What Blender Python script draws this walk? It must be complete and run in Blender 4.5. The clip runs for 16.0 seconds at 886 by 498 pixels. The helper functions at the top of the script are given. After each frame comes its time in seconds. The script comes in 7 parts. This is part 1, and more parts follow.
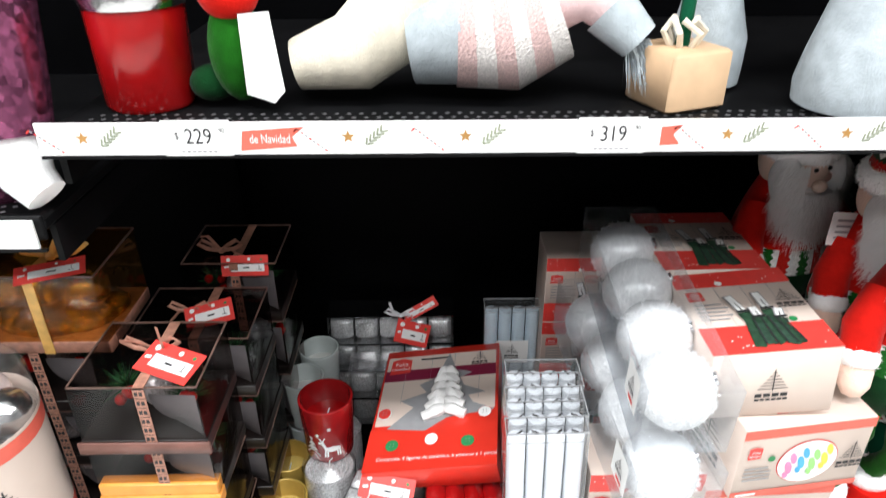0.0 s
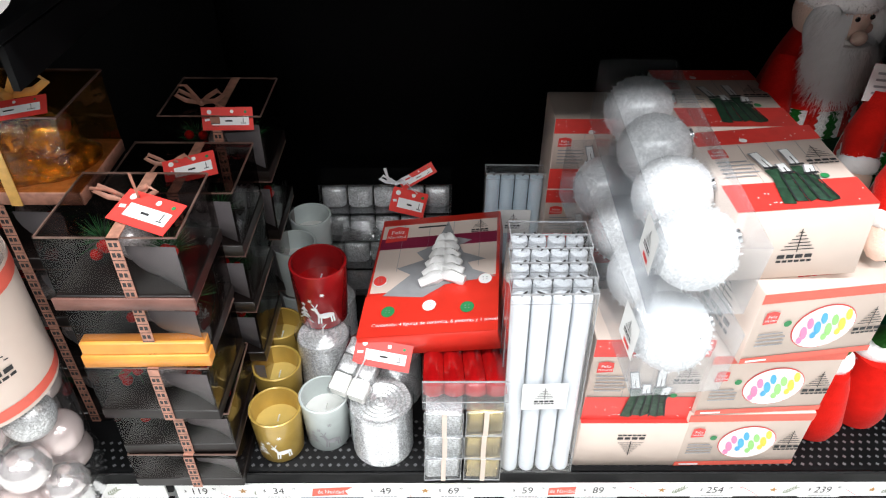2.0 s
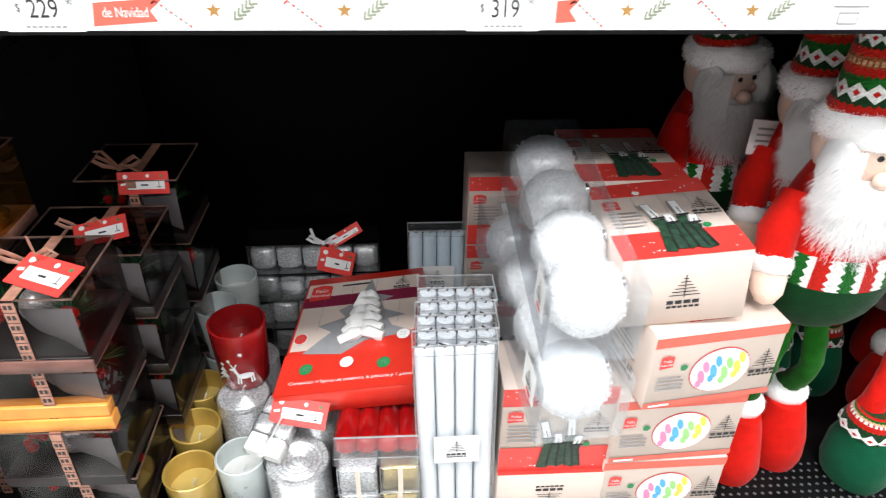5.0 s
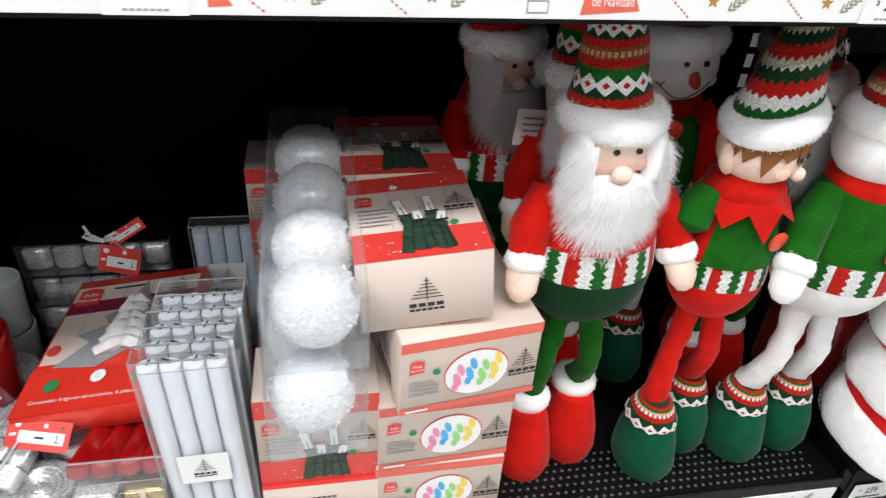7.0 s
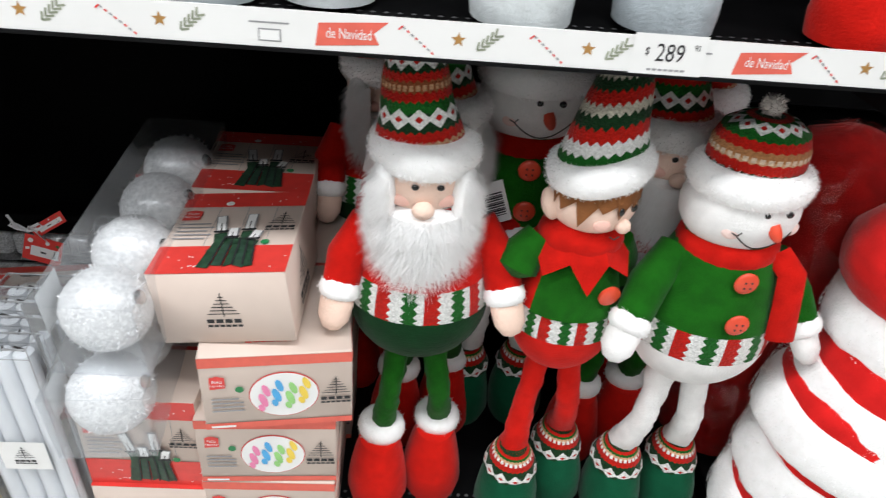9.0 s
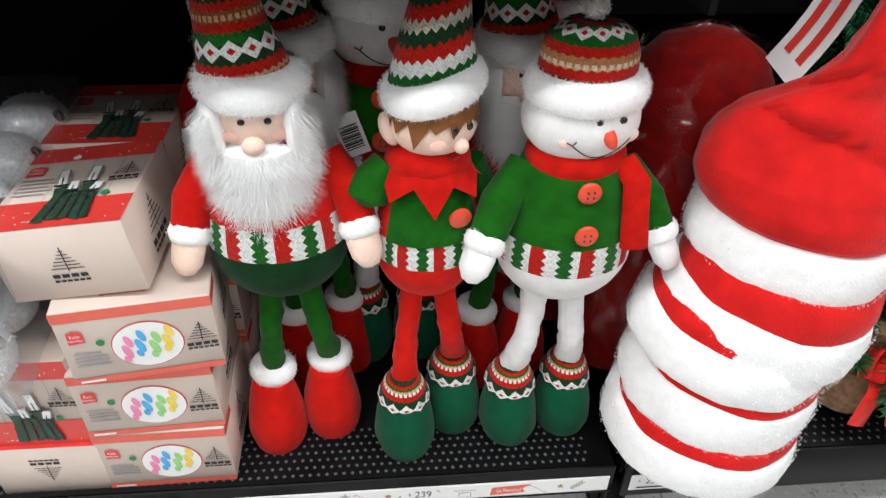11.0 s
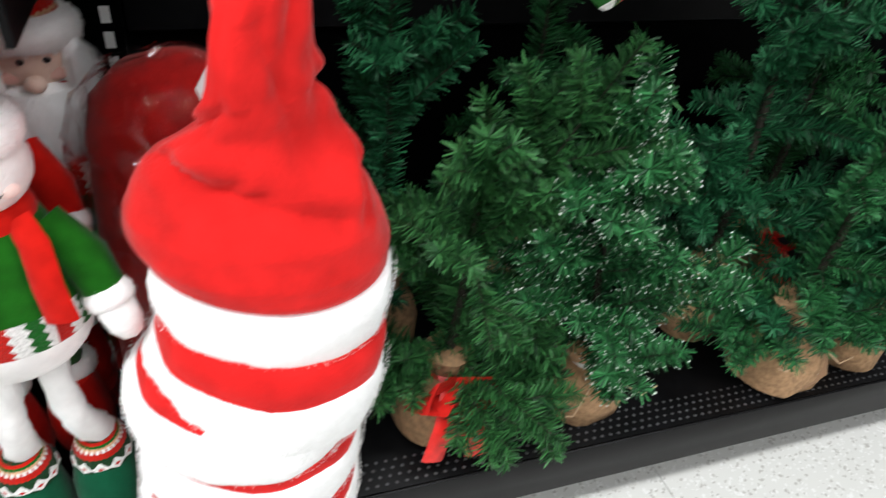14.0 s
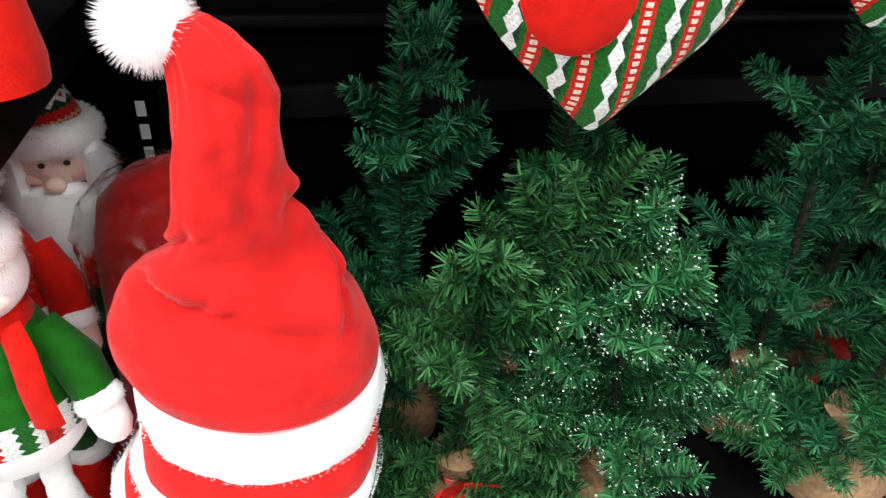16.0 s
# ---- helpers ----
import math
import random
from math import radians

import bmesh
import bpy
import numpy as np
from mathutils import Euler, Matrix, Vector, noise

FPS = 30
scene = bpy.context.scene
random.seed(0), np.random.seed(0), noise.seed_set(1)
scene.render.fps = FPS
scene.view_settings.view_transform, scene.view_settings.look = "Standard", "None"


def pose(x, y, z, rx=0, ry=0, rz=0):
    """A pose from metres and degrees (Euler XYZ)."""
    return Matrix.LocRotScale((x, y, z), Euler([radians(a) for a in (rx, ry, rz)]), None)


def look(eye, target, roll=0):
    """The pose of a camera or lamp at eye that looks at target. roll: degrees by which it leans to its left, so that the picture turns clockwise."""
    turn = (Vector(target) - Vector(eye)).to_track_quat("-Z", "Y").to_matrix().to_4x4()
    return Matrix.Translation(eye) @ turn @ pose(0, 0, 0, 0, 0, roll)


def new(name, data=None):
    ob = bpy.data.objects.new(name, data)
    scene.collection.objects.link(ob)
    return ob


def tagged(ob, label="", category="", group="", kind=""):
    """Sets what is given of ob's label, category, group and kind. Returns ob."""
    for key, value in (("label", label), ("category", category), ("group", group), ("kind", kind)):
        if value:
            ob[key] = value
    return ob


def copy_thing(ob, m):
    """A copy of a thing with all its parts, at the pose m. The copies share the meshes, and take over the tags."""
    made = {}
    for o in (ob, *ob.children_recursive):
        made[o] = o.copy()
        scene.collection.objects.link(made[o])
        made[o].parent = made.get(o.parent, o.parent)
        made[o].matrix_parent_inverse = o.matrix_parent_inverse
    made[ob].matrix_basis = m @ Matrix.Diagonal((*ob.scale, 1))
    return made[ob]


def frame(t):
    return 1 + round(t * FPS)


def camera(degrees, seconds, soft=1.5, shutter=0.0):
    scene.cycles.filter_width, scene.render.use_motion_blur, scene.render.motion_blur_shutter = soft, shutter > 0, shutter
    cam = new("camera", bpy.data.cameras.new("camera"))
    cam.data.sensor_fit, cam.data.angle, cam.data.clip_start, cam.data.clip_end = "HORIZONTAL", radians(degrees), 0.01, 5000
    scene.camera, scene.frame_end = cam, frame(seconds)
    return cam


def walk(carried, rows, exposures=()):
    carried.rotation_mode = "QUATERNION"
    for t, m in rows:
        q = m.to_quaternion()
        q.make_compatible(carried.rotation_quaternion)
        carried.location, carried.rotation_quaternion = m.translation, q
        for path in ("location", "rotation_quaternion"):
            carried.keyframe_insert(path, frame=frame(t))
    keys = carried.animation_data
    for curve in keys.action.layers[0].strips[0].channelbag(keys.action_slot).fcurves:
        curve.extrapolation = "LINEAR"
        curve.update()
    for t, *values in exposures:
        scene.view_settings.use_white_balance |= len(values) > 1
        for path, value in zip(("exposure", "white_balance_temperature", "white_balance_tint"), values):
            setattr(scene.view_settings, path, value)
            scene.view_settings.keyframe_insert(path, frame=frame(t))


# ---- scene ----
cam = camera(65.5, 16.0, 1.15, 0.4)
PATH = [
    (0, (0.322, -0.523, 0.959), (0.331, 1.228, -0.009), -0.3),
    (0.5, (0.312, -0.518, 0.939), (0.314, 1.168, -0.137), -0.9),
    (1, (0.306, -0.508, 0.922), (0.322, 1.147, -0.2), -0.7),
    (1.5, (0.318, -0.5, 0.91), (0.351, 1.09, -0.303), -0.4),
    (2, (0.312, -0.496, 0.89), (0.345, 1.088, -0.33), 0.9),
    (2.5, (0.305, -0.499, 0.892), (0.363, 1.097, -0.313), 0.5),
    (3, (0.319, -0.501, 0.896), (0.405, 1.108, -0.289), 0.6),
    (3.2, (0.32, -0.505, 0.895), (0.413, 1.108, -0.284), 0.8),
    (5.3, (0.42, -0.525, 0.896), (0.533, 1.163, -0.171), 0.9),
    (5.5, (0.446, -0.531, 0.905), (0.562, 1.156, -0.163), 0.7),
    (6, (0.46, -0.524, 0.891), (0.72, 1.14, -0.187), 1.0),
    (6.5, (0.506, -0.506, 0.891), (0.88, 1.114, -0.221), 2.6),
    (7, (0.565, -0.482, 0.895), (0.907, 1.139, -0.226), 4.1),
    (7.5, (0.645, -0.463, 0.89), (0.978, 1.167, -0.219), 4.4),
    (8, (0.705, -0.461, 0.9), (1.03, 1.153, -0.235), 5.3),
    (8.5, (0.761, -0.49, 0.903), (0.888, 1.173, -0.2), 4.6),
    (9, (0.827, -0.496, 0.915), (0.933, 1.18, -0.172), 5.1),
    (9.5, (0.877, -0.496, 0.918), (1.025, 1.187, -0.151), 4.0),
    (9.7, (0.892, -0.498, 0.918), (1.053, 1.187, -0.148), 3.1),
    (11.8, (0.979, -0.52, 0.894), (1.126, 1.023, -0.37), 1.3),
    (12, (0.984, -0.525, 0.894), (1.128, 1.026, -0.361), 1.5),
    (12.5, (1.024, -0.544, 0.903), (1.274, 1.059, -0.266), 3.0),
    (13, (1.077, -0.533, 0.909), (1.5, 1.07, -0.21), 4.4),
    (13.5, (1.2, -0.511, 0.903), (1.755, 1.026, -0.249), 6.3),
    (13.9, (1.307, -0.499, 0.89), (1.894, 1.041, -0.244), 5.5),
    (14, (1.334, -0.467, 0.907), (1.932, 1.03, -0.277), 6.4),
    (14.5, (1.377, -0.473, 0.933), (1.93, 1.042, -0.25), 3.1),
    (15, (1.406, -0.463, 0.937), (1.89, 1.093, -0.223), 2.5),
    (15.5, (1.426, -0.451, 0.944), (1.884, 1.154, -0.159), 3.7),
    (16, (1.421, -0.439, 0.949), (1.812, 1.193, -0.139), 3.1),
]
walk(cam, [(t, look(eye, target, roll)) for t, eye, target, roll in PATH],
     [(0, 0.03), (3.2, 0.03), (5.6, 0.0), (6.5, -0.46), (7.5, -0.56), (8, -0.6), (9, -0.66), (9.7, -0.75), (12, -0.68), (12.8, -0.72), (13.4, -0.62), (14.0, -0.3), (14.4, 0.1), (15, 0.16), (16, 0.05)])

# ---- world, lamps, exposure ----
world = bpy.data.worlds.new("store")
scene.world = world
world.use_nodes = True
bg = world.node_tree.nodes["Background"]
bg.inputs[0].default_value = (0.8, 0.9, 1.0, 1)
bg.inputs[1].default_value = 0.0
scene.view_settings.exposure = 0.0
LAMP_WATTS = 64.0


def ceiling_lamp(x, y, watts):
    data = bpy.data.lights.new("tube_light", "AREA")
    data.shape, data.size, data.size_y = "RECTANGLE", 1.5, 0.3
    data.energy, data.color = watts, (0.97, 0.985, 1.0)
    ob = new("tube_light", data)
    ob.matrix_world = pose(x, y, 2.78)
    return ob


for lx, k in ((-1.4, 1.1), (0.6, 1.02), (2.6, 0.8)):
    ceiling_lamp(lx, -0.86, LAMP_WATTS * k)
    ceiling_lamp(lx, -2.3, LAMP_WATTS * 0.62 * k)

# ---- materials ----


def nodes_of(name):
    m = bpy.data.materials.new(name)
    m.use_nodes = True
    nt = m.node_tree
    return m, nt, nt.nodes["Principled BSDF"]


def noise_color(nt, scale, a, b, lo=0.35, hi=0.65, detail=5, coord="Object"):
    tc = nt.nodes.new("ShaderNodeTexCoord")
    nz = nt.nodes.new("ShaderNodeTexNoise")
    nz.inputs["Scale"].default_value, nz.inputs["Detail"].default_value = scale, detail
    nt.links.new(tc.outputs[coord], nz.inputs["Vector"])
    rp = nt.nodes.new("ShaderNodeValToRGB")
    rp.color_ramp.elements[0].position, rp.color_ramp.elements[1].position = lo, hi
    rp.color_ramp.elements[0].color, rp.color_ramp.elements[1].color = (*a, 1), (*b, 1)
    nt.links.new(nz.outputs[0], rp.inputs[0])
    return nz, rp


def bump(nt, bsdf, scale, strength, distance=0.001, kind="noise"):
    tc = nt.nodes.new("ShaderNodeTexCoord")
    if kind == "noise":
        tx = nt.nodes.new("ShaderNodeTexNoise")
        tx.inputs["Detail"].default_value = 6
        out = tx.outputs[0]
    else:
        tx = nt.nodes.new("ShaderNodeTexVoronoi")
        out = tx.outputs["Distance"]
    tx.inputs["Scale"].default_value = scale
    nt.links.new(tc.outputs["Object"], tx.inputs["Vector"])
    bp = nt.nodes.new("ShaderNodeBump")
    bp.inputs["Strength"].default_value, bp.inputs["Distance"].default_value = strength, distance
    nt.links.new(out, bp.inputs["Height"])
    nt.links.new(bp.outputs[0], bsdf.inputs["Normal"])
    return bp


def shade(c, k):
    return tuple(min(1, v * k) for v in c)


def surface(name, color, rough=0.5, metal=0.0, vary=0.12, scale=40, bump_scale=0, bump_strength=0.2, distance=0.001, sheen=0.0, coat=0.0, kind="noise", spec=None):
    m, nt, b = nodes_of(name)
    b.inputs["Roughness"].default_value, b.inputs["Metallic"].default_value = rough, metal
    _, rp = noise_color(nt, scale, shade(color, 1 - vary), shade(color, 1 + vary * 0.6))
    nt.links.new(rp.outputs[0], b.inputs["Base Color"])
    if sheen:
        b.inputs["Sheen Weight"].default_value, b.inputs["Sheen Roughness"].default_value = sheen, 0.4
        b.inputs["Specular IOR Level"].default_value = 0.1
    if spec is not None:
        b.inputs["Specular IOR Level"].default_value = spec
    if coat:
        b.inputs["Coat Weight"].default_value, b.inputs["Coat Roughness"].default_value = coat, 0.12
    if bump_scale:
        bump(nt, b, bump_scale, bump_strength, distance, kind)
    return m


def plush(name, color, vary=0.22):
    return surface(name, color, 0.95, 0, vary, 60, 420, 0.5, 0.002, sheen=0.1)


def clear(name, tint=(1, 1, 1), haze=0.02, gloss=0.8, rough=0.06, patchy=0.0):
    """Thin clear plastic film: see-through, with reflections that grow at a glancing angle."""
    m = bpy.data.materials.new(name)
    m.use_nodes = True
    nt = m.node_tree
    nt.nodes.remove(nt.nodes["Principled BSDF"])
    out = nt.nodes["Material Output"]
    tr = nt.nodes.new("ShaderNodeBsdfTransparent")
    tr.inputs[0].default_value = (*tint, 1)
    gl = nt.nodes.new("ShaderNodeBsdfGlossy")
    gl.inputs["Roughness"].default_value = rough
    df = nt.nodes.new("ShaderNodeBsdfDiffuse")
    df.inputs[0].default_value = (*shade(tint, 0.8), 1)
    fr = nt.nodes.new("ShaderNodeLayerWeight")
    fr.inputs["Blend"].default_value = 0.5
    pw = nt.nodes.new("ShaderNodeMath")
    pw.operation = "POWER"
    pw.inputs[1].default_value = 3.5
    nt.links.new(fr.outputs["Facing"], pw.inputs[0])
    ad = nt.nodes.new("ShaderNodeMath")
    ad.operation = "ADD"
    ad.inputs[1].default_value = 0.05
    nt.links.new(pw.outputs[0], ad.inputs[0])
    ml = nt.nodes.new("ShaderNodeMath")
    ml.operation = "MULTIPLY"
    ml.inputs[1].default_value = gloss * 0.7
    m1, m2 = nt.nodes.new("ShaderNodeMixShader"), nt.nodes.new("ShaderNodeMixShader")
    m1.inputs[0].default_value = haze
    nt.links.new(tr.outputs[0], m1.inputs[1])
    nt.links.new(df.outputs[0], m1.inputs[2])
    nt.links.new(ad.outputs[0], ml.inputs[0])
    if patchy:
        # uneven reflections painted into the film: noise scales the gloss from place to place
        pc, pn, pm = nt.nodes.new("ShaderNodeTexCoord"), nt.nodes.new("ShaderNodeTexNoise"), nt.nodes.new("ShaderNodeMapRange")
        pn.inputs["Scale"].default_value, pn.inputs["Detail"].default_value = 16, 1.0
        nt.links.new(pc.outputs["Object"], pn.inputs["Vector"])
        pm.inputs["From Min"].default_value, pm.inputs["From Max"].default_value = 0.42, 0.62
        pm.inputs["To Min"].default_value, pm.inputs["To Max"].default_value = 0.3, 1.7
        nt.links.new(pn.outputs[0], pm.inputs["Value"])
        px = nt.nodes.new("ShaderNodeMath")
        px.operation = "MULTIPLY"
        nt.links.new(ml.outputs[0], px.inputs[0])
        nt.links.new(pm.outputs[0], px.inputs[1])
        nt.links.new(px.outputs[0], m2.inputs[0])
    else:
        nt.links.new(ml.outputs[0], m2.inputs[0])
    nt.links.new(m1.outputs[0], m2.inputs[1])
    nt.links.new(gl.outputs[0], m2.inputs[2])
    tc = nt.nodes.new("ShaderNodeTexCoord")
    nz = nt.nodes.new("ShaderNodeTexNoise")
    nz.inputs["Scale"].default_value = 30
    nt.links.new(tc.outputs["Object"], nz.inputs["Vector"])
    bp = nt.nodes.new("ShaderNodeBump")
    bp.inputs["Strength"].default_value, bp.inputs["Distance"].default_value = 0.35, 0.003
    nt.links.new(nz.outputs[0], bp.inputs["Height"])
    nt.links.new(bp.outputs[0], gl.inputs["Normal"])
    nt.links.new(m2.outputs[0], out.inputs[0])
    return m


def knit(name, bands, zig=0.035, waves=14, across=False, repeat=1.0):
    """Knitted stripes with zigzag borders, by the mesh's own UVs (u round the body, v upwards). bands: (start, colour)."""
    m, nt, b = nodes_of(name)
    b.inputs["Roughness"].default_value = 0.95
    b.inputs["Sheen Weight"].default_value = 0.15
    uv = nt.nodes.new("ShaderNodeUVMap")
    sp = nt.nodes.new("ShaderNodeSeparateXYZ")
    nt.links.new(uv.outputs[0], sp.inputs[0])
    main, other = (sp.outputs[0], sp.outputs[1]) if across else (sp.outputs[1], sp.outputs[0])

    def math_node(op, a, bb=None):
        n = nt.nodes.new("ShaderNodeMath")
        n.operation = op
        for i, v in enumerate((a, bb)):
            if v is None:
                continue
            if isinstance(v, (int, float)):
                n.inputs[i].default_value = v
            else:
                nt.links.new(v, n.inputs[i])
        return n.outputs[0]

    tri = math_node("PINGPONG", math_node("MULTIPLY", other, float(waves)), 0.5)
    step = math_node("MULTIPLY", math_node("ADD", tri, -0.25), zig * 4)
    pos = math_node("FRACT", math_node("ADD", math_node("MULTIPLY", main, float(repeat)), step))
    rp = nt.nodes.new("ShaderNodeValToRGB")
    rp.color_ramp.interpolation = "CONSTANT"
    el = rp.color_ramp.elements
    el[0].position, el[0].color = bands[0][0], (*bands[0][1], 1)
    el[1].position, el[1].color = bands[1][0], (*bands[1][1], 1)
    for p, c in bands[2:]:
        e = el.new(p)
        e.color = (*c, 1)
    nt.links.new(pos, rp.inputs[0])
    mx = nt.nodes.new("ShaderNodeMix")
    mx.data_type, mx.blend_type = "RGBA", "MULTIPLY"
    mx.inputs[0].default_value = 1.0
    _, tone = noise_color(nt, 500, (0.72, 0.72, 0.72), (1, 1, 1))
    nt.links.new(rp.outputs[0], mx.inputs[6])
    nt.links.new(tone.outputs[0], mx.inputs[7])
    nt.links.new(mx.outputs[2], b.inputs["Base Color"])
    bump(nt, b, 480, 0.6, 0.002, "voronoi")
    return m


def fair_isle(name, bands, rows, across=False, repeat=1.0, jag=0.012, waves=30):
    """Knitted bands with stitched rows, by the mesh's own UVs. bands: (start, colour); rows: (kind, middle, half height, count round, colour, colour inside)."""
    m, nt, b = nodes_of(name)
    b.inputs["Roughness"].default_value = 0.95
    b.inputs["Sheen Weight"].default_value = 0.1
    b.inputs["Specular IOR Level"].default_value = 0.1
    uv = nt.nodes.new("ShaderNodeUVMap")
    sp = nt.nodes.new("ShaderNodeSeparateXYZ")
    nt.links.new(uv.outputs[0], sp.inputs[0])
    main, other = (sp.outputs[0], sp.outputs[1]) if across else (sp.outputs[1], sp.outputs[0])

    def calc(op, a, bb=None):
        n = nt.nodes.new("ShaderNodeMath")
        n.operation = op
        for i, v in enumerate((a, bb)):
            if v is None:
                continue
            if isinstance(v, (int, float)):
                n.inputs[i].default_value = v
            else:
                nt.links.new(v, n.inputs[i])
        return n.outputs[0]

    def over(mask, low, colour):
        mx = nt.nodes.new("ShaderNodeMix")
        mx.data_type = "RGBA"
        nt.links.new(mask, mx.inputs[0])
        nt.links.new(low, mx.inputs[6])
        mx.inputs[7].default_value = (*colour, 1)
        return mx.outputs[2]

    stitch = calc("MULTIPLY", calc("ADD", calc("PINGPONG", calc("MULTIPLY", other, float(waves)), 0.5), -0.25), jag * 4)
    v = calc("FRACT", calc("MULTIPLY", main, float(repeat)))
    rp = nt.nodes.new("ShaderNodeValToRGB")
    rp.color_ramp.interpolation = "CONSTANT"
    el = rp.color_ramp.elements
    for i, (p, c) in enumerate(bands):
        e = el[i] if i < 2 else el.new(p)
        e.position, e.color = p, (*c, 1)
    nt.links.new(calc("ADD", v, stitch), rp.inputs[0])
    col = rp.outputs[0]
    for kind, mid, half, count, c, inner in rows:
        d = calc("DIVIDE", calc("ABSOLUTE", calc("ADD", v, -mid)), half)
        w = calc("MULTIPLY", calc("PINGPONG", calc("MULTIPLY", other, float(count)), 0.5), 2.0)
        if kind == "diamond":
            r = calc("ADD", d, w)
            col = over(calc("LESS_THAN", r, 1.22), col, c)
            col = over(calc("LESS_THAN", r, 0.42), col, inner)
        else:
            col = over(calc("MULTIPLY", calc("LESS_THAN", d, 1.0), calc("LESS_THAN", w, 0.62)), col, c)
    mx = nt.nodes.new("ShaderNodeMix")
    mx.data_type, mx.blend_type = "RGBA", "MULTIPLY"
    mx.inputs[0].default_value = 1.0
    _, tone = noise_color(nt, 420, (0.68, 0.68, 0.68), (1, 1, 1))
    nt.links.new(col, mx.inputs[6])
    nt.links.new(tone.outputs[0], mx.inputs[7])
    nt.links.new(mx.outputs[2], b.inputs["Base Color"])
    bump(nt, b, 420, 0.7, 0.002, "voronoi")
    return m


def glitter(name, color, amount=0.5, scale=900, metal=0.9, rough=0.25):
    """Coarse glitter: small facets, each with its own tilt and brightness."""
    m, nt, b = nodes_of(name)
    tc = nt.nodes.new("ShaderNodeTexCoord")
    vo = nt.nodes.new("ShaderNodeTexVoronoi")
    vo.inputs["Scale"].default_value = scale
    nt.links.new(tc.outputs["Object"], vo.inputs["Vector"])
    rp = nt.nodes.new("ShaderNodeValToRGB")
    rp.color_ramp.elements[0].color, rp.color_ramp.elements[1].color = (*shade(color, 1 - amount), 1), (*shade(color, 1.3), 1)
    sp = nt.nodes.new("ShaderNodeSeparateColor")
    nt.links.new(vo.outputs["Color"], sp.inputs[0])
    nt.links.new(sp.outputs[0], rp.inputs[0])
    nt.links.new(rp.outputs[0], b.inputs["Base Color"])
    b.inputs["Metallic"].default_value, b.inputs["Roughness"].default_value = metal, rough
    bp = nt.nodes.new("ShaderNodeBump")
    bp.inputs["Strength"].default_value, bp.inputs["Distance"].default_value = 0.9, 0.002
    nt.links.new(sp.outputs[1], bp.inputs["Height"])
    nt.links.new(bp.outputs[0], b.inputs["Normal"])
    return m


def needle_material(name, dark, light):
    m, nt, b = nodes_of(name)
    geo = nt.nodes.new("ShaderNodeNewGeometry")
    rp = nt.nodes.new("ShaderNodeValToRGB")
    rp.color_ramp.elements[0].color, rp.color_ramp.elements[1].color = (*dark, 1), (*light, 1)
    nt.links.new(geo.outputs["Random Per Island"], rp.inputs[0])
    nt.links.new(rp.outputs[0], b.inputs["Base Color"])
    b.inputs["Roughness"].default_value = 0.45
    b.inputs["Specular IOR Level"].default_value = 0.25
    return m


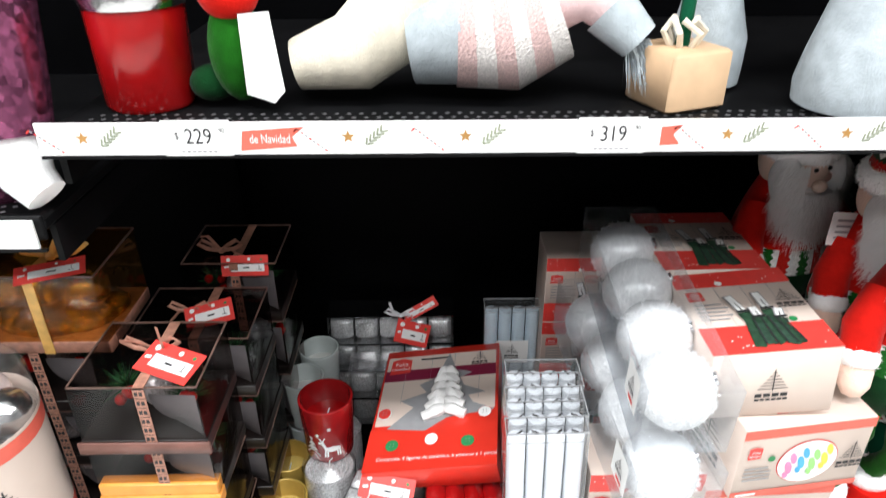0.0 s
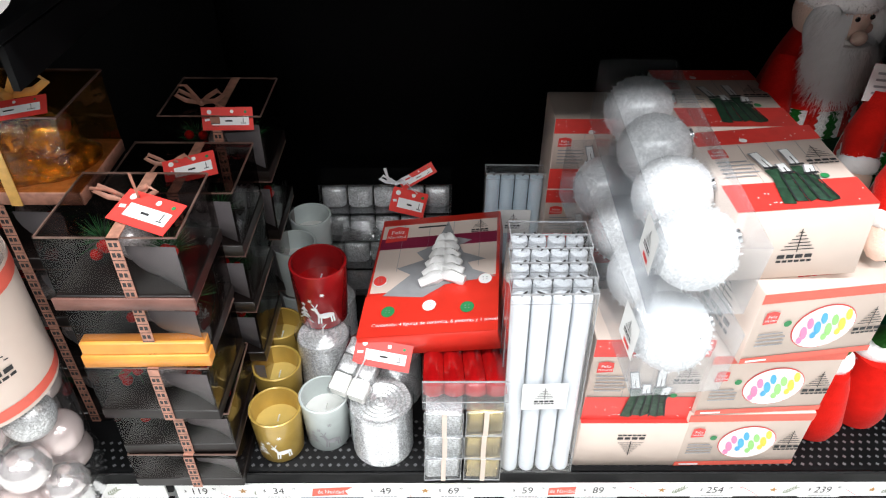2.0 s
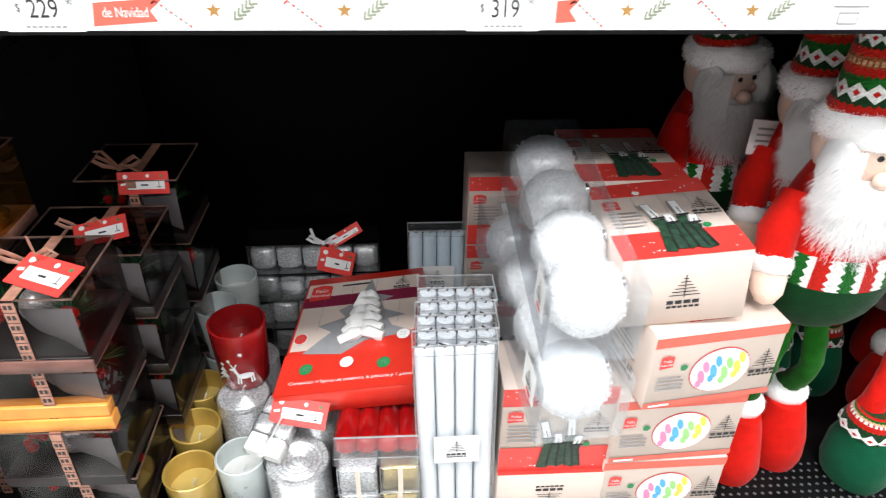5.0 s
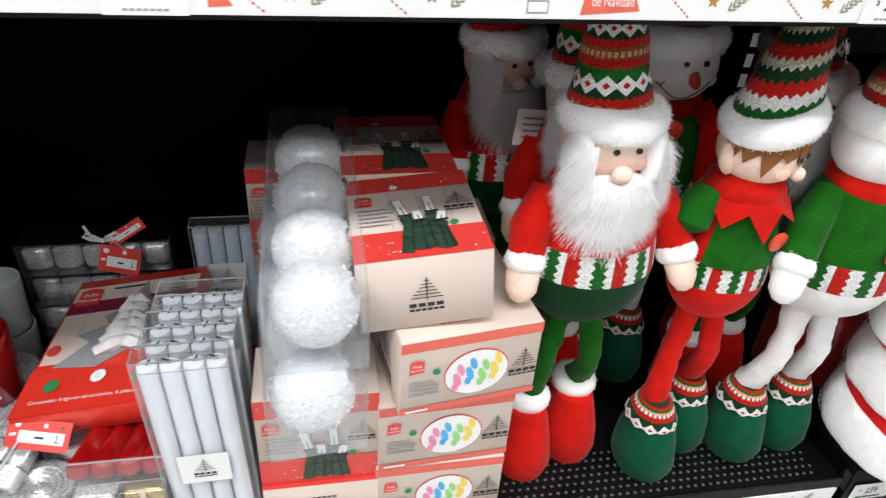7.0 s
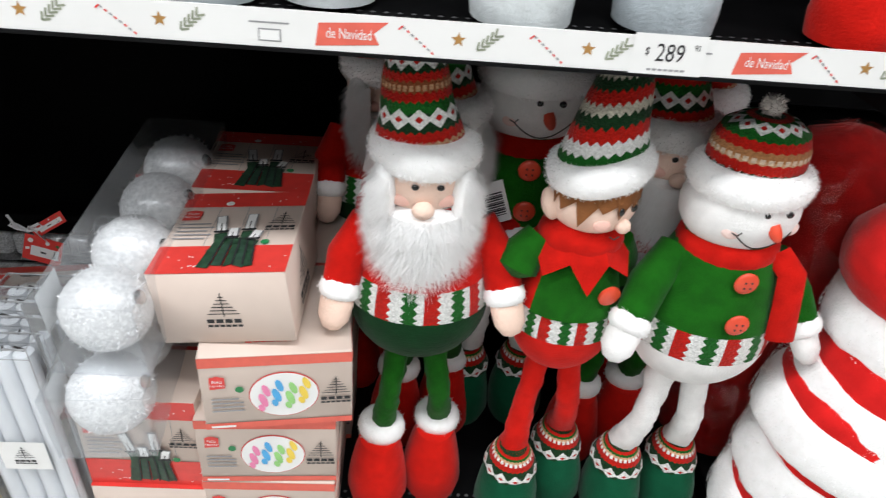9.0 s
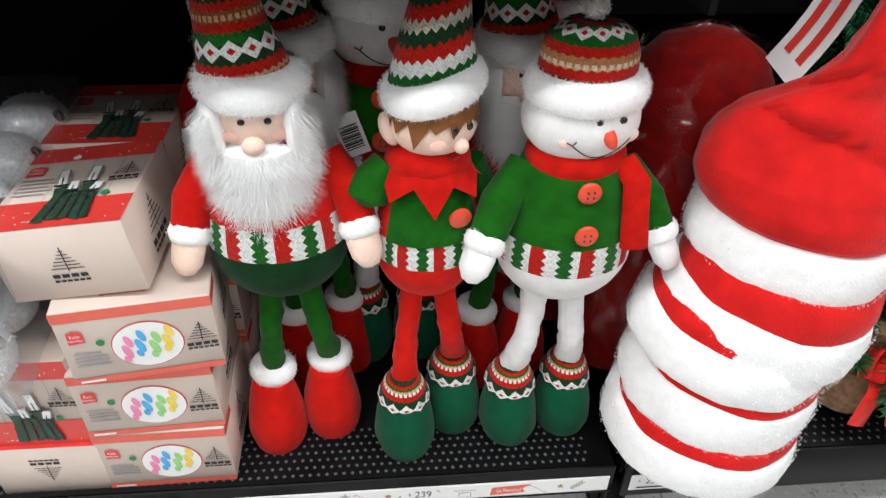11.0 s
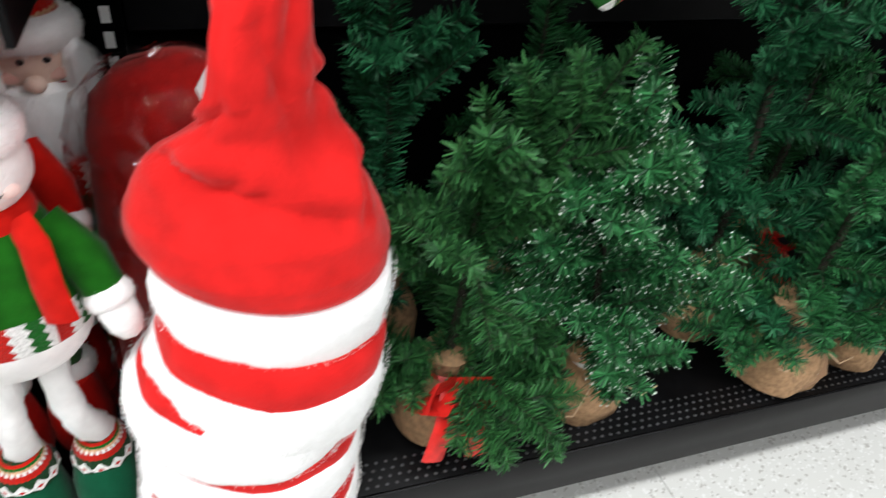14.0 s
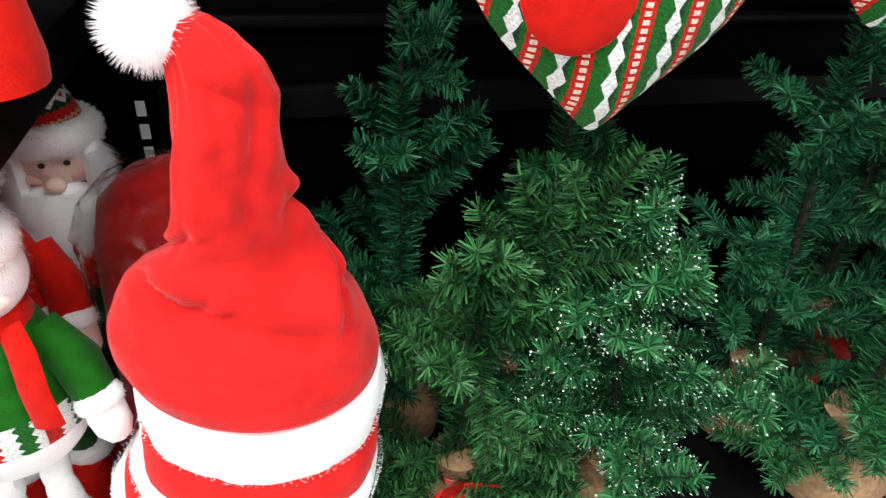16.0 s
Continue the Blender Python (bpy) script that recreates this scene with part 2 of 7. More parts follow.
RED, GREEN, WHITE = (0.5, 0.012, 0.006), (0.008, 0.11, 0.012), (0.8, 0.8, 0.78)
M = dict(
    black_metal=surface("black_painted_steel", (0.005, 0.005, 0.0055), 0.4, 0, 0.3, 25, 300, 0.08, 0.0005, spec=0.1),
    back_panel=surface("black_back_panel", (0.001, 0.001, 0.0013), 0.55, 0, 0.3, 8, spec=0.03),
    stud=surface("light_grey_dimple", (0.14, 0.14, 0.145), 0.35, 0.3, 0.2, 200),
    strip=surface("white_strip_paper", (0.82, 0.82, 0.81), 0.35, 0, 0.03, 10, coat=0.2),
    ink=surface("black_ink", (0.02, 0.02, 0.022), 0.6, 0, 0.1),
    grey_ink=surface("grey_ink", (0.3, 0.3, 0.31), 0.6, 0, 0.1),
    red_ink=surface("red_ink", (0.72, 0.05, 0.04), 0.45, 0, 0.06, 80, coat=0.2),
    ribbon_ink=surface("coral_ink", (0.75, 0.13, 0.09), 0.5, 0, 0.06, 80),
    plum_ink=surface("plum_ink", (0.22, 0.015, 0.05), 0.5, 0, 0.06),
    gold_ink=surface("gold_ink", (0.42, 0.22, 0.06), 0.5, 0, 0.15),
    olive_ink=surface("olive_ink", (0.3, 0.33, 0.24), 0.6, 0, 0.2),
    green_ink=surface("green_ink", (0.02, 0.22, 0.07), 0.5, 0, 0.1),
    darkgreen_ink=surface("dark_green_ink", (0.022, 0.06, 0.032), 0.5, 0, 0.4, 150),
    holder_ink=surface("worn_green_ink", (0.03, 0.07, 0.045), 0.5, 0, 0.3, 150),
    pink_ink=surface("pink_ink", (0.85, 0.25, 0.45), 0.5, 0, 0.1),
    blue_ink=surface("blue_ink", (0.08, 0.4, 0.75), 0.5, 0, 0.1),
    lime_ink=surface("lime_ink", (0.3, 0.62, 0.2), 0.5, 0, 0.1),
    yellow_ink=surface("yellow_ink", (0.85, 0.62, 0.08), 0.5, 0, 0.1),
    white_ink=surface("white_ink", (0.83, 0.83, 0.82), 0.5, 0, 0.02),
    card=surface("cream_carton", (0.68, 0.56, 0.49), 0.55, 0, 0.05, 14, 250, 0.08, 0.0005),
    red_card=surface("glossy_red_carton", (0.68, 0.035, 0.02), 0.3, 0, 0.06, 30, coat=0.3),
    fur=surface("white_fur", (0.86, 0.86, 0.86), 0.95, 0, 0.05, 90, 380, 0.6, 0.002, sheen=0.2),
    cream_fur=plush("cream_pompom", (0.8, 0.74, 0.7), 0.08),
    red_plush=plush("red_plush", (0.5, 0.009, 0.005), 0.15),
    dark_plush=plush("deep_red_plush", (0.25, 0.005, 0.004), 0.2),
    bright_red=plush("bright_red_plush", (0.6, 0.011, 0.006), 0.12),
    green_velvet=plush("green_velvet", (0.009, 0.098, 0.006), 0.2),
    dark_velvet=plush("dark_green_velvet", (0.003, 0.036, 0.009), 0.18),
    shoe_green=plush("green_felt", (0.004, 0.075, 0.034), 0.12),
    white_plush=plush("white_plush", (0.83, 0.82, 0.81), 0.06),
    skin=plush("peach_cloth", (0.86, 0.63, 0.52), 0.05),
    hair=plush("brown_cloth", (0.22, 0.085, 0.03)),
    cheek=plush("rosy_cloth", (0.86, 0.53, 0.45), 0.06),
    blush=plush("pale_blush", (0.86, 0.66, 0.61), 0.06),
    bead=surface("black_bead", (0.012, 0.012, 0.012), 0.15),
    orange=surface("orange_button", (0.72, 0.07, 0.03), 0.4, 0, 0.1),
    grey_plush=plush("grey_plush", (0.42, 0.47, 0.5), 0.15),
    pale_plush=plush("pale_grey_plush", (0.62, 0.66, 0.67), 0.12),
    cream_plush=plush("cream_plush", (0.72, 0.66, 0.54), 0.1),
    pink_plush=plush("pink_plush", (0.75, 0.55, 0.55), 0.1),
    thread=surface("black_thread", (0.03, 0.025, 0.025), 0.8),
    clear=clear("clear_plastic"),
    hazy=clear("hazy_plastic", (0.96, 0.97, 0.98), 0.05, 0.6, 0.1),
    smoky=clear("smoky_plastic", (0.46, 0.41, 0.4), 0.002, 0.5, 0.03, 1.0),
    hazy_edge=surface("whitish_film_edge", (0.33, 0.335, 0.345), 0.25, 0, 0.3, 60),
    film_edge=surface("brown_film_edge", (0.13, 0.075, 0.06), 0.3, 0, 0.5, 40),
    amber=clear("amber_film", (0.78, 0.48, 0.14), 0.02, 1.0, 0.06),
    crinkle=clear("crinkled_film", (0.97, 0.97, 0.97), 0.01, 1.8, 0.05),
    sack_film=clear("sack_film", (0.97, 0.95, 0.95), 0.002, 0.75, 0.05, 1.0),
    hat_red=surface("plush_hat_red", (0.63, 0.015, 0.014), 0.95, 0, 0.2, 22, 300, 0.5, 0.002, sheen=0.15),
    red_film=clear("red_film", (0.8, 0.2, 0.18), 0.02, 1.0, 0.1),
    gold_glass=surface("gold_frosted_glass", (0.5, 0.33, 0.075), 0.3, 0.2, 0.1, 40, coat=0.3),
    red_glass=surface("red_frosted_glass", (0.3, 0.008, 0.01), 0.25, 0, 0.15, 40, coat=0.4),
    white_glass=surface("white_frosted_glass", (0.52, 0.57, 0.56), 0.25, 0, 0.06, 40, coat=0.3),
    taper=surface("cool_white_wax", (0.66, 0.7, 0.75), 0.35, 0, 0.05, 30, coat=0.3),
    wax=surface("white_wax", (0.82, 0.82, 0.79), 0.45, 0, 0.04, 30),
    gold_wax=surface("gold_wax", (0.62, 0.45, 0.13), 0.45, 0, 0.1, 30),
    red_wax=surface("red_wax", (0.33, 0.004, 0.005), 0.22, 0, 0.15, 30, coat=0.3),
    blue_wax=surface("pale_blue_wax", (0.55, 0.66, 0.74), 0.4, 0, 0.05, 30),
    silver_glitter=glitter("silver_glitter", (0.68, 0.69, 0.7), 0.45, 700, 0.45, 0.3),
    gold_glitter=glitter("gold_glitter", (0.62, 0.48, 0.22), 0.6, 700),
    snow_glitter=glitter("white_glitter", (0.86, 0.87, 0.89), 0.22, 420, 0.12, 0.3),
    silver=surface("silver_foil", (0.75, 0.75, 0.76), 0.18, 1.0, 0.1, 60, 40, 0.4, 0.004),
    mirror_ball=surface("mirror_ball", (0.85, 0.8, 0.8), 0.16, 0.75, 0.05, 40),
    liner=surface("pale_grey_liner", (0.3, 0.31, 0.33), 0.3, 0, 0.3, 14, 20, 0.3, 0.004, coat=0.3),
    rim=surface("reddish_brown_rim", (0.16, 0.075, 0.06), 0.35, 0, 0.3, 30, spec=0.3),
    tray=surface("dark_brown_tray", (0.01, 0.007, 0.0065), 0.35, 0, 0.2, 30, spec=0.3),
    orange_tray=surface("orange_satin", (0.75, 0.3, 0.05), 0.4, 0, 0.15, 30),
    gold_foil=surface("crumpled_gold_foil", (0.6, 0.36, 0.09), 0.22, 0.85, 0.5, 90, 110, 1.0, 0.012),
    pearl=surface("pearl_pink_ball", (0.72, 0.6, 0.58), 0.2, 0.35, 0.06, 30, coat=0.5),
    brown_ribbon=surface("brown_ribbon", (0.42, 0.2, 0.14), 0.5, 0, 0.25, 120),
    gold_ribbon=surface("gold_ribbon", (0.72, 0.42, 0.12), 0.35, 0, 0.2, 60),
    white_ribbon=surface("white_ribbon", (0.78, 0.78, 0.8), 0.4, 0, 0.1, 60),
    red_ribbon=surface("red_ribbon", (0.7, 0.02, 0.015), 0.4, 0, 0.15, 90),
    burlap=surface("burlap", (0.42, 0.25, 0.13), 0.95, 0, 0.3, 130, 700, 0.9, 0.002),
    paper_tag=surface("kraft_paper", (0.3, 0.17, 0.09), 0.7, 0, 0.1, 40),
    bark=surface("brown_wire_trunk", (0.022, 0.02, 0.011), 0.8, 0, 0.3, 90),
    wood=surface("pale_wood", (0.6, 0.4, 0.24), 0.6, 0, 0.15, 20),
    sequin=glitter("pink_sequins", (0.42, 0.12, 0.24), 0.75, 160, 0.8, 0.2),
    needles=needle_material("green_needles", (0.003, 0.03, 0.01), (0.046, 0.225, 0.072)),
    warm_needles=needle_material("olive_green_needles", (0.003, 0.028, 0.008), (0.055, 0.21, 0.06)),
    blue_needles=needle_material("blue_green_needles", (0.003, 0.03, 0.012), (0.034, 0.2, 0.08)),
    frosted=needle_material("frosted_needle_tips", (0.5, 0.6, 0.5), (0.85, 0.9, 0.85)),
    ceiling=surface("white_ceiling_panel", (0.75, 0.75, 0.74), 0.8, 0, 0.04, 5),
    wall=surface("grey_wall", (0.3, 0.3, 0.3), 0.7, 0, 0.05, 3),
    blue_chip=surface("blue_plastic", (0.02, 0.25, 0.4), 0.3),
)
TAN, FIR_K = (0.62, 0.36, 0.2), (0.008, 0.04, 0.012)


def fur_material(name, through_light):
    """Loose white pile: light soaks through the single hairs."""
    m = bpy.data.materials.new(name)
    m.use_nodes = True
    nt = m.node_tree
    nt.nodes.remove(nt.nodes["Principled BSDF"])
    _, rp = noise_color(nt, 90, (0.92, 0.92, 0.915), (0.97, 0.97, 0.97))
    df, tl, mx = (nt.nodes.new(k) for k in ("ShaderNodeBsdfDiffuse", "ShaderNodeBsdfTranslucent", "ShaderNodeMixShader"))
    mx.inputs[0].default_value = through_light
    for n, i in ((df, 1), (tl, 2)):
        nt.links.new(rp.outputs[0], n.inputs[0])
        nt.links.new(n.outputs[0], mx.inputs[i])
    tc = nt.nodes.new("ShaderNodeTexCoord")
    nz = nt.nodes.new("ShaderNodeTexNoise")
    nz.inputs["Scale"].default_value = 350
    nt.links.new(tc.outputs["Object"], nz.inputs["Vector"])
    bp = nt.nodes.new("ShaderNodeBump")
    bp.inputs["Strength"].default_value, bp.inputs["Distance"].default_value = 0.5, 0.002
    nt.links.new(nz.outputs[0], bp.inputs["Height"])
    nt.links.new(bp.outputs[0], df.inputs["Normal"])
    nt.links.new(mx.outputs[0], nt.nodes["Material Output"].inputs[0])
    return m


M["fur"] = fur_material("white_fur", 0.0)
M["pile"] = fur_material("loose_white_pile", 0.5)
M["knit_hat"] = fair_isle("knitted_hat", [(0.0, GREEN), (0.1, RED), (0.15, TAN), (0.18, RED), (0.26, FIR_K), (0.38, GREEN), (0.46, RED), (0.52, (0.3, 0.09, 0.03)), (0.6, RED), (0.66, FIR_K), (0.78, GREEN), (0.88, RED), (0.93, FIR_K)], [
    ("diamond", 0.055, 0.035, 15, WHITE, WHITE), ("diamond", 0.35, 0.055, 12, WHITE, RED), ("dash", 0.555, 0.02, 34, TAN, RED), ("diamond", 0.74, 0.055, 12, WHITE, RED)])
M["knit_wide"] = fair_isle("knitted_wide_stripes", [(0.0, RED), (0.1, GREEN), (0.2, WHITE), (0.31, RED), (0.42, FIR_K), (0.52, (0.6, 0.56, 0.46)), (0.6, RED), (0.7, FIR_K), (0.8, (0.6, 0.56, 0.46)), (0.87, RED), (0.94, FIR_K)], [], False, 1.0, 0.02, 24)
M["knit_cap"] = fair_isle("knitted_cap", [(0.0, FIR_K), (0.2, RED), (0.32, TAN), (0.36, (0.45, 0.2, 0.08)), (0.46, RED), (0.57, GREEN), (0.86, RED), (0.94, FIR_K)], [
    ("diamond", 0.13, 0.05, 16, WHITE, RED), ("dash", 0.36, 0.028, 38, (0.75, 0.6, 0.45), RED), ("diamond", 0.75, 0.09, 12, WHITE, RED)])
M["knit_belt"] = fair_isle("knitted_belt", [(0.0, RED), (0.3, WHITE), (0.58, GREEN), (0.84, WHITE)], [], True, 9, 0.045, 5)
M["knit_cuff"] = fair_isle("knitted_cuff", [(0.0, FIR_K), (0.36, FIR_K), (0.42, RED), (0.62, TAN), (0.7, GREEN), (0.8, RED)], [
    ("diamond", 0.18, 0.15, 11, WHITE, RED), ("dash", 0.6, 0.05, 26, WHITE, RED)])
M["knit_heart"] = fair_isle("knitted_heart", [(0.0, GREEN), (0.2, FIR_K), (0.42, GREEN), (0.52, RED), (0.85, GREEN)], [
    ("diamond", 0.26, 0.14, 11, WHITE, WHITE), ("dash", 0.69, 0.07, 40, (0.8, 0.6, 0.5), RED)], True, 6.5)
M["stripe_leg"] = knit("pink_striped_cloth", [(0.0, (0.72, 0.5, 0.48)), (0.5, (0.8, 0.75, 0.72))], 0.0, 2, False, 3)


def terrazzo():
    m, nt, b = nodes_of("speckled_white_tile")
    tc = nt.nodes.new("ShaderNodeTexCoord")
    vo = nt.nodes.new("ShaderNodeTexVoronoi")
    vo.inputs["Scale"].default_value = 240
    nt.links.new(tc.outputs["Object"], vo.inputs["Vector"])
    sp = nt.nodes.new("ShaderNodeSeparateColor")
    nt.links.new(vo.outputs["Color"], sp.inputs[0])
    rp = nt.nodes.new("ShaderNodeValToRGB")
    rp.color_ramp.interpolation = "CONSTANT"
    el = rp.color_ramp.elements
    el[0].color, el[1].position, el[1].color = (0.5, 0.49, 0.46, 1), 0.07, (0.7, 0.7, 0.67, 1)
    e = el.new(0.9)
    e.color = (0.8, 0.8, 0.78, 1)
    nt.links.new(sp.outputs[0], rp.inputs[0])
    nt.links.new(rp.outputs[0], b.inputs["Base Color"])
    b.inputs["Roughness"].default_value = 0.25
    return m


M["tile"] = terrazzo()
M["grout"] = surface("dark_grout", (0.12, 0.12, 0.115), 0.8)

# ---- mesh building ----


class Shape:
    """Collects rounded and flat pieces, with one material a piece, into one mesh."""

    def __init__(self):
        self.v, self.f, self.m, self.uv, self.mats = [], [], [], [], []

    def slot(self, mat):
        if mat not in self.mats:
            self.mats.append(mat)
        return self.mats.index(mat)

    def poly(self, pts, mat, uvs=None):
        i = len(self.v)
        self.v += [tuple(p) for p in pts]
        self.f.append(tuple(range(i, i + len(pts))))
        self.m.append(self.slot(mat))
        self.uv.append(uvs or [(0, 0)] * len(pts))

    def grid(self, rows, mat, closed=True, caps=True, v0=0.0, v1=1.0, flip=False):
        """A skin over rings of points; mat is one name, or one for each span between rings."""
        n, base = len(rows[0]), len(self.v)
        for r in rows:
            self.v += [tuple(p) for p in r]
        spans = len(rows) - 1
        for j in range(spans):
            s = self.slot(mat if isinstance(mat, str) else mat[j])
            for i in range(n if closed else n - 1):
                k = (i + 1) % n
                q = (base + j * n + i, base + j * n + k, base + (j + 1) * n + k, base + (j + 1) * n + i)
                u = ((i / n, v0 + (v1 - v0) * j / spans), ((i + 1) / n, v0 + (v1 - v0) * j / spans),
                     ((i + 1) / n, v0 + (v1 - v0) * (j + 1) / spans), (i / n, v0 + (v1 - v0) * (j + 1) / spans))
                self.f.append(q[::-1] if flip else q)
                self.uv.append(list(u[::-1] if flip else u))
                self.m.append(s)
        if caps and closed:
            for j, rev in ((0, True), (spans, False)):
                ids = tuple(base + j * n + i for i in range(n))
                self.f.append(ids[::-1] if rev != flip else ids)
                self.uv.append([(0.5, v0 if j == 0 else v1)] * n)
                self.m.append(self.slot(mat if isinstance(mat, str) else mat[min(j, spans - 1)]))

    def lathe(self, prof, mat, at=(0, 0, 0), seg=24, squash=(1, 1), turn=None, wob=0.0, caps=True, uvr=(0, 1)):
        """prof: (radius, height) from below; turn: a matrix for the axis; wob: uneven cloth, in metres."""
        rows = []
        for r, z in prof:
            ring = []
            for i in range(seg):
                a = 2 * math.pi * i / seg
                p = Vector((r * squash[0] * math.sin(a), -r * squash[1] * math.cos(a), z))
                if wob:
                    g = noise.noise(Vector((p.x * 28 + at[0] * 50, p.y * 28, p.z * 28 + at[2] * 9)))
                    k = 1 + wob / max(r * max(squash), 0.01) * g
                    p = Vector((p.x * k, p.y * k, p.z + wob * 0.5 * g))
                if turn:
                    p = turn @ p
                ring.append(p + Vector(at))
            rows.append(ring)
        self.grid(rows, mat, True, caps, *uvr)

    def ball(self, at, r, mat, seg=20, rings=12, turn=None, wob=0.0):
        r = (r, r, r) if isinstance(r, (int, float)) else r
        prof = [(math.sin(math.pi * j / rings) + 0.001, -r[2] * math.cos(math.pi * j / rings)) for j in range(rings + 1)]
        self.lathe(prof, mat, at, seg, (r[0], r[1]), turn, wob)

    def tube(self, pts, radii, mat, seg=12, caps=True, flat=1.0, wob=0.0):
        pts = [Vector(p) for p in pts]
        if isinstance(radii, (int, float)):
            radii = [radii] * len(pts)
        if wob >= 0.2:
            n, fine, fr = len(pts), [], []
            for q in range(22):
                u = (n - 1) * q / 21
                i = min(int(u), n - 2)
                f = u - i
                a, b, c, d = pts[max(i - 1, 0)], pts[i], pts[i + 1], pts[min(i + 2, n - 1)]
                fine.append(0.5 * (2 * b + (c - a) * f + (2 * a - 5 * b + 4 * c - d) * f * f + (3 * b - a - 3 * c + d) * f ** 3))
                fr.append((radii[i] * (1 - f) + radii[i + 1] * f) * (1 + 0.05 * math.sin(q * 2.4) * (1 - q / 21)))
            pts, radii = fine, fr
        rows, side = [], None
        for i, p in enumerate(pts):
            d = (pts[min(i + 1, len(pts) - 1)] - pts[max(i - 1, 0)]).normalized()
            if side is None:
                side = d.cross(Vector((0, 1, 0)) if abs(d.y) < 0.9 else Vector((1, 0, 0))).normalized()
            side = (side - d * side.dot(d)).normalized()
            up = side.cross(d)
            ring = []
            for k in range(seg):
                a = 2 * math.pi * k / seg
                rr = radii[i] * (1 + (wob * noise.noise(p * 60 + Vector((math.sin(a) * 1.4, math.cos(a) * 1.4, 0))) if wob else 0))
                ring.append(p + side * rr * math.cos(a) + up * rr * flat * math.sin(a))
            rows.append(ring)
        self.grid(rows, mat, True, caps)

    def box(self, lo, hi, mat, turn=None, bevel=0.0):
        (x0, y0, z0), (x1, y1, z1) = lo, hi
        b = bevel
        if not b:
            c = [Vector(p) for p in ((x0, y0, z0), (x1, y0, z0), (x1, y1, z0), (x0, y1, z0), (x0, y0, z1), (x1, y0, z1), (x1, y1, z1), (x0, y1, z1))]
            if turn:
                c = [turn @ p for p in c]
            for f in ((0, 1, 5, 4), (1, 2, 6, 5), (2, 3, 7, 6), (3, 0, 4, 7), (4, 5, 6, 7), (3, 2, 1, 0)):
                self.poly([c[i] for i in f], mat, [(0, 0), (1, 0), (1, 1), (0, 1)])
            return
        rows = []
        for z, e in ((z0, b), (z0 + b, 0), (z1 - b, 0), (z1, b)):
            ring = []
            for cx, cy, sx, sy in ((x0, y0, 1, 1), (x1, y0, -1, 1), (x1, y1, -1, -1), (x0, y1, 1, -1)):
                c2 = [(cx + sx * e, cy + sy * (b + e)), (cx + sx * (b + e), cy + sy * e)]
                if (sx, sy) in ((-1, 1), (1, -1)):
                    c2 = c2[::-1]
                ring += [Vector((px, py, z)) for px, py in c2]
            rows.append([turn @ p for p in ring] if turn else ring)
        self.grid(rows, mat)

    def strands(self, count, mat, pick, length, width, seed=1):
        """Fine fur: thin triangles. pick(rng) gives a root and a direction."""
        rng = random.Random(seed)
        s = self.slot("pile" if mat == "fur" else mat)
        for _ in range(count):
            p, d, *facing = pick(rng)
            d = Vector(d).normalized()
            w = d.cross(Vector(facing[0]) if facing else Vector((rng.uniform(-1, 1), rng.uniform(-1, 1), rng.uniform(-1, 1)))).normalized() * width
            tip = Vector(p) + d * length * rng.uniform(0.55, 1.15)
            i = len(self.v)
            self.v += [tuple(Vector(p) - w), tuple(Vector(p) + w), tuple(tip)]
            self.f.append((i, i + 1, i + 2))
            self.m.append(s)
            self.uv.append([(0, 0)] * 3)

    def mesh(self, name, smooth=True):
        me = bpy.data.meshes.new(name)
        me.from_pydata(self.v, [], self.f)
        me.polygons.foreach_set("material_index", self.m)
        me.polygons.foreach_set("use_smooth", [smooth] * len(self.f))
        layer = me.uv_layers.new(name="UVMap")
        layer.data.foreach_set("uv", [c for uvs in self.uv for p in uvs for c in p])
        for k in self.mats:
            me.materials.append(M[k])
        if smooth:
            me.set_sharp_from_angle(angle=radians(45))
        me.update()
        return me


def part(name, sh, parent=None, label="", smooth=True, shadow=True):
    ob = new(name, sh.mesh(name, smooth) if isinstance(sh, Shape) else sh)
    ob.parent = parent
    if label:
        ob["label"] = label
    ob.visible_shadow = shadow
    return ob


def thing(name, m, label, category, group="", kind=""):
    ob = new(name)
    ob.empty_display_size = 0.02
    ob.matrix_basis = m
    return tagged(ob, label, category, group, kind)


TEXTS = {}


def text_polys(words, size):
    """Flat triangles of the built-in font, centred on the origin, in x and y."""
    if words not in TEXTS:
        cu = bpy.data.curves.new("writing", "FONT")
        cu.body, cu.align_x, cu.align_y, cu.resolution_u = words, "CENTER", "CENTER", 3
        ob = bpy.data.objects.new("writing", cu)
        me = bpy.data.meshes.new_from_object(ob)
        TEXTS[words] = [[(me.vertices[i].co.x, me.vertices[i].co.y) for i in p.vertices] for p in me.polygons]
        bpy.data.objects.remove(ob)
        bpy.data.curves.remove(cu)
        bpy.data.meshes.remove(me)
    return [[(x * size, y * size) for x, y in p] for p in TEXTS[words]]


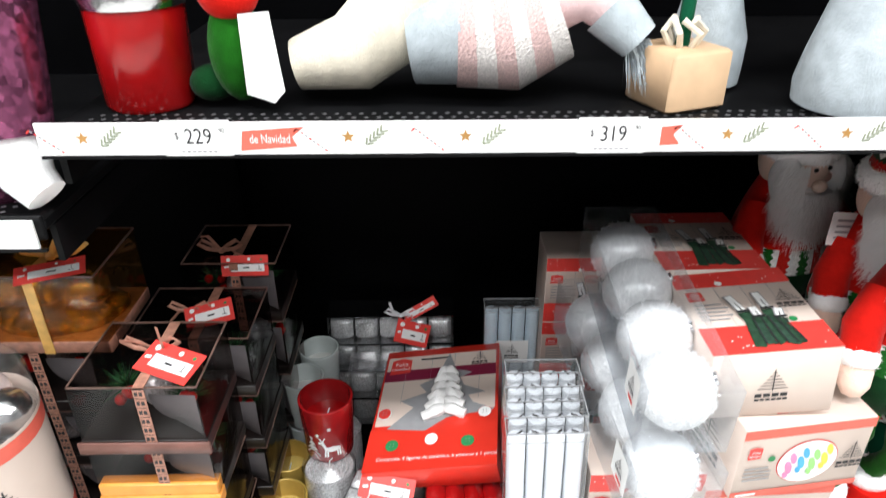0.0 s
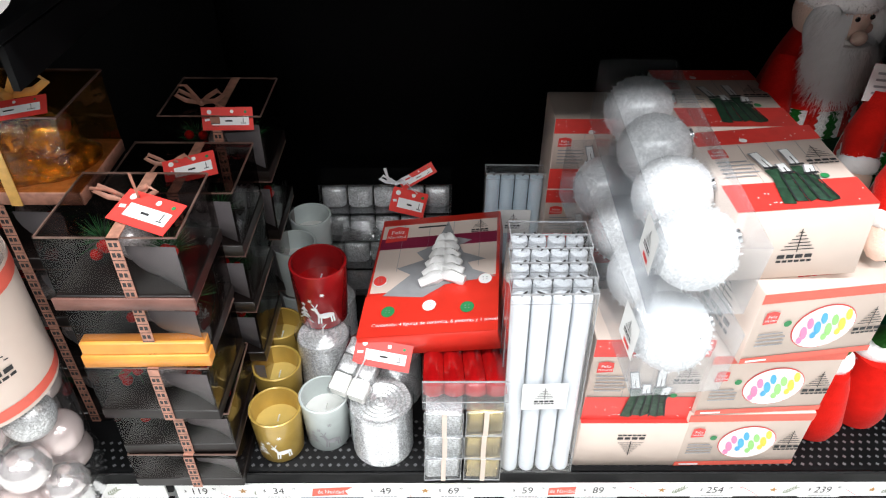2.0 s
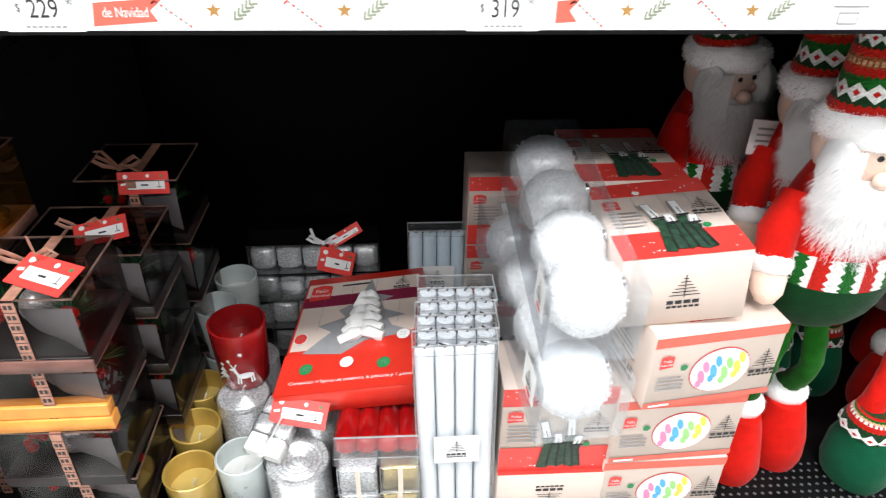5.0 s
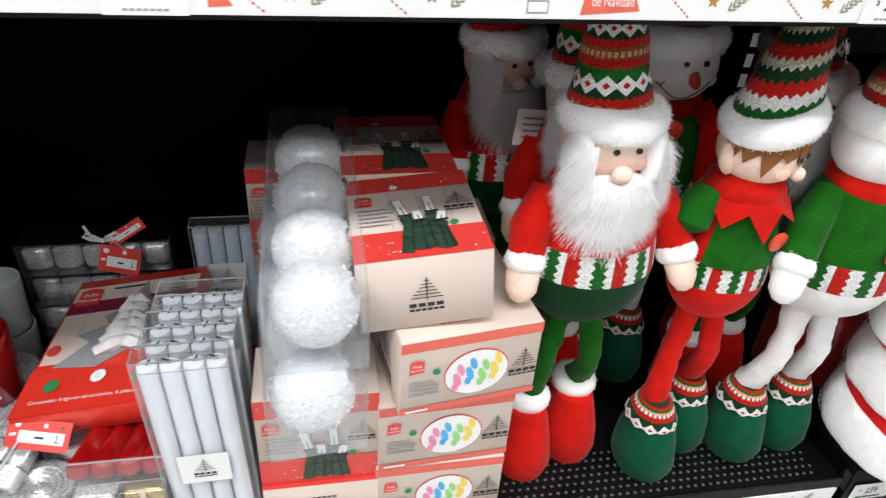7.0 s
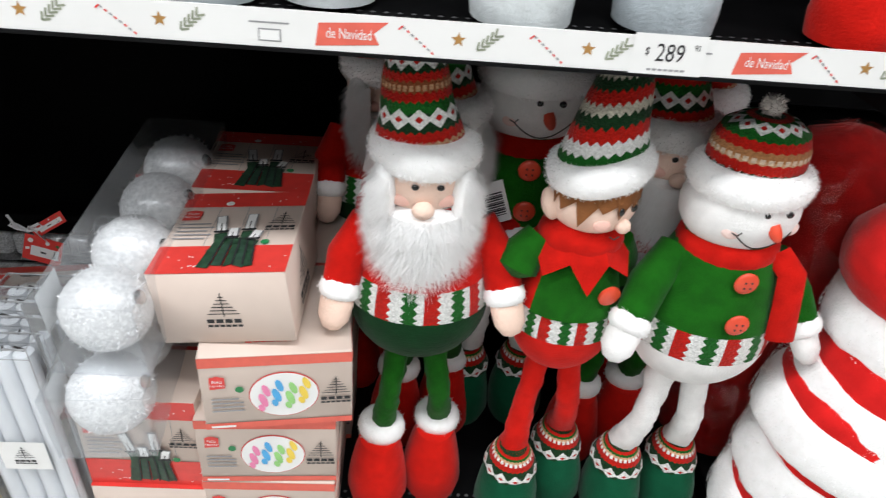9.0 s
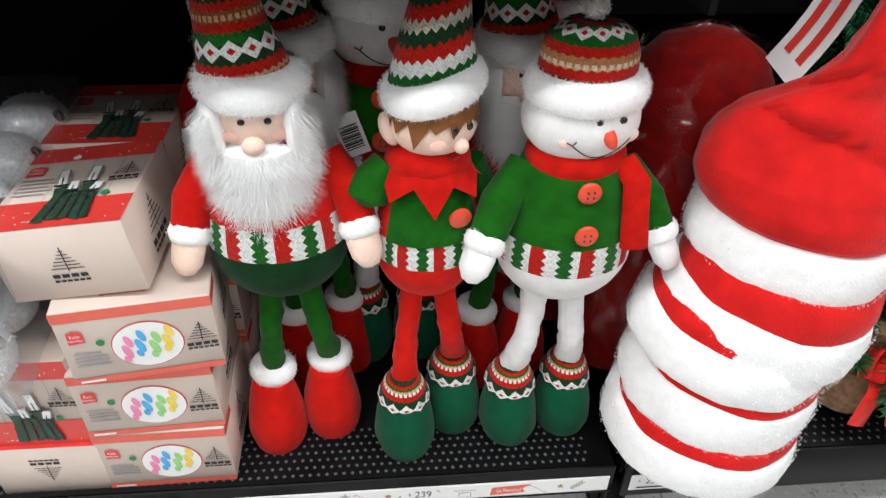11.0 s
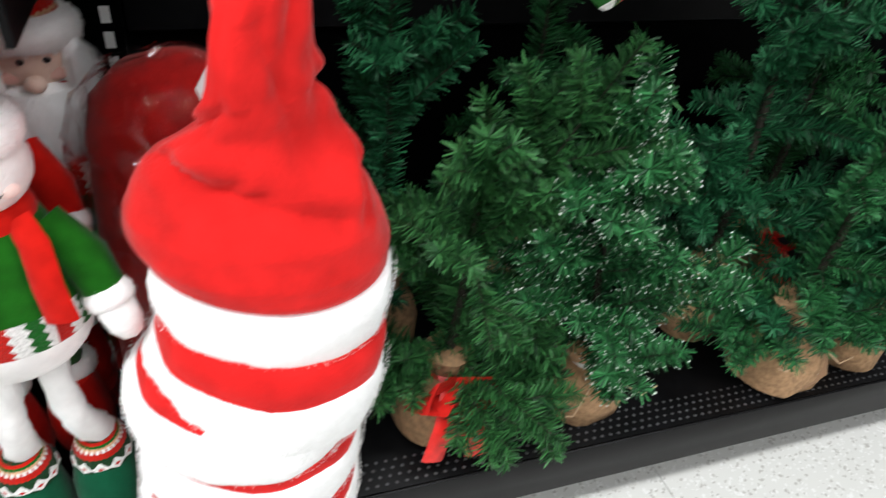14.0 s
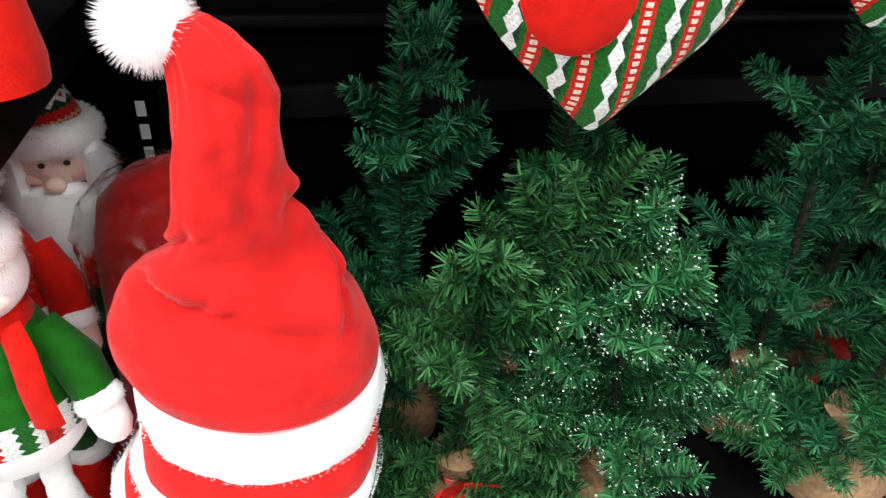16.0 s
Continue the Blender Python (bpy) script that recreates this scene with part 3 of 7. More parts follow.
class Print:
    """Flat printing on one face: the origin at the face's lower left, u to the right, v up, lifted off the face layer by layer."""

    def __init__(self, origin, u, v, lift=0.0006):
        self.s, self.o, self.u, self.v = Shape(), Vector(origin), Vector(u).normalized(), Vector(v).normalized()
        self.n, self.lift = self.u.cross(self.v), lift

    def pt(self, x, y, k):
        return self.o + self.u * x + self.v * y + self.n * self.lift * k

    def poly(self, pts, mat, k=1):
        self.s.poly([self.pt(x, y, k) for x, y in pts], mat)

    def rect(self, x0, y0, x1, y1, mat, k=1):
        self.poly([(x0, y0), (x1, y0), (x1, y1), (x0, y1)], mat, k)

    def oval(self, cx, cy, rx, ry, mat, k=1, n=24, turn=0.0):
        c, s = math.cos(turn), math.sin(turn)
        self.poly([(cx + rx * math.cos(a) * c - ry * math.sin(a) * s, cy + rx * math.cos(a) * s + ry * math.sin(a) * c)
                   for a in [2 * math.pi * i / n for i in range(n)]], mat, k)

    def words(self, cx, cy, size, txt, mat, k=1, squeeze=1.0):
        for p in text_polys(txt, size):
            self.poly([(cx + x * squeeze, cy + y) for x, y in p], mat, k)

    def line(self, x0, y0, x1, y1, w, mat, k=1):
        d = Vector((x1 - x0, y1 - y0)).normalized() * w / 2
        self.poly([(x0 + d.y, y0 - d.x), (x1 + d.y, y1 - d.x), (x1 - d.y, y1 + d.x), (x0 - d.y, y0 + d.x)], mat, k)

    def mark(self, cx, cy, h, mat="ink", k=1, bars=True, up=1):
        """The maker's mark as plain shapes: a slatted triangle over two bars."""
        for i in range(6):
            w = h * (0.07 + 0.075 * i)
            y = cy + up * (h * 0.42 - i * h * 0.115)
            self.line(cx - w, y, cx + w, y, h * 0.03, mat, k)
        self.line(cx, cy - up * h * 0.25, cx, cy + up * h * 0.55, h * 0.03, mat, k)
        if bars:
            for n, hh, yy in ((4, 0.13, 0.4), (6, 0.08, 0.57)):
                for i in range(n):
                    x0 = cx - h * 0.5 + h * i / n
                    self.rect(x0, cy - up * h * yy - h * hh / 2, x0 + h * 0.8 / n, cy - up * h * yy + h * hh / 2, mat, k)

    def badge(self, cx, cy, h, k=1):
        self.poly([(cx - h * 0.45, cy - h * 0.5), (cx + h * 0.45, cy - h * 0.42), (cx + h * 0.45, cy + h * 0.4), (cx, cy + h * 0.55), (cx - h * 0.42, cy + h * 0.42)], "red_ink", k)
        self.words(cx + h * 0.02, cy + h * 0.12, h * 0.32, "Feliz", "white_ink", k + 1)
        self.words(cx, cy - h * 0.18, h * 0.24, "Navidad", "white_ink", k + 1)

    def deer(self, cx, cy, h, mat, k=1):
        self.oval(cx, cy, h * 0.36, h * 0.16, mat, k, 14)
        for dx in (-0.3, -0.2, 0.2, 0.3):
            self.line(cx + dx * h, cy, cx + dx * h * 1.15, cy - h * 0.45, h * 0.07, mat, k)
        self.line(cx - h * 0.28, cy + h * 0.05, cx - h * 0.42, cy + h * 0.36, h * 0.13, mat, k)
        self.oval(cx - h * 0.47, cy + h * 0.38, h * 0.15, h * 0.07, mat, k, 10)
        for dx in (-0.55, -0.3):
            self.line(cx - h * 0.42, cy + h * 0.42, cx + dx * h, cy + h * 0.68, h * 0.05, mat, k)

    def put(self, name, parent, label=""):
        return part(name, self.s, parent, label, smooth=False)


def rect_tag(parent, name, center, u, v, w, h, mat="red_ink", bar="white_ink"):
    pr = Print(center, u, v)
    pr.rect(-w / 2, -h / 2, w / 2, h / 2, mat, 0)
    pr.poly([(-w / 2, -h / 2), (-w / 2, h / 2), (w / 2, h / 2), (w / 2, -h / 2)], mat, -1)
    pr.rect(-w * 0.3, -h * 0.28, w * 0.42, h * 0.12, bar, 1)
    pr.rect(-w * 0.04, -h * 0.12, w * 0.1, -h * 0.05, "ink", 2)
    pr.rect(w * 0.26, -h * 0.2, w * 0.36, -h * 0.17, "ink", 2)
    pr.line(w * 0.31, -h * 0.16, w * 0.31, h * 0.06, h * 0.025, "ink", 2)
    pr.line(-w * 0.44, -h * 0.06, -w * 0.34, -h * 0.02, h * 0.1, bar, 1)
    pr.oval(w * 0.1, h * 0.32, h * 0.08, h * 0.08, bar, 1, 10)
    pr.oval(w * 0.36, h * 0.3, h * 0.06, h * 0.06, "green_ink", 1, 10)
    pr.oval(-w * 0.34, h * 0.3, h * 0.1, h * 0.1, bar, 1, 10)
    return pr.put(name, parent, "red and white paper tag")


def bow(parent, at, size, mat, name="ribbon_bow", seed=0, tails=True):
    rng = random.Random(seed)
    s = Shape()
    for k in (-1, 1):
        pts = [(at[0] + k * size * a, at[1] - size * 0.12 * b, at[2] + size * b) for a, b in ((0, 0), (0.35, 0.3), (0.75, 0.55), (0.95, 0.35), (0.6, 0.1), (0, 0))]
        s.tube(pts, size * 0.09, mat, 6, flat=0.3)
    if tails:
        for k in (-1, 1):
            s.tube([at, (at[0] + k * size * rng.uniform(0.3, 0.6), at[1] - size * 0.3, at[2] + size * rng.uniform(0.1, 0.9)),
                    (at[0] + k * size * rng.uniform(0.5, 1.3), at[1] - size * 0.5, at[2] + size * rng.uniform(-0.6, 1.6))], size * 0.08, mat, 6, flat=0.3)
    s.ball(at, size * 0.14, mat, 8, 6)
    return part(name, s, parent)

# ---- structure ----
PLATE, UP, BACK = 0.158, 0.775, 0.48


def slab(name, lo, hi, mat, label, category):
    s = Shape()
    s.box(lo, hi, mat)
    return tagged(part(name, s, smooth=False), label, category, kind="structure")


floor = slab("floor", (-3, -3.6, -0.06), (5, 1.2, -0.012), "grout", "pale speckled polished floor tiles with thin dark joints", "floor")
slab("ceiling", (-3, -3.6, 2.9), (5, 1.2, 3.0), "ceiling", "white flat store ceiling above the aisle", "ceiling")
slab("wall_north", (-3, 0.9, -0.02), (5, 1.0, 2.9), "wall", "plain grey wall behind the shelving", "wall")
slab("wall_south", (-3, -3.5, -0.02), (5, -3.4, 2.9), "wall", "plain grey wall across the aisle", "wall")
slab("wall_west", (-3.0, -3.4, -0.02), (-2.9, 0.9, 2.9), "wall", "plain grey wall closing the aisle", "wall")
slab("wall_east", (4.9, -3.4, -0.02), (5.0, 0.9, 2.9), "wall", "plain grey wall closing the aisle", "wall")

for lx in (-1.4, 0.6, 2.6):
    for ly in (-0.95, -2.3):
        fx = thing("ceiling_light", pose(lx, ly, 2.82), "white ceiling light box with open underside", "lamp", "ceiling lights")
        s = Shape()
        s.box((-0.8, -0.2, 0.02), (0.8, 0.2, 0.08), "ceiling")
        for a, b in (((-0.8, -0.2, -0.04), (0.8, -0.17, 0.02)), ((-0.8, 0.17, -0.04), (0.8, 0.2, 0.02))):
            s.box(a, b, "ceiling")
        part("housing", s, fx, smooth=False)


def strip_art(pr, z0, stars, pennants, tags):
    """Printed edging: canes, stars, sprigs and coral pennants, with the price tags over them."""
    h = 0.026
    for x in stars:
        pr.poly([(x + 0.0056 * (1 if j % 2 == 0 else 0.42) * math.sin(j * math.pi / 5), z0 + h * 0.55 + 0.0056 * (1 if j % 2 == 0 else 0.42) * math.cos(j * math.pi / 5)) for j in range(10)][::-1], "gold_ink", 1)
        for j in range(5):
            q, r = x + 0.014 + j * 0.003, z0 + h * 0.3 + j * 0.0026
            pr.line(q, r, q + 0.006, r + 0.001, 0.0016, "olive_ink", 1)
            pr.line(q, r, q + 0.001, r + 0.006, 0.0016, "olive_ink", 1)
        for j in range(8):
            q, r = x - 0.04 + j * 0.003, z0 + h * 0.8 - j * 0.0024
            pr.line(q, r, q + 0.0018, r - 0.0015, 0.0013, "red_ink" if j % 2 else "grey_ink", 1)
        pr.line(x - 0.043, z0 + h * 0.72, x - 0.04, z0 + h * 0.82, 0.0013, "red_ink", 1)
    for x in pennants:
        if x < 0:
            # only the swallowtail shows beside a price tag
            pr.poly([(-x - 0.008, z0 + h * 0.2), (-x + 0.008, z0 + h * 0.24), (-x + 0.002, z0 + h * 0.55), (-x + 0.009, z0 + h * 0.86), (-x - 0.008, z0 + h * 0.8)], "ribbon_ink", 1)
            continue
        w = 0.026
        pr.poly([(x - w, z0 + h * 0.12), (x + w * 0.75, z0 + h * 0.25), (x + w * 0.6, z0 + h * 0.55), (x + w, z0 + h * 0.88), (x - w * 0.9, z0 + h * 0.75)], "ribbon_ink", 1)
        pr.words(x - 0.002, z0 + h * 0.49, 0.0105, "de Navidad", "white_ink", 2, 0.68)
        pr.rect(x - 0.066, z0 + h * 0.15, x - 0.05, z0 + h * 0.5, "grey_ink", 1)
        pr.rect(x - 0.065, z0 + h * 0.19, x - 0.051, z0 + h * 0.46, "white_ink", 2)
        pr.line(x - 0.072, z0 + h * 0.66, x - 0.044, z0 + h * 0.66, 0.0012, "grey_ink", 1)
    for tx, price in tags:
        pr.rect(tx - 0.028, z0 - 0.001, tx + 0.026, z0 + h + 0.003, "white_ink", 3)
        pr.words(tx, z0 + h * 0.58, 0.0185, price, "ink", 4, 0.78)
        pr.words(tx - 0.017, z0 + h * 0.62, 0.008, "$", "ink", 4, 0.8)
        pr.words(tx + 0.019, z0 + h * 0.78, 0.006, "90", "ink", 4, 0.8)
        for k in range(7):
            pr.rect(tx - 0.015 + k * 0.0042, z0 + h * 0.09, tx - 0.0118 + k * 0.0042, z0 + h * 0.15, "grey_ink", 4)


def shelf(name, x0, x1, z, depth, label, rows=6, strip=None, seed=1, thick=0.03, step=0.0105):
    """A steel shelf: pressed plate with a folded front lip, dimpled rows near its edge, brackets, and a paper edging strip."""
    ob = thing(name, pose(0, 0, 0), label, "shelf", "shelves", "structure")
    s = Shape()
    s.box((x0 + 0.003, 0.004, z - 0.012), (x1 - 0.003, depth, z), "black_metal", bevel=0.002)
    s.box((x0 + 0.003, 0.001, z - thick + 0.01), (x1 - 0.003, 0.006, z + 0.004), "black_metal", bevel=0.0015)
    part("plate", s, ob)
    # flat light grey diamonds just above the plate, in staggered rows
    d = Shape()
    n = int((x1 - x0 - 0.06) / step)
    for r in range(rows):
        y = 0.016 + r * 0.011
        for i in range(n):
            x = x0 + 0.03 + i * step + (step / 2 if r % 2 else 0)
            a = 0.0027
            d.poly([(x - a, y, z + 0.0008), (x, y - a, z + 0.0008), (x + a, y, z + 0.0008), (x, y + a, z + 0.0008)], "stud")
    o = part("dimple_rows", d, ob, smooth=False)
    o["kind"] = "stuff"
    for bx in (x0 + 0.004, x1 - 0.010):
        b = Shape()
        b.box((bx, 0.02, z - 0.05), (bx + 0.006, depth, z - 0.013), "black_metal")
        part("bracket", b, ob, smooth=False)
    if strip:
        zs = z - thick + strip[0]
        h = Shape()
        h.box((x0 + 0.004, -0.003, zs - 0.003), (x1 - 0.004, 0.001, zs - 0.0005), "black_metal")
        h.box((x0 + 0.004, -0.002, zs), (x1 - 0.01, 0.0005, zs + 0.0265), "strip")
        part("edging_strip", h, ob, "white printed paper edging", smooth=False)
        pr = Print((0, -0.002, 0), (1, 0, 0), (0, 0, 1), 0.0003)
        strip_art(pr, zs, strip[2], strip[3], strip[1])
        pr.put("edging_print", ob)
    return ob


shelf("shelf_1", 0.0, 1.226, UP, BACK, "black steel shelf with a white printed edging strip", 4, (0.014, [(0.132, "229"), (0.46, "319"), (1.01, "289")], (0.04, 0.25, 0.343, 0.551, 0.646, 0.856, 0.95, 1.158), (0.19, -0.506, 0.78, 1.085)), 3)
shelf("shelf_2", 0.0, 1.238, PLATE, BACK, "black perforated steel base shelf with price tags", 7,
      (0.004, [(0.027, "119"), (0.124, "34"), (0.256, "49"), (0.34, "69"), (0.432, "59"), (0.52, "89"), (0.666, "254"), (0.802, "239"), (0.989, "239")], (0.08, 0.305, 0.6, 0.74, 0.865, 0.945, 1.165), (0.19, 0.478, 1.1)), 5, 0.045)
shelf("shelf_3", 1.246, 2.48, PLATE + 0.012, BACK, "dusty black perforated steel base shelf without edging", 4, None, 7, 0.085, 0.0125)
shelf("shelf_4", -1.23, -0.004, PLATE, BACK, "black perforated steel base shelf", 4, (0.004, [], (-0.1, -0.2), ()), 9, 0.045)
shelf("shelf_5", -1.23, -0.012, 0.70, BACK, "black steel shelf with a white price strip", 3, (0.004, [], (-0.3,), ()), 11)
# shelf_7 stays out of view; added so its shadow darkens the back trees
shelf("shelf_7", 1.246, 2.48, 1.13, BACK, "unseen black steel upper shelf added to shade the back trees", 3, None, 15)
shelf("shelf_6", 2.49, 3.7, PLATE + 0.012, BACK, "black perforated steel base shelf", 3, None, 13, 0.045, 0.0125)

tagged(part("price_tag", (lambda p: (p.rect(-0.03, -0.016, 0.03, 0.016, "white_ink", 0), p.words(0, 0.002, 0.017, "239", "ink", 1, 0.72), p.words(-0.018, 0.004, 0.008, "$", "ink", 1, 0.8),
       p.rect(-0.02, -0.012, 0.018, -0.009, "ink", 1), p.s)[-1])(Print((1.287, -0.0015, 0.128), (1, 0, 0), (0, 0, 1))), smooth=False),
       "white paper price tag on the black shelf lip", "price tag")

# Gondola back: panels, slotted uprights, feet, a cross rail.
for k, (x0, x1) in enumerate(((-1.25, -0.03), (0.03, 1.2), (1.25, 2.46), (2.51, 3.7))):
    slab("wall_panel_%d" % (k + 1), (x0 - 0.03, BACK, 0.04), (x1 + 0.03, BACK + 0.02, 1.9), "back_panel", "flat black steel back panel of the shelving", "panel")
for k, x in enumerate((-0.008, 1.226, 2.484)):
    up = thing("shelf_upright", pose(x, 0, 0), "black steel shelving upright with a row of slots", "upright", "shelving uprights", "structure")
    s = Shape()
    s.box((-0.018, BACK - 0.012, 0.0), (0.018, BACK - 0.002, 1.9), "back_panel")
    part("post", s, up, smooth=False)
    d = Shape()
    # white faces over the slots; the light caught there is put into their colour
    for i in range(10):
        z = 0.3 + i * 0.032
        d.poly([(-0.006, BACK - 0.0135, z), (0.006, BACK - 0.0135, z), (0.006, BACK - 0.0135, z + 0.021), (-0.006, BACK - 0.0135, z + 0.021)], "strip")
    if k == 1:
        part("slot_row", d, up, "slots coloured white to look lit", smooth=False)["kind"] = "stuff"
    f = Shape()
    f.box((0.0 + 0.008, 0.012, 0.0), (0.03 + 0.008, 0.45, 0.02), "black_metal", bevel=0.002)
    f.box((0.0 + 0.008, 0.012, 0.02), (0.012, 0.45, 0.11), "black_metal")
    f.box((0.034, 0.012, 0.02), (0.038, 0.45, 0.11), "black_metal")
    f.box((0.008, 0.02, 0.02), (0.038, 0.03, 0.1), "black_metal", bevel=0.002)
    part("foot", f, up)
for z0, z1 in ((0.578, 0.622), (0.70, 0.715), (0.86, 0.9)):
    s = Shape()
    s.box((1.25, BACK - 0.02, z0), (2.46, BACK - 0.001, z1), "black_metal", bevel=0.003)
    tagged(part("trim_rail", s), "dark grey steel cross rail on the back panel", "rail", kind="structure")


# ---- carton boxes ----
def carton(w, d, h, body="card"):
    s = Shape()
    s.box((0, 0, 0), (w, d, h), body, bevel=0.0012)
    return s


def bulb_art(pr, cx, cy, h, k=2):
    """The printed picture of clear mini bulbs in dark green holders."""
    # sockets bundled together, fanning out towards the foot
    for i, (x0, x1, y0, c) in enumerate(((-0.36, -0.2, -0.02, "darkgreen_ink"), (-0.18, -0.04, 0.06, "holder_ink"), (-0.02, 0.1, -0.04, "darkgreen_ink"), (0.1, 0.24, 0.04, "holder_ink"), (0.24, 0.36, -0.08, "darkgreen_ink"))):
        pr.poly([(cx + x0 * h * 0.85, cy - h * (0.62 - 0.03 * (i % 2))), (cx + x1 * h * 0.85, cy - h * (0.64 - 0.04 * (i % 3))), (cx + x1 * h * 0.6, cy + y0 * h), (cx + x0 * h * 0.6, cy + y0 * h + h * 0.02)], c, k)
        pr.line(cx + x0 * h * 0.75, cy - h * 0.3, cx + x1 * h * 0.75, cy - h * 0.32, h * 0.035, "darkgreen_ink" if i % 2 else "holder_ink", k + 1)
        pr.line(cx + x1 * h * 0.82, cy - h * 0.6, cx + x1 * h * 0.62, cy - h * 0.05, h * 0.02, "ink", k + 2)
    # clear bulbs with grey glass edges, in dark collars
    for bx, by, ex, ey in ((-0.19, 0.06, -0.27, 0.44), (0.12, 0.1, 0.1, 0.48), (-0.04, -0.06, -0.06, 0.16), (0.2, -0.1, 0.24, 0.1)):
        x0, y0, x1, y1 = cx + bx * h, cy + by * h, cx + ex * h, cy + ey * h
        pr.line(x0 * 1.5 - x1 * 0.5, y0 * 1.5 - y1 * 0.5, x0, y0, h * 0.16, "darkgreen_ink", k + 1)
        pr.line(x0, y0, x1, y1, h * 0.125, "grey_ink", k + 2)
        pr.line(x0, y0, x0 * 0.06 + x1 * 0.94, y0 * 0.06 + y1 * 0.94, h * 0.095, "white_ink", k + 3)
        pr.line(x0, y0, x0 * 0.5 + x1 * 0.5, y0 * 0.5 + y1 * 0.5, h * 0.012, "ink", k + 4)
        pr.line(x0 - h * 0.085, y0, x0 + h * 0.085, y0 + h * 0.01, h * 0.04, "ink", k + 4)


def clear_light_face(pr, w, d):
    pr.rect(0, d * 0.8, w, d, "red_ink")
    pr.rect(0, 0, w, d * 0.3, "red_ink")
    rng = random.Random(4)
    for _ in range(26):
        x, y = rng.uniform(0.03, 0.97) * w, rng.choice((rng.uniform(0.03, 0.27), rng.uniform(0.82, 0.97))) * d
        pr.oval(x, y, 0.0009, 0.0009, "white_ink", 2, 6)
    for gx in (0.32, 0.55, 0.78):
        pr.line(gx * w, d * 0.3, gx * w, d * 0.8, 0.0005, "grey_ink", 1)
    bulb_art(pr, w * 0.55, d * 0.4, d * 0.56, 3)
    pr.badge(w * 0.12, d * 0.68, d * 0.13, 2)
    for i in range(5):
        pr.rect(w * 0.06, d * (0.38 + i * 0.045), w * (0.3 + 0.04 * (i % 2)), d * (0.395 + i * 0.045), "grey_ink", 2)
    pr.mark(w * 0.86, d * 0.6, d * 0.2, "ink", 2)
    pr.oval(w * 0.38, d * 0.83, d * 0.028, d * 0.028, "white_ink", 3)
    pr.oval(w * 0.78, d * 0.33, d * 0.028, d * 0.028, "green_ink", 3)


def clear_light_box(m, label, upright=False, flip=False):
    """A carton of clear string lights; upright stands it on its end with the printed lid to the front."""
    w, d, h = 0.128, 0.152, 0.082
    ob = thing("string_light_box", m, label, "box", "clear string light boxes")
    if not upright:
        part("carton", carton(w, d, h), ob)
        pr = Print((0, 0, h), (1, 0, 0), (0, 1, 0))
        clear_light_face(pr, w, d)
        pr.put("lid_print", ob)
        pr = Print((0, 0, 0), (1, 0, 0), (0, 0, 1))
        pr.mark(w * 0.5, h * 0.5, h * 0.42, "ink", 1, True, -1 if flip else 1)
        pr.put("front_print", ob)
        pr = Print((w, 0, 0), (0, 1, 0), (0, 0, 1))
        pr.mark(d * 0.45, h * 0.5, h * 0.6, "ink")
        pr.put("side_print", ob)
    else:
        part("carton", carton(w, h, d), ob)
        pr = Print((0, 0, 0), (1, 0, 0), (0, 0, 1))
        clear_light_face(pr, w, d)
        pr.put("lid_print", ob)
    return ob


def colour_light_box(m, label):
    w, d, h = 0.148, 0.15, 0.0985
    ob = thing("string_light_box", m, label, "box", "coloured string light boxes")
    part("carton", carton(w, d, h), ob)
    pr = Print((0, 0, 0), (1, 0, 0), (0, 0, 1))
    pr.rect(0, h * 0.86, w, h * 0.985, "ribbon_ink")
    pr.rect(0, 0.001, w, h * 0.09, "ribbon_ink")
    pr.badge(w * 0.11, h * 0.66, h * 0.17, 2)
    pr.oval(w * 0.54, h * 0.46, w * 0.235, h * 0.31, "red_ink", 1, 32, 0.06)
    pr.oval(w * 0.54, h * 0.46, w * 0.228, h * 0.298, "white_ink", 2, 32, 0.06)
    for i, c in enumerate(("pink_ink", "blue_ink", "lime_ink", "yellow_ink")):
        x = w * (0.4 + 0.09 * i)
        y = h * (0.4 + 0.05 * (i % 2) + 0.01 * i)
        pr.oval(x, y, w * 0.026, h * 0.1, c, 3, 12, 0.3)
        pr.oval(x + w * 0.022, y + h * 0.13, w * 0.024, h * 0.085, c, 3, 12, 0.3)
        pr.oval(x - w * 0.014, y - h * 0.1, w * 0.022, h * 0.05, c, 4, 10, 0.3)
    for i in range(4):
        pr.rect(w * 0.06, h * (0.26 + i * 0.055), w * (0.27 - 0.03 * (i == 3)), h * (0.28 + i * 0.055), "grey_ink", 2)
    pr.oval(w * 0.25, h * 0.56, h * 0.042, h * 0.042, "green_ink", 2)
    pr.mark(w * 0.89, h * 0.5, h * 0.32, "ink", 2)
    pr.rect(w * 0.04, h * 0.03, w * 0.2, h * 0.06, "white_ink", 2)
    pr.put("front_print", ob)
    pr = Print((0, d, 0), (0, -1, 0), (0, 0, 1))
    pr.mark(d * 0.6, h * 0.5, h * 0.62, "ink")
    pr.put("side_print", ob)
    pr = Print((w, 0, 0), (0, 1, 0), (0, 0, 1))
    pr.mark(d * 0.5, h * 0.5, h * 0.5, "ink")
    pr.put("side_print", ob)
    pr = Print((w, 0, 0), (0, 1, 0), (0, 0, 1))
    pr.rect(0, h * 0.86, d * 0.25, h * 0.985, "ribbon_ink")
    pr.put("side_band", ob)
    pr = Print((0, 0, h), (1, 0, 0), (0, 1, 0))
    pr.mark(w * 0.45, d * 0.3, h * 0.45, "red_ink")
    pr.put("lid_print", ob)
    return ob


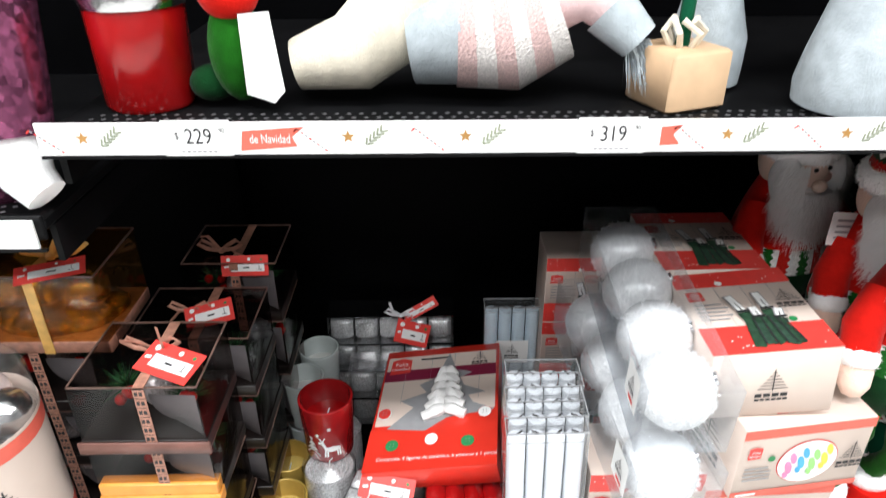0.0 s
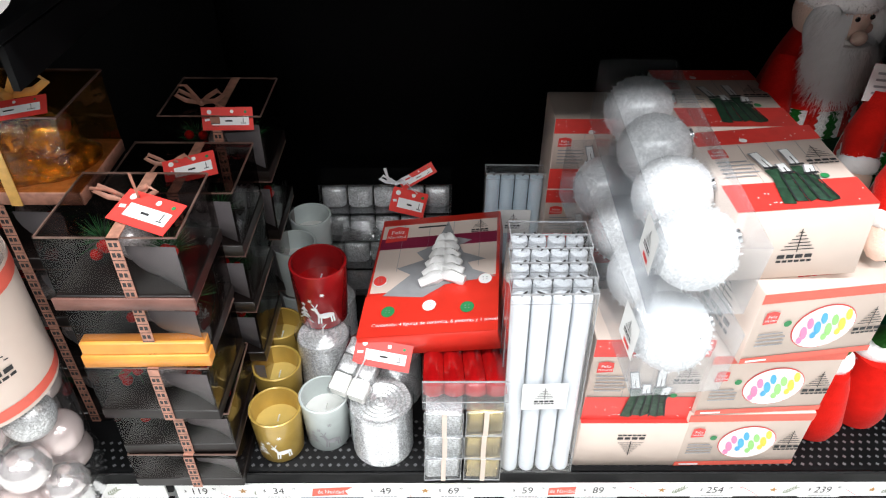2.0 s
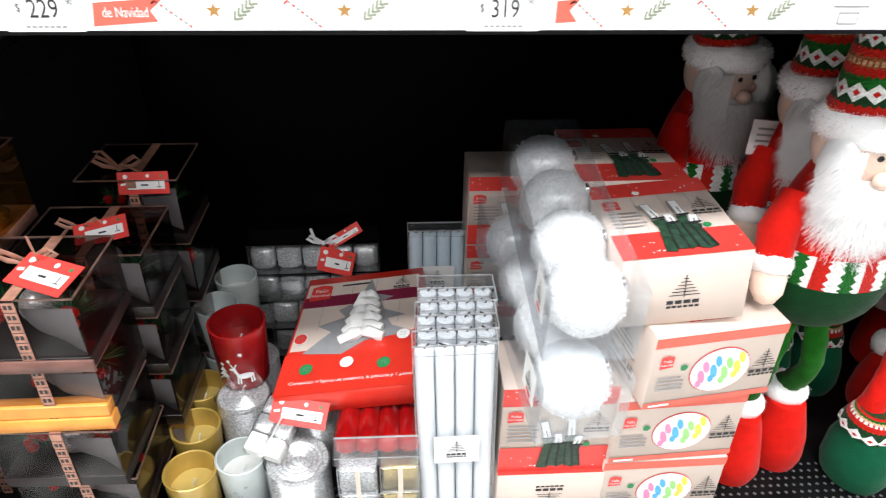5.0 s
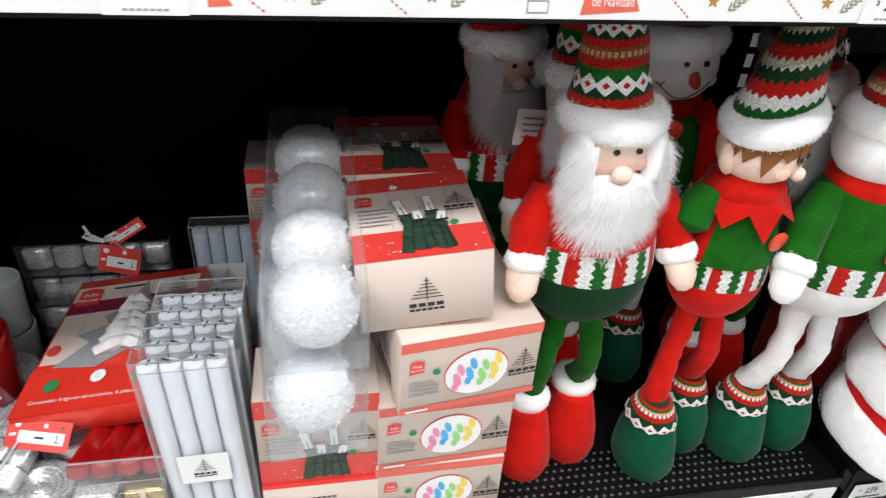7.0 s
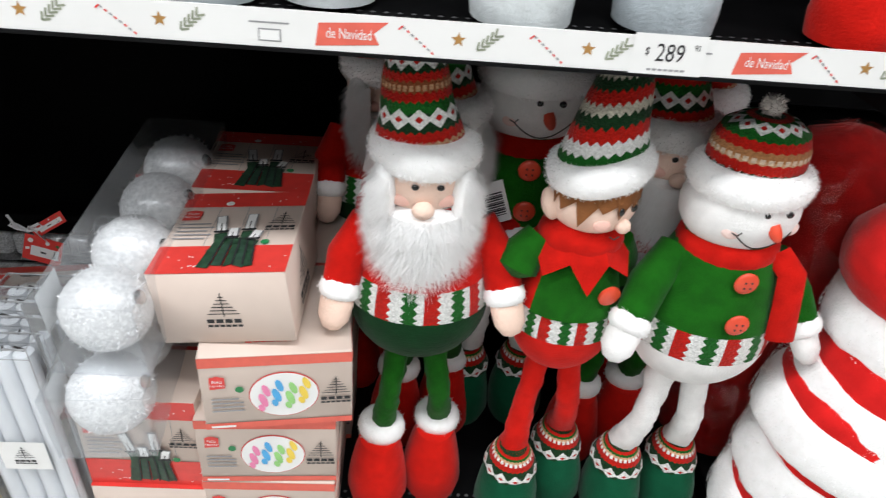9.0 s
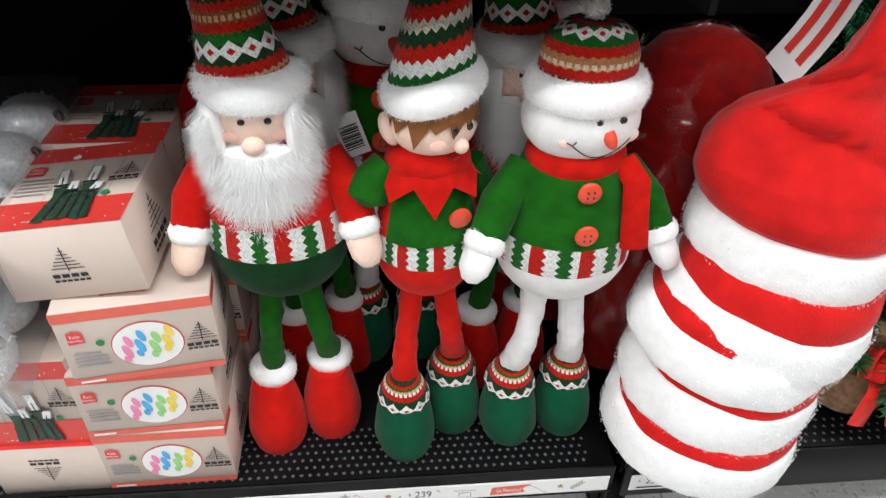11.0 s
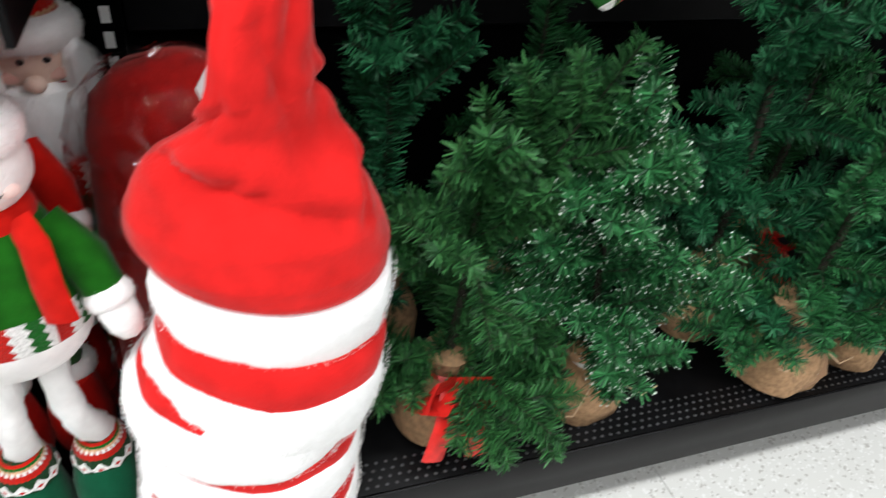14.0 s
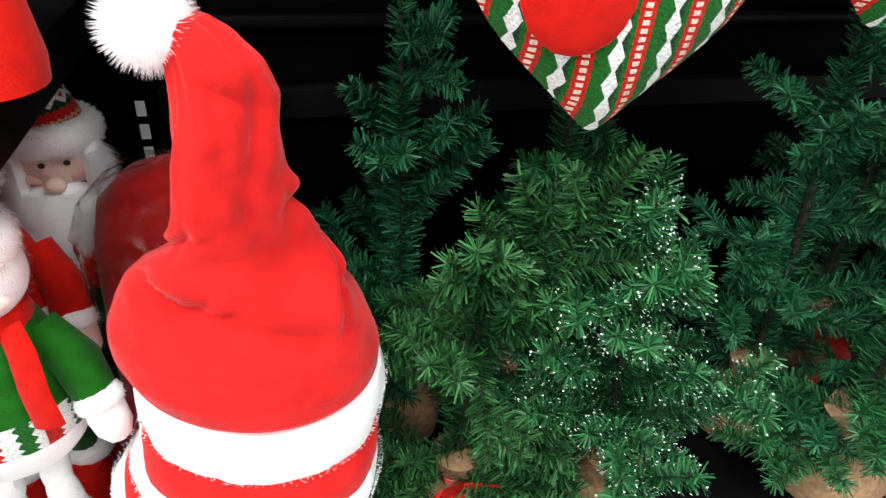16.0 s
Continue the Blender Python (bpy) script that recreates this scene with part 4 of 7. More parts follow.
LB = "cream and red carton of coloured string lights, stacked"
colour_light_box(pose(0.612, 0.014, PLATE + 0.001, 0, 0, 1), LB)
colour_light_box(pose(0.614, 0.012, PLATE + 0.1005, 0, 0, 3), LB)
colour_light_box(pose(0.633, -0.002, PLATE + 0.2, 0, 0, 8), LB)
for i in range(3):
    colour_light_box(pose(0.616, 0.17, PLATE + 0.001 + 0.0995 * i, 0, 0, 0), LB)
CB = "cream carton of clear lights with red lid"
clear_light_box(pose(0.598, 0.018, PLATE + 0.2965, 0, -5, 0), CB + ", on a stack")
clear_light_box(pose(0.588, 0.178, PLATE + 0.3, 0, 0, 1), CB + ", at the back")
clear_light_box(pose(0.487, 0.014, PLATE + 0.001), CB + ", under another", flip=True)
clear_light_box(pose(0.487, 0.02, PLATE + 0.084), "cream and red carton of clear string lights on end", True).scale = (1, 1, 0.86)
for i in range(3):
    clear_light_box(pose(0.472, 0.31, PLATE + 0.001 + i * 0.1085, 0, 0, 0), "cream and red carton standing at the back", True).scale = (1, 1, 0.7)


# ---- white glitter baubles in clear tubs ----
def bauble_tub(m, count, label):
    L = 0.078 * count + 0.012
    ob = thing("bauble_pack", m, label, "bauble pack", "bauble packs")
    t = Shape()
    for lo, hi in (((-0.045, 0, 0), (-0.0445, L, 0.084)), ((0.0445, 0, 0), (0.045, L, 0.084)), ((-0.045, 0, 0), (0.045, 0.0005, 0.084)), ((-0.045, 0, 0.0835), (0.045, L, 0.084)), ((-0.045, 0, 0), (0.045, L, 0.0005))):
        t.box(lo, hi, "hazy")
    part("tub", t, ob, "clear plastic tub", smooth=False, shadow=False)
    rng = random.Random(count)
    for i in range(count):
        s = Shape()
        c = Vector((0, 0.045 + 0.078 * i, 0.042))
        s.ball(c, 0.0405, "snow_glitter", 28, 16, wob=0.0015)

        def pick(r):
            d = Vector((r.gauss(0, 1), r.gauss(0, 1), r.gauss(0, 1))).normalized()
            return c + d * 0.04, d + Vector((r.uniform(-0.5, 0.5), r.uniform(-0.5, 0.5), r.uniform(-0.5, 0.5)))
        s.strands(500, "snow_glitter", pick, 0.0042, 0.0008, i + 3)
        b = part("bauble", s, ob, "white glitter bauble")
        cap = Shape()
        ax = Vector((0.8, rng.uniform(-0.3, 0.3), 0.5)).normalized()
        q = ax.to_track_quat("Z", "Y").to_matrix()
        cap.lathe([(0.007, 0.036), (0.007, 0.043), (0.002, 0.044)], "silver", c, 10, turn=q)
        part("cap", cap, b, "silver cap")
    pr = Print((-0.045, 0.0, 0.03), (0, -1, 0), (0, 0, 1))
    pr.rect(-0.06, 0, -0.02, 0.045, "white_ink", 1)
    pr.mark(-0.04, 0.026, 0.02, "ink", 2)
    pr.rect(-0.045, 0.004, -0.03, 0.009, "red_ink", 2)
    pr.put("sticker", ob)
    return ob


bauble_tub(pose(0.553, -0.046, PLATE + 0.206, 5, 0, 5), 4, "white glittery baubles in a clear plastic tub on cartons")
bauble_tub(pose(0.556, -0.03, PLATE + 0.298, 6, 0, 0), 4, "white glittery baubles in a clear plastic tub, stacked on another")


# ---- candles ----
def taper_pack(m, wax, label, h=0.292, sticker=True):
    ob = thing("taper_candle_pack", m, label, "candle pack", "taper candle packs")
    for i in range(4):
        s = Shape()
        x = 0.012 + i * 0.0207
        s.lathe([(0.0095, 0.003), (0.0098, 0.006), (0.01, h * 0.94), (0.0094, h * 0.952), (0.004, h * 0.956), (0.001, h * 0.957)], wax, (x, 0.012, 0), 12)
        c = part("candle", s, ob)
        k = Shape()
        k.tube([(x, 0.012, h * 0.955), (x + 0.002, 0.011, h * 0.968), (x + 0.005 * (1 - i % 2 * 2), 0.009, h * 0.985)], 0.0011, "thread", 5)
        part("wick", k, c)
    t = Shape()
    for lo, hi in (((0, 0, 0), (0.086, 0.0004, h)), ((0, 0.0236, 0), (0.086, 0.024, h)), ((0, 0, 0), (0.0004, 0.024, h)), ((0.0856, 0, 0), (0.086, 0.024, h)), ((0, 0, h), (0.086, 0.024, h + 0.0004))):
        t.box(lo, hi, "crinkle" if lo[2] > 0.1 else "clear")
    part("sleeve", t, ob, "clear plastic sleeve", smooth=False, shadow=False)
    f = Shape()
    for lo, hi in (((0, -0.0006, h - 0.001), (0.086, 0.0004, h + 0.0006)), ((0, 0.0236, h - 0.001), (0.086, 0.0244, h + 0.0006)), ((0, 0, h), (0.0008, 0.024, h + 0.0008)), ((0.0852, 0, h), (0.086, 0.024, h + 0.0008)),
                   ((0, -0.0005, 0.002), (0.0006, 0.0002, h)), ((0.0854, -0.0005, 0.002), (0.086, 0.0002, h)), ((0, -0.0005, h * 0.955), (0.086, -0.0001, h * 0.957))):
        f.box(lo, hi, "hazy_edge")
    part("folded_edge", f, ob, "whitish folded film edge", smooth=False, shadow=False)
    if sticker:
        pr = Print((0.019, -0.0005, 0.122), (1, 0, 0), (0, 0, 1))
        pr.rect(0, 0, 0.05, 0.042, "white_ink", 0)
        pr.mark(0.025, 0.023, 0.023, "ink", 1)
        pr.put("sticker", ob)
    return ob


first = taper_pack(pose(0.396, 0.002, PLATE + 0.001, 0, -1.5, 0), "taper", "four white taper candles in a clear sleeve")
for i in range(1, 5):
    copy_thing(first, pose(0.396 + 0.002 * (i % 2), 0.002 + 0.0246 * i, PLATE + 0.001, 0, -1.5 + 0.4 * i, 0))
taper_pack(pose(0.388, 0.335, PLATE + 0.001), "blue_wax", "four pale blue taper candles in a clear sleeve", 0.225)


def glass_candle(m, glass, wax, r, h, label, deer="white_ink", fill=0.62):
    ob = thing("glass_candle", m, label, "candle", "candles in glasses")
    s = Shape()
    s.lathe([(r * 0.84, 0), (r * 0.88, 0.002), (r, h), (r - 0.0015, h + 0.0008), (r - 0.003, h), (r * 0.86, h * fill * 0.9)], glass, (0, 0, 0), 32, caps=True)
    part("glass", s, ob)
    w = Shape()
    w.lathe([(r * 0.8, h * fill - 0.006), (r * 0.9, h * fill), (0.001, h * fill + 0.001)], wax, (0, 0, 0), 28)
    part("wax", w, ob)
    k = Shape()
    k.tube([(0, 0, h * fill), (0.002, -0.001, h * fill + 0.008), (0.004, 0, h * fill + 0.013)], 0.0009, "wax", 6)
    part("wick", k, ob)
    if deer:
        pr = Print((0, 0, 0), (1, 0, 0), (0, 0, 1))
        pr.deer(0.006, h * 0.3, h * 0.34, deer, 0)
        for a, b, c in ((0.16, 0.012, 0.3), (0.26, 0.009, 0.38), (0.36, 0.006, 0.46)):
            pr.poly([(-r * 0.62 - b, h * a), (-r * 0.62 + b, h * a), (-r * 0.62, h * c)], deer, 0)
        for a, b in ((-0.5, 0.3), (-0.35, 0.58), (0.1, 0.7), (-0.62, 0.5)):
            for j in range(3):
                an = j * math.pi / 3
                pr.line(a * r - 0.003 * math.cos(an), b * h - 0.003 * math.sin(an), a * r + 0.003 * math.cos(an), b * h + 0.003 * math.sin(an), 0.0011, deer, 0)
        # wrap the printing round the glass
        wrapped = []
        for x, y, z in pr.s.v:
            rr = r * (0.88 + 0.12 * z / h) + 0.0008
            wrapped.append((rr * math.sin(x / rr), -rr * math.cos(x / rr), z))
        pr.s.v = wrapped
        pr.put("deer_print", ob)
    return ob


GC = "gold frosted glass candle with white deer print"
for x, y in ((0.124, 0.046), (0.113, 0.117), (0.104, 0.19)):
    glass_candle(pose(x, y, PLATE + 0.001, 0, 0, 8), "gold_glass", "gold_wax", 0.0315, 0.074, GC)
glass_candle(pose(0.181, 0.062, PLATE + 0.001, 0, 0, 10), "white_glass", "wax", 0.0305, 0.078, "white frosted glass candle with grey deer print", "grey_ink")
WG = "pale frosted glass candle, stacked at the back"
for x, y, z in ((0.122, 0.262, 0.001), (0.122, 0.262, 0.0805), (0.135, 0.33, 0.001), (0.135, 0.33, 0.0805)):
    glass_candle(pose(x, y, PLATE + z), "white_glass", "wax", 0.0305, 0.078, WG, None)
glass_candle(pose(0.168, 0.184, PLATE + 0.0985, 0, 0, 6), "red_glass", "red_wax", 0.0365, 0.09, "red glass candle with white deer and snowflake print")


def pillar_candle(m, r, h, label):
    ob = thing("pillar_candle", m, label, "candle", "glitter pillar candles")
    s = Shape()
    prof = [(r * 0.96, 0), (r, 0.003)]
    n = 24
    for i in range(n):
        prof += [(r, 0.004 + (h - 0.008) * i / n), (r * 0.955, 0.004 + (h - 0.008) * (i + 0.5) / n)]
    prof += [(r, h - 0.003), (r * 0.95, h)]
    for k in (0.8, 0.65, 0.5, 0.35, 0.2):
        prof += [(r * k, h - 0.0025), (r * (k - 0.07), h - 0.0005)]
    prof.append((0.001, h - 0.001))
    s.lathe(prof, "silver_glitter", (0, 0, 0), 32)
    part("body", s, ob)
    k = Shape()
    k.tube([(0, 0, h), (0.001, 0, h + 0.01), (0.006, -0.003, h + 0.018)], 0.0009, "wax", 6)
    part("wick", k, ob)
    f = Shape()
    f.lathe([(r + 0.0032, 0.0), (r + 0.0016, 0.004), (r + 0.0016, h * 0.5), (r + 0.0018, h - 0.002), (r + 0.0025, h + 0.005)], "crinkle", (0, 0, 0), 28, caps=False, wob=0.001)
    part("wrap", f, ob, "clear film wrap", shadow=False)
    return ob


PC = "silver glitter pillar candle in clear wrap"
pillar_candle(pose(0.252, 0.048, PLATE + 0.001), 0.0375, 0.084, PC)
pillar_candle(pose(0.171, 0.148, PLATE + 0.001), 0.0335, 0.096, PC)
pillar_candle(pose(0.262, 0.135, PLATE + 0.001), 0.037, 0.084, PC)
pillar_candle(pose(0.172, 0.222, PLATE + 0.001), 0.034, 0.096, PC)

# small bag of white and silver candle cubes, with a red tag
bag = thing("candle_bag", pose(0.212, 0.042, PLATE + 0.099, 19, 6, -20), "clear bag of silver and white candle cubes with red tag", "candle bag")
for i in range(6):
    s = Shape()
    x, y = -0.0225 + 0.0232 * (i % 2), 0.024 * (i // 2)
    s.box((x, y, -0.01), (x + 0.0215, y + 0.0225, 0.01), "wax" if i < 2 else "silver_glitter", bevel=0.002)
    part("candle_cube", s, bag)
    if i < 2:
        pr = Print((x, 0.002, 0.0105), (1, 0, 0), (0, 1, 0))
        for j in range(3):
            pr.rect(0.005, 0.004 + j * 0.005, 0.016, 0.0045 + j * 0.005, "grey_ink", 0)
        pr.put("label_print", bag)
s = Shape()
s.lathe([(0.022, -0.004), (0.0265, 0.0), (0.027, 0.03), (0.026, 0.07), (0.016, 0.085), (0.005, 0.094), (0.014, 0.112)], "crinkle", (0, 0, 0), 16, (1, 0.5), Matrix.Rotation(radians(-90), 3, "X"), 0.003, False)
part("wrap", s, bag, "clear film", shadow=False)
s = Shape()
s.tube([(0.004, 0.012, 0.012), (0.006, 0.05, 0.014), (0.002, 0.094, 0.004)], 0.0022, "white_ribbon", 6, flat=0.4)
part("ribbon_band", s, bag)
bow(bag, (0, 0.094, 0), 0.02, "white_ribbon", seed=4)
tg = thing("gift_tag", pose(0.254, 0.078, PLATE + 0.131, 40, 0, -14), "red and white paper gift tag lying on candles", "tag")
rect_tag(tg, "card", (0, 0, 0), (1, 0, 0), (0, 1, 0), 0.07, 0.032)


def cube_pack(m, mat, label):
    ob = thing("candle_cube_pack", m, label, "candle pack", "small candle packs")
    s = Shape()
    s.box((0.0015, 0.002, 0.001), (0.0425, 0.037, 0.038), mat, bevel=0.003)
    part("candle", s, ob)
    t = Shape()
    t.box((0, 0, 0), (0.044, 0.039, 0.042), "hazy")
    part("wrap", t, ob, "clear wrap", smooth=False, shadow=False)
    e = Shape()
    for z in (0.0, 0.0412):
        e.box((0, -0.0008, z), (0.044, 0.0002, z + 0.0008), "hazy_edge")
    for x in (0.0, 0.0434):
        e.box((x, -0.0008, 0), (x + 0.0006, 0.0002, 0.042), "hazy_edge")
    part("folded_edge", e, ob, "whitish folded film edge", smooth=False)
    r = Shape()
    r.box((0.02, -0.0016, 0), (0.0255, -0.0009, 0.0425), "card")
    part("ribbon_band", r, ob, smooth=False)
    return ob


for i in range(3):
    cube_pack(pose(0.304 + 0.001 * (i % 2), -0.006, PLATE + 0.001 + 0.0424 * i, 0, 0, 2 - 2 * i), "silver_glitter", "silver glitter candle cube in a clear pack")
    cube_pack(pose(0.351 - 0.001 * (i % 2), -0.005, PLATE + 0.001 + 0.0424 * i, 0, 0, i - 1), "gold_glitter", "gold glitter candle cube in a clear pack")
rp_ = thing("red_candle_pack", pose(0.302, -0.004, PLATE + 0.1295, -22, 0, 0), "red taper candles lying in a clear pack", "candle pack")
s = Shape()
s.box((0, -0.001, 0.001), (0.095, 0.0, 0.034), "hazy")
s.box((0, 0, 0.01), (0.0004, 0.25, 0.0345), "clear")
s.box((0.0946, 0, 0.01), (0.095, 0.25, 0.0345), "clear")
part("sleeve", s, rp_, "clear plastic sleeve", smooth=False, shadow=False)
s = Shape()
s.box((0, -0.0016, 0.0335), (0.095, -0.0002, 0.0352), "hazy_edge")
s.box((0, -0.0016, 0.0095), (0.095, -0.001, 0.0105), "hazy_edge")
part("folded_edge", s, rp_, "whitish folded film edge", smooth=False, shadow=False)
for i in range(4):
    s = Shape()
    x = 0.0125 + 0.0233 * i
    s.box((x - 0.0114, 0.002, 0.011), (x + 0.0114, 0.24, 0.033), "red_wax", bevel=0.005)
    part("candle", s, rp_)

# silver boxes with glittering candles at the back
def glitter_box(m, label, tag=False):
    ob = thing("glitter_candle_box", m, label, "candle box", "glitter candle boxes")
    w, d, h = 0.205, 0.05, 0.053
    for i in range(5):
        s = Shape()
        s.box((0.003 + 0.0405 * i, 0.007, 0.003), (0.0395 + 0.0405 * i, 0.043, 0.043), "silver_glitter", None, 0.006)
        part("candle", s, ob)
    t = Shape()
    t.box((0, 0, 0), (w, d, h), "clear")
    part("box_shell", t, ob, "clear plastic box", smooth=False, shadow=False)
    e = Shape()
    e.box((0, 0, h), (w, d, h + 0.001), "silver")
    e.box((0, 0, -0.0), (w, d, 0.001), "silver")
    part("edge_card", e, ob, smooth=False)
    if tag:
        bow(ob, (0.12, -0.004, h + 0.006), 0.026, "white_ribbon", seed=9)
        rect_tag(ob, "gift_tag", (0.138, -0.012, h * 0.55), (1, 0, -0.3), (0.25, 0.25, 1), 0.055, 0.04)
        rect_tag(ob, "gift_tag", (0.152, -0.004, h + 0.018), (1, 0, 0.65), (-0.6, 0.3, 1), 0.06, 0.018)
    return ob


BB = "clear box of silver glitter candles with silver edges"
for i in range(2):
    glitter_box(pose(0.138, 0.4, PLATE + 0.001 + 0.0555 * i), BB)
glitter_box(pose(0.138, 0.398, PLATE + 0.112, 0, 0, 1), BB + " and red tag", True)
for i in range(2):
    glitter_box(pose(0.176, 0.33, PLATE + 0.001 + 0.0555 * i), BB)

# the tilted red craft box
rb = thing("craft_box", look((0, 0, 0), (0, 0, -1)) , "red carton of white ceramic tree figures with window", "box")
W, D, H = 0.17, 0.235, 0.032
ux = Vector((0.168, -0.016, 0.03)).normalized()
vy = Vector((0.012, 0.232, 0.006))
vy = (vy - ux * vy.dot(ux)).normalized()
nz_ = ux.cross(vy)
mm = Matrix.Identity(4)
for i, v in enumerate((ux, vy, nz_)):
    for j in range(3):
        mm[j][i] = v[j]
corner = Vector((0.222, 0.092, 0.301)) - nz_ * H
for j in range(3):
    mm[j][3] = corner[j]
rb.matrix_basis = mm
part("carton", carton(W, D, H, "red_card"), rb)
pr = Print((0, 0, H), (1, 0, 0), (0, 1, 0))
pr.rect(0.004, D * 0.33, W - 0.004, D * 0.93, "card", 1)
pr.rect(0.004, D * 0.7, W - 0.004, D * 0.8, "plum_ink", 2)
pr.poly([(0.0, D * 0.3), (W, D * 0.42), (W, 0), (0, 0)], "red_card", 2)
TREE = ((0.13, 0.3), (0.32, 0.46), (0.2, 0.52), (0.41, 0.58), (0.34, 0.65), (0.48, 0.71), (0.57, 0.93), (0.64, 0.77), (0.78, 0.73), (0.68, 0.69), (0.72, 0.62), (0.9, 0.55), (0.76, 0.53), (0.8, 0.47), (0.98, 0.4), (0.6, 0.36), (0.44, 0.27))
pr.poly([(W * a, D * b) for a, b in TREE], "grey_ink", 3)
for cx, cy, c in ((0.2, 0.17, "green_ink"), (0.5, 0.2, "white_ink"), (0.78, 0.17, "green_ink"), (0.09, 0.42, "red_ink"), (0.9, 0.38, "white_ink")):
    pr.oval(W * cx, D * cy, 0.0095, 0.0105, "white_ink" if c == "red_ink" else "red_card", 4)
    pr.oval(W * cx, D * cy, 0.0085, 0.0095, c, 5)
    for dx, dy in ((-1, -1), (1, -1), (1, 1), (-1, 1)):
        pr.oval(W * cx + dx * 0.0022, D * cy + dy * 0.0022, 0.0009, 0.0009, "grey_ink", 6, 6)
for gx in (0.2, 0.42, 0.62, 0.84):
    pr.line(W * gx, D * 0.5, W * gx, D * 0.93, 0.0006, "grey_ink", 2)
pr.badge(W * 0.15, D * 0.83, 0.034, 4)
pr.mark(W * 0.84, D * 0.86, 0.024, "ink", 4)
pr.rect(W * 0.32, D * 0.88, W * 0.58, D * 0.895, "ink", 3)
pr.words(W * 0.55, D * 0.075, 0.0076, "Contenido: 4 figuras de cerámica, 6 pinturas y 1 pincel", "white_ink", 4, 0.92)
pr.put("lid_print", rb)
s = Shape()
rng = random.Random(5)
for j in range(6):
    yy, ww = D * (0.38 + 0.065 * j), W * (0.17 - 0.02 * j)
    for side in (-1, 1):
        s.tube([(W * 0.58 + side * ww, yy - 0.004, H + 0.005), (W * 0.58 + side * ww * 0.4, yy + 0.002, H + 0.009), (W * 0.58, yy + 0.008, H + 0.007)], [0.006, 0.009, 0.006], "white_plush", 8, wob=0.3)
part("ceramic_tree", s, rb, "white ceramic tree figure")

# ---- clear gift boxes with ribbon ----
def gift_box(m, label, tray="tray", film="smoky", h=0.072, w=0.137, d=0.108, seed=1, ribbon="brown_ribbon", fancy=False):
    ob = thing("gift_box", m, label, "gift box", "clear gift boxes")
    t = Shape()
    t.box((0, 0, 0.014), (w, d, h), film)
    part("lid_film", t, ob, "clear plastic cover", smooth=False, shadow=False)
    e = Shape()
    for z in (h,):
        for a, b in (((0, 0, z), (w, 0.0015, z + 0.0015)), ((0, d, z), (w, d + 0.0015, z + 0.0015)), ((0, 0, z), (0.0015, d, z + 0.0015)), ((w, 0, z), (w + 0.0015, d, z + 0.0015))):
            e.box(a, b, "film_edge")
    part("edge_fold", e, ob, smooth=False)
    b = Shape()
    b.box((-0.001, -0.001, 0), (w + 0.001, d + 0.001, 0.015), "tray" if tray in ("satin", "rim") else tray, bevel=0.001)
    part("tray", b, ob)
    if tray == "rim":
        b = Shape()
        b.box((-0.004, -0.0045, -0.001), (w + 0.004, -0.0015, 0.014), "rim", None, 0.0008)
        part("front_rim", b, ob, "reddish brown folded rim")
    if tray == "satin":
        b = Shape()
        b.box((-0.001, -0.005, 0.0), (w + 0.002, 0.012, 0.0165), "orange_tray", None, 0.0012)
        b.box((0.001, -0.0035, 0.0172), (w + 0.0005, 0.012, 0.033), "orange_tray", None, 0.0012)
        part("satin_fold", b, ob, "folded orange satin")
    if not fancy:
        # pale liner curling behind the front window
        n_ = Shape()
        lo_, hi_ = 0.017, h - 0.012
        n_.grid([[Vector((w * 0.6 + 0.012 * (1 - q) ** 2, 0.006 + 0.02 * (1 - q) ** 2, lo_ + (hi_ - lo_) * q)), Vector((w * 0.97, 0.004, lo_ + (hi_ - lo_) * q))] for q in [k / 5 for k in range(6)]], "liner", closed=False)
        part("liner", n_, ob, "pale grey liner card")
    rng = random.Random(seed)
    for i in range(3):
        s = Shape()
        c = (w * (0.22 + 0.28 * i), d * rng.uniform(0.3, 0.6), 0.015 + (0.045 if fancy else 0.02))
        if i == 1 or fancy:
            s.ball(c, 0.027 if fancy else 0.02, "gold_glitter" if fancy else "silver_glitter", 14, 10)
        else:
            def pick(r):
                v = Vector((r.gauss(0, 1), r.gauss(0, 1), abs(r.gauss(0, 1)))).normalized()
                return Vector(c) + v * 0.004, v
            s.strands(160, "needles", pick, 0.026, 0.0007, seed + i)
            for q in range(4):
                s.ball((c[0] + rng.uniform(-0.012, 0.012), c[1] - 0.01, c[2] + rng.uniform(-0.01, 0.014)), 0.006, "red_plush", 10, 8)
        part("ornament", s, ob)
    r = Shape()
    x = w * 0.52
    r.box((x, -0.0022, 0.0), (x + 0.011, -0.0012, h + 0.002), ribbon)
    r.box((x, -0.0022, h + 0.001), (x + 0.011, d, h + 0.002), ribbon)
    part("ribbon_band", r, ob, smooth=False)
    if ribbon == "brown_ribbon":
        q = Shape()
        z = 0.004
        while z < h - 0.006:
            q.box((x + 0.0015, -0.0026, z), (x + 0.0045, -0.0022, z + 0.0045), "ink")
            q.box((x + 0.006, -0.0026, z), (x + 0.009, -0.0022, z + 0.0045), "ink")
            q.box((x, -0.0025, z + 0.0075), (x + 0.011, -0.0022, z + 0.0081), "ink")
            z += 0.0115
        part("woven_pattern", q, ob, "dark woven dashes on the ribbon", smooth=False)
    if fancy:
        f = Shape()
        f.ball((w * 0.5, d * 0.5, 0.02), (w * 0.46, d * 0.45, 0.022), "gold_foil", 28, 16, None, 0.012)
        part("foil_bed", f, ob, "crumpled gold foil")
    return ob


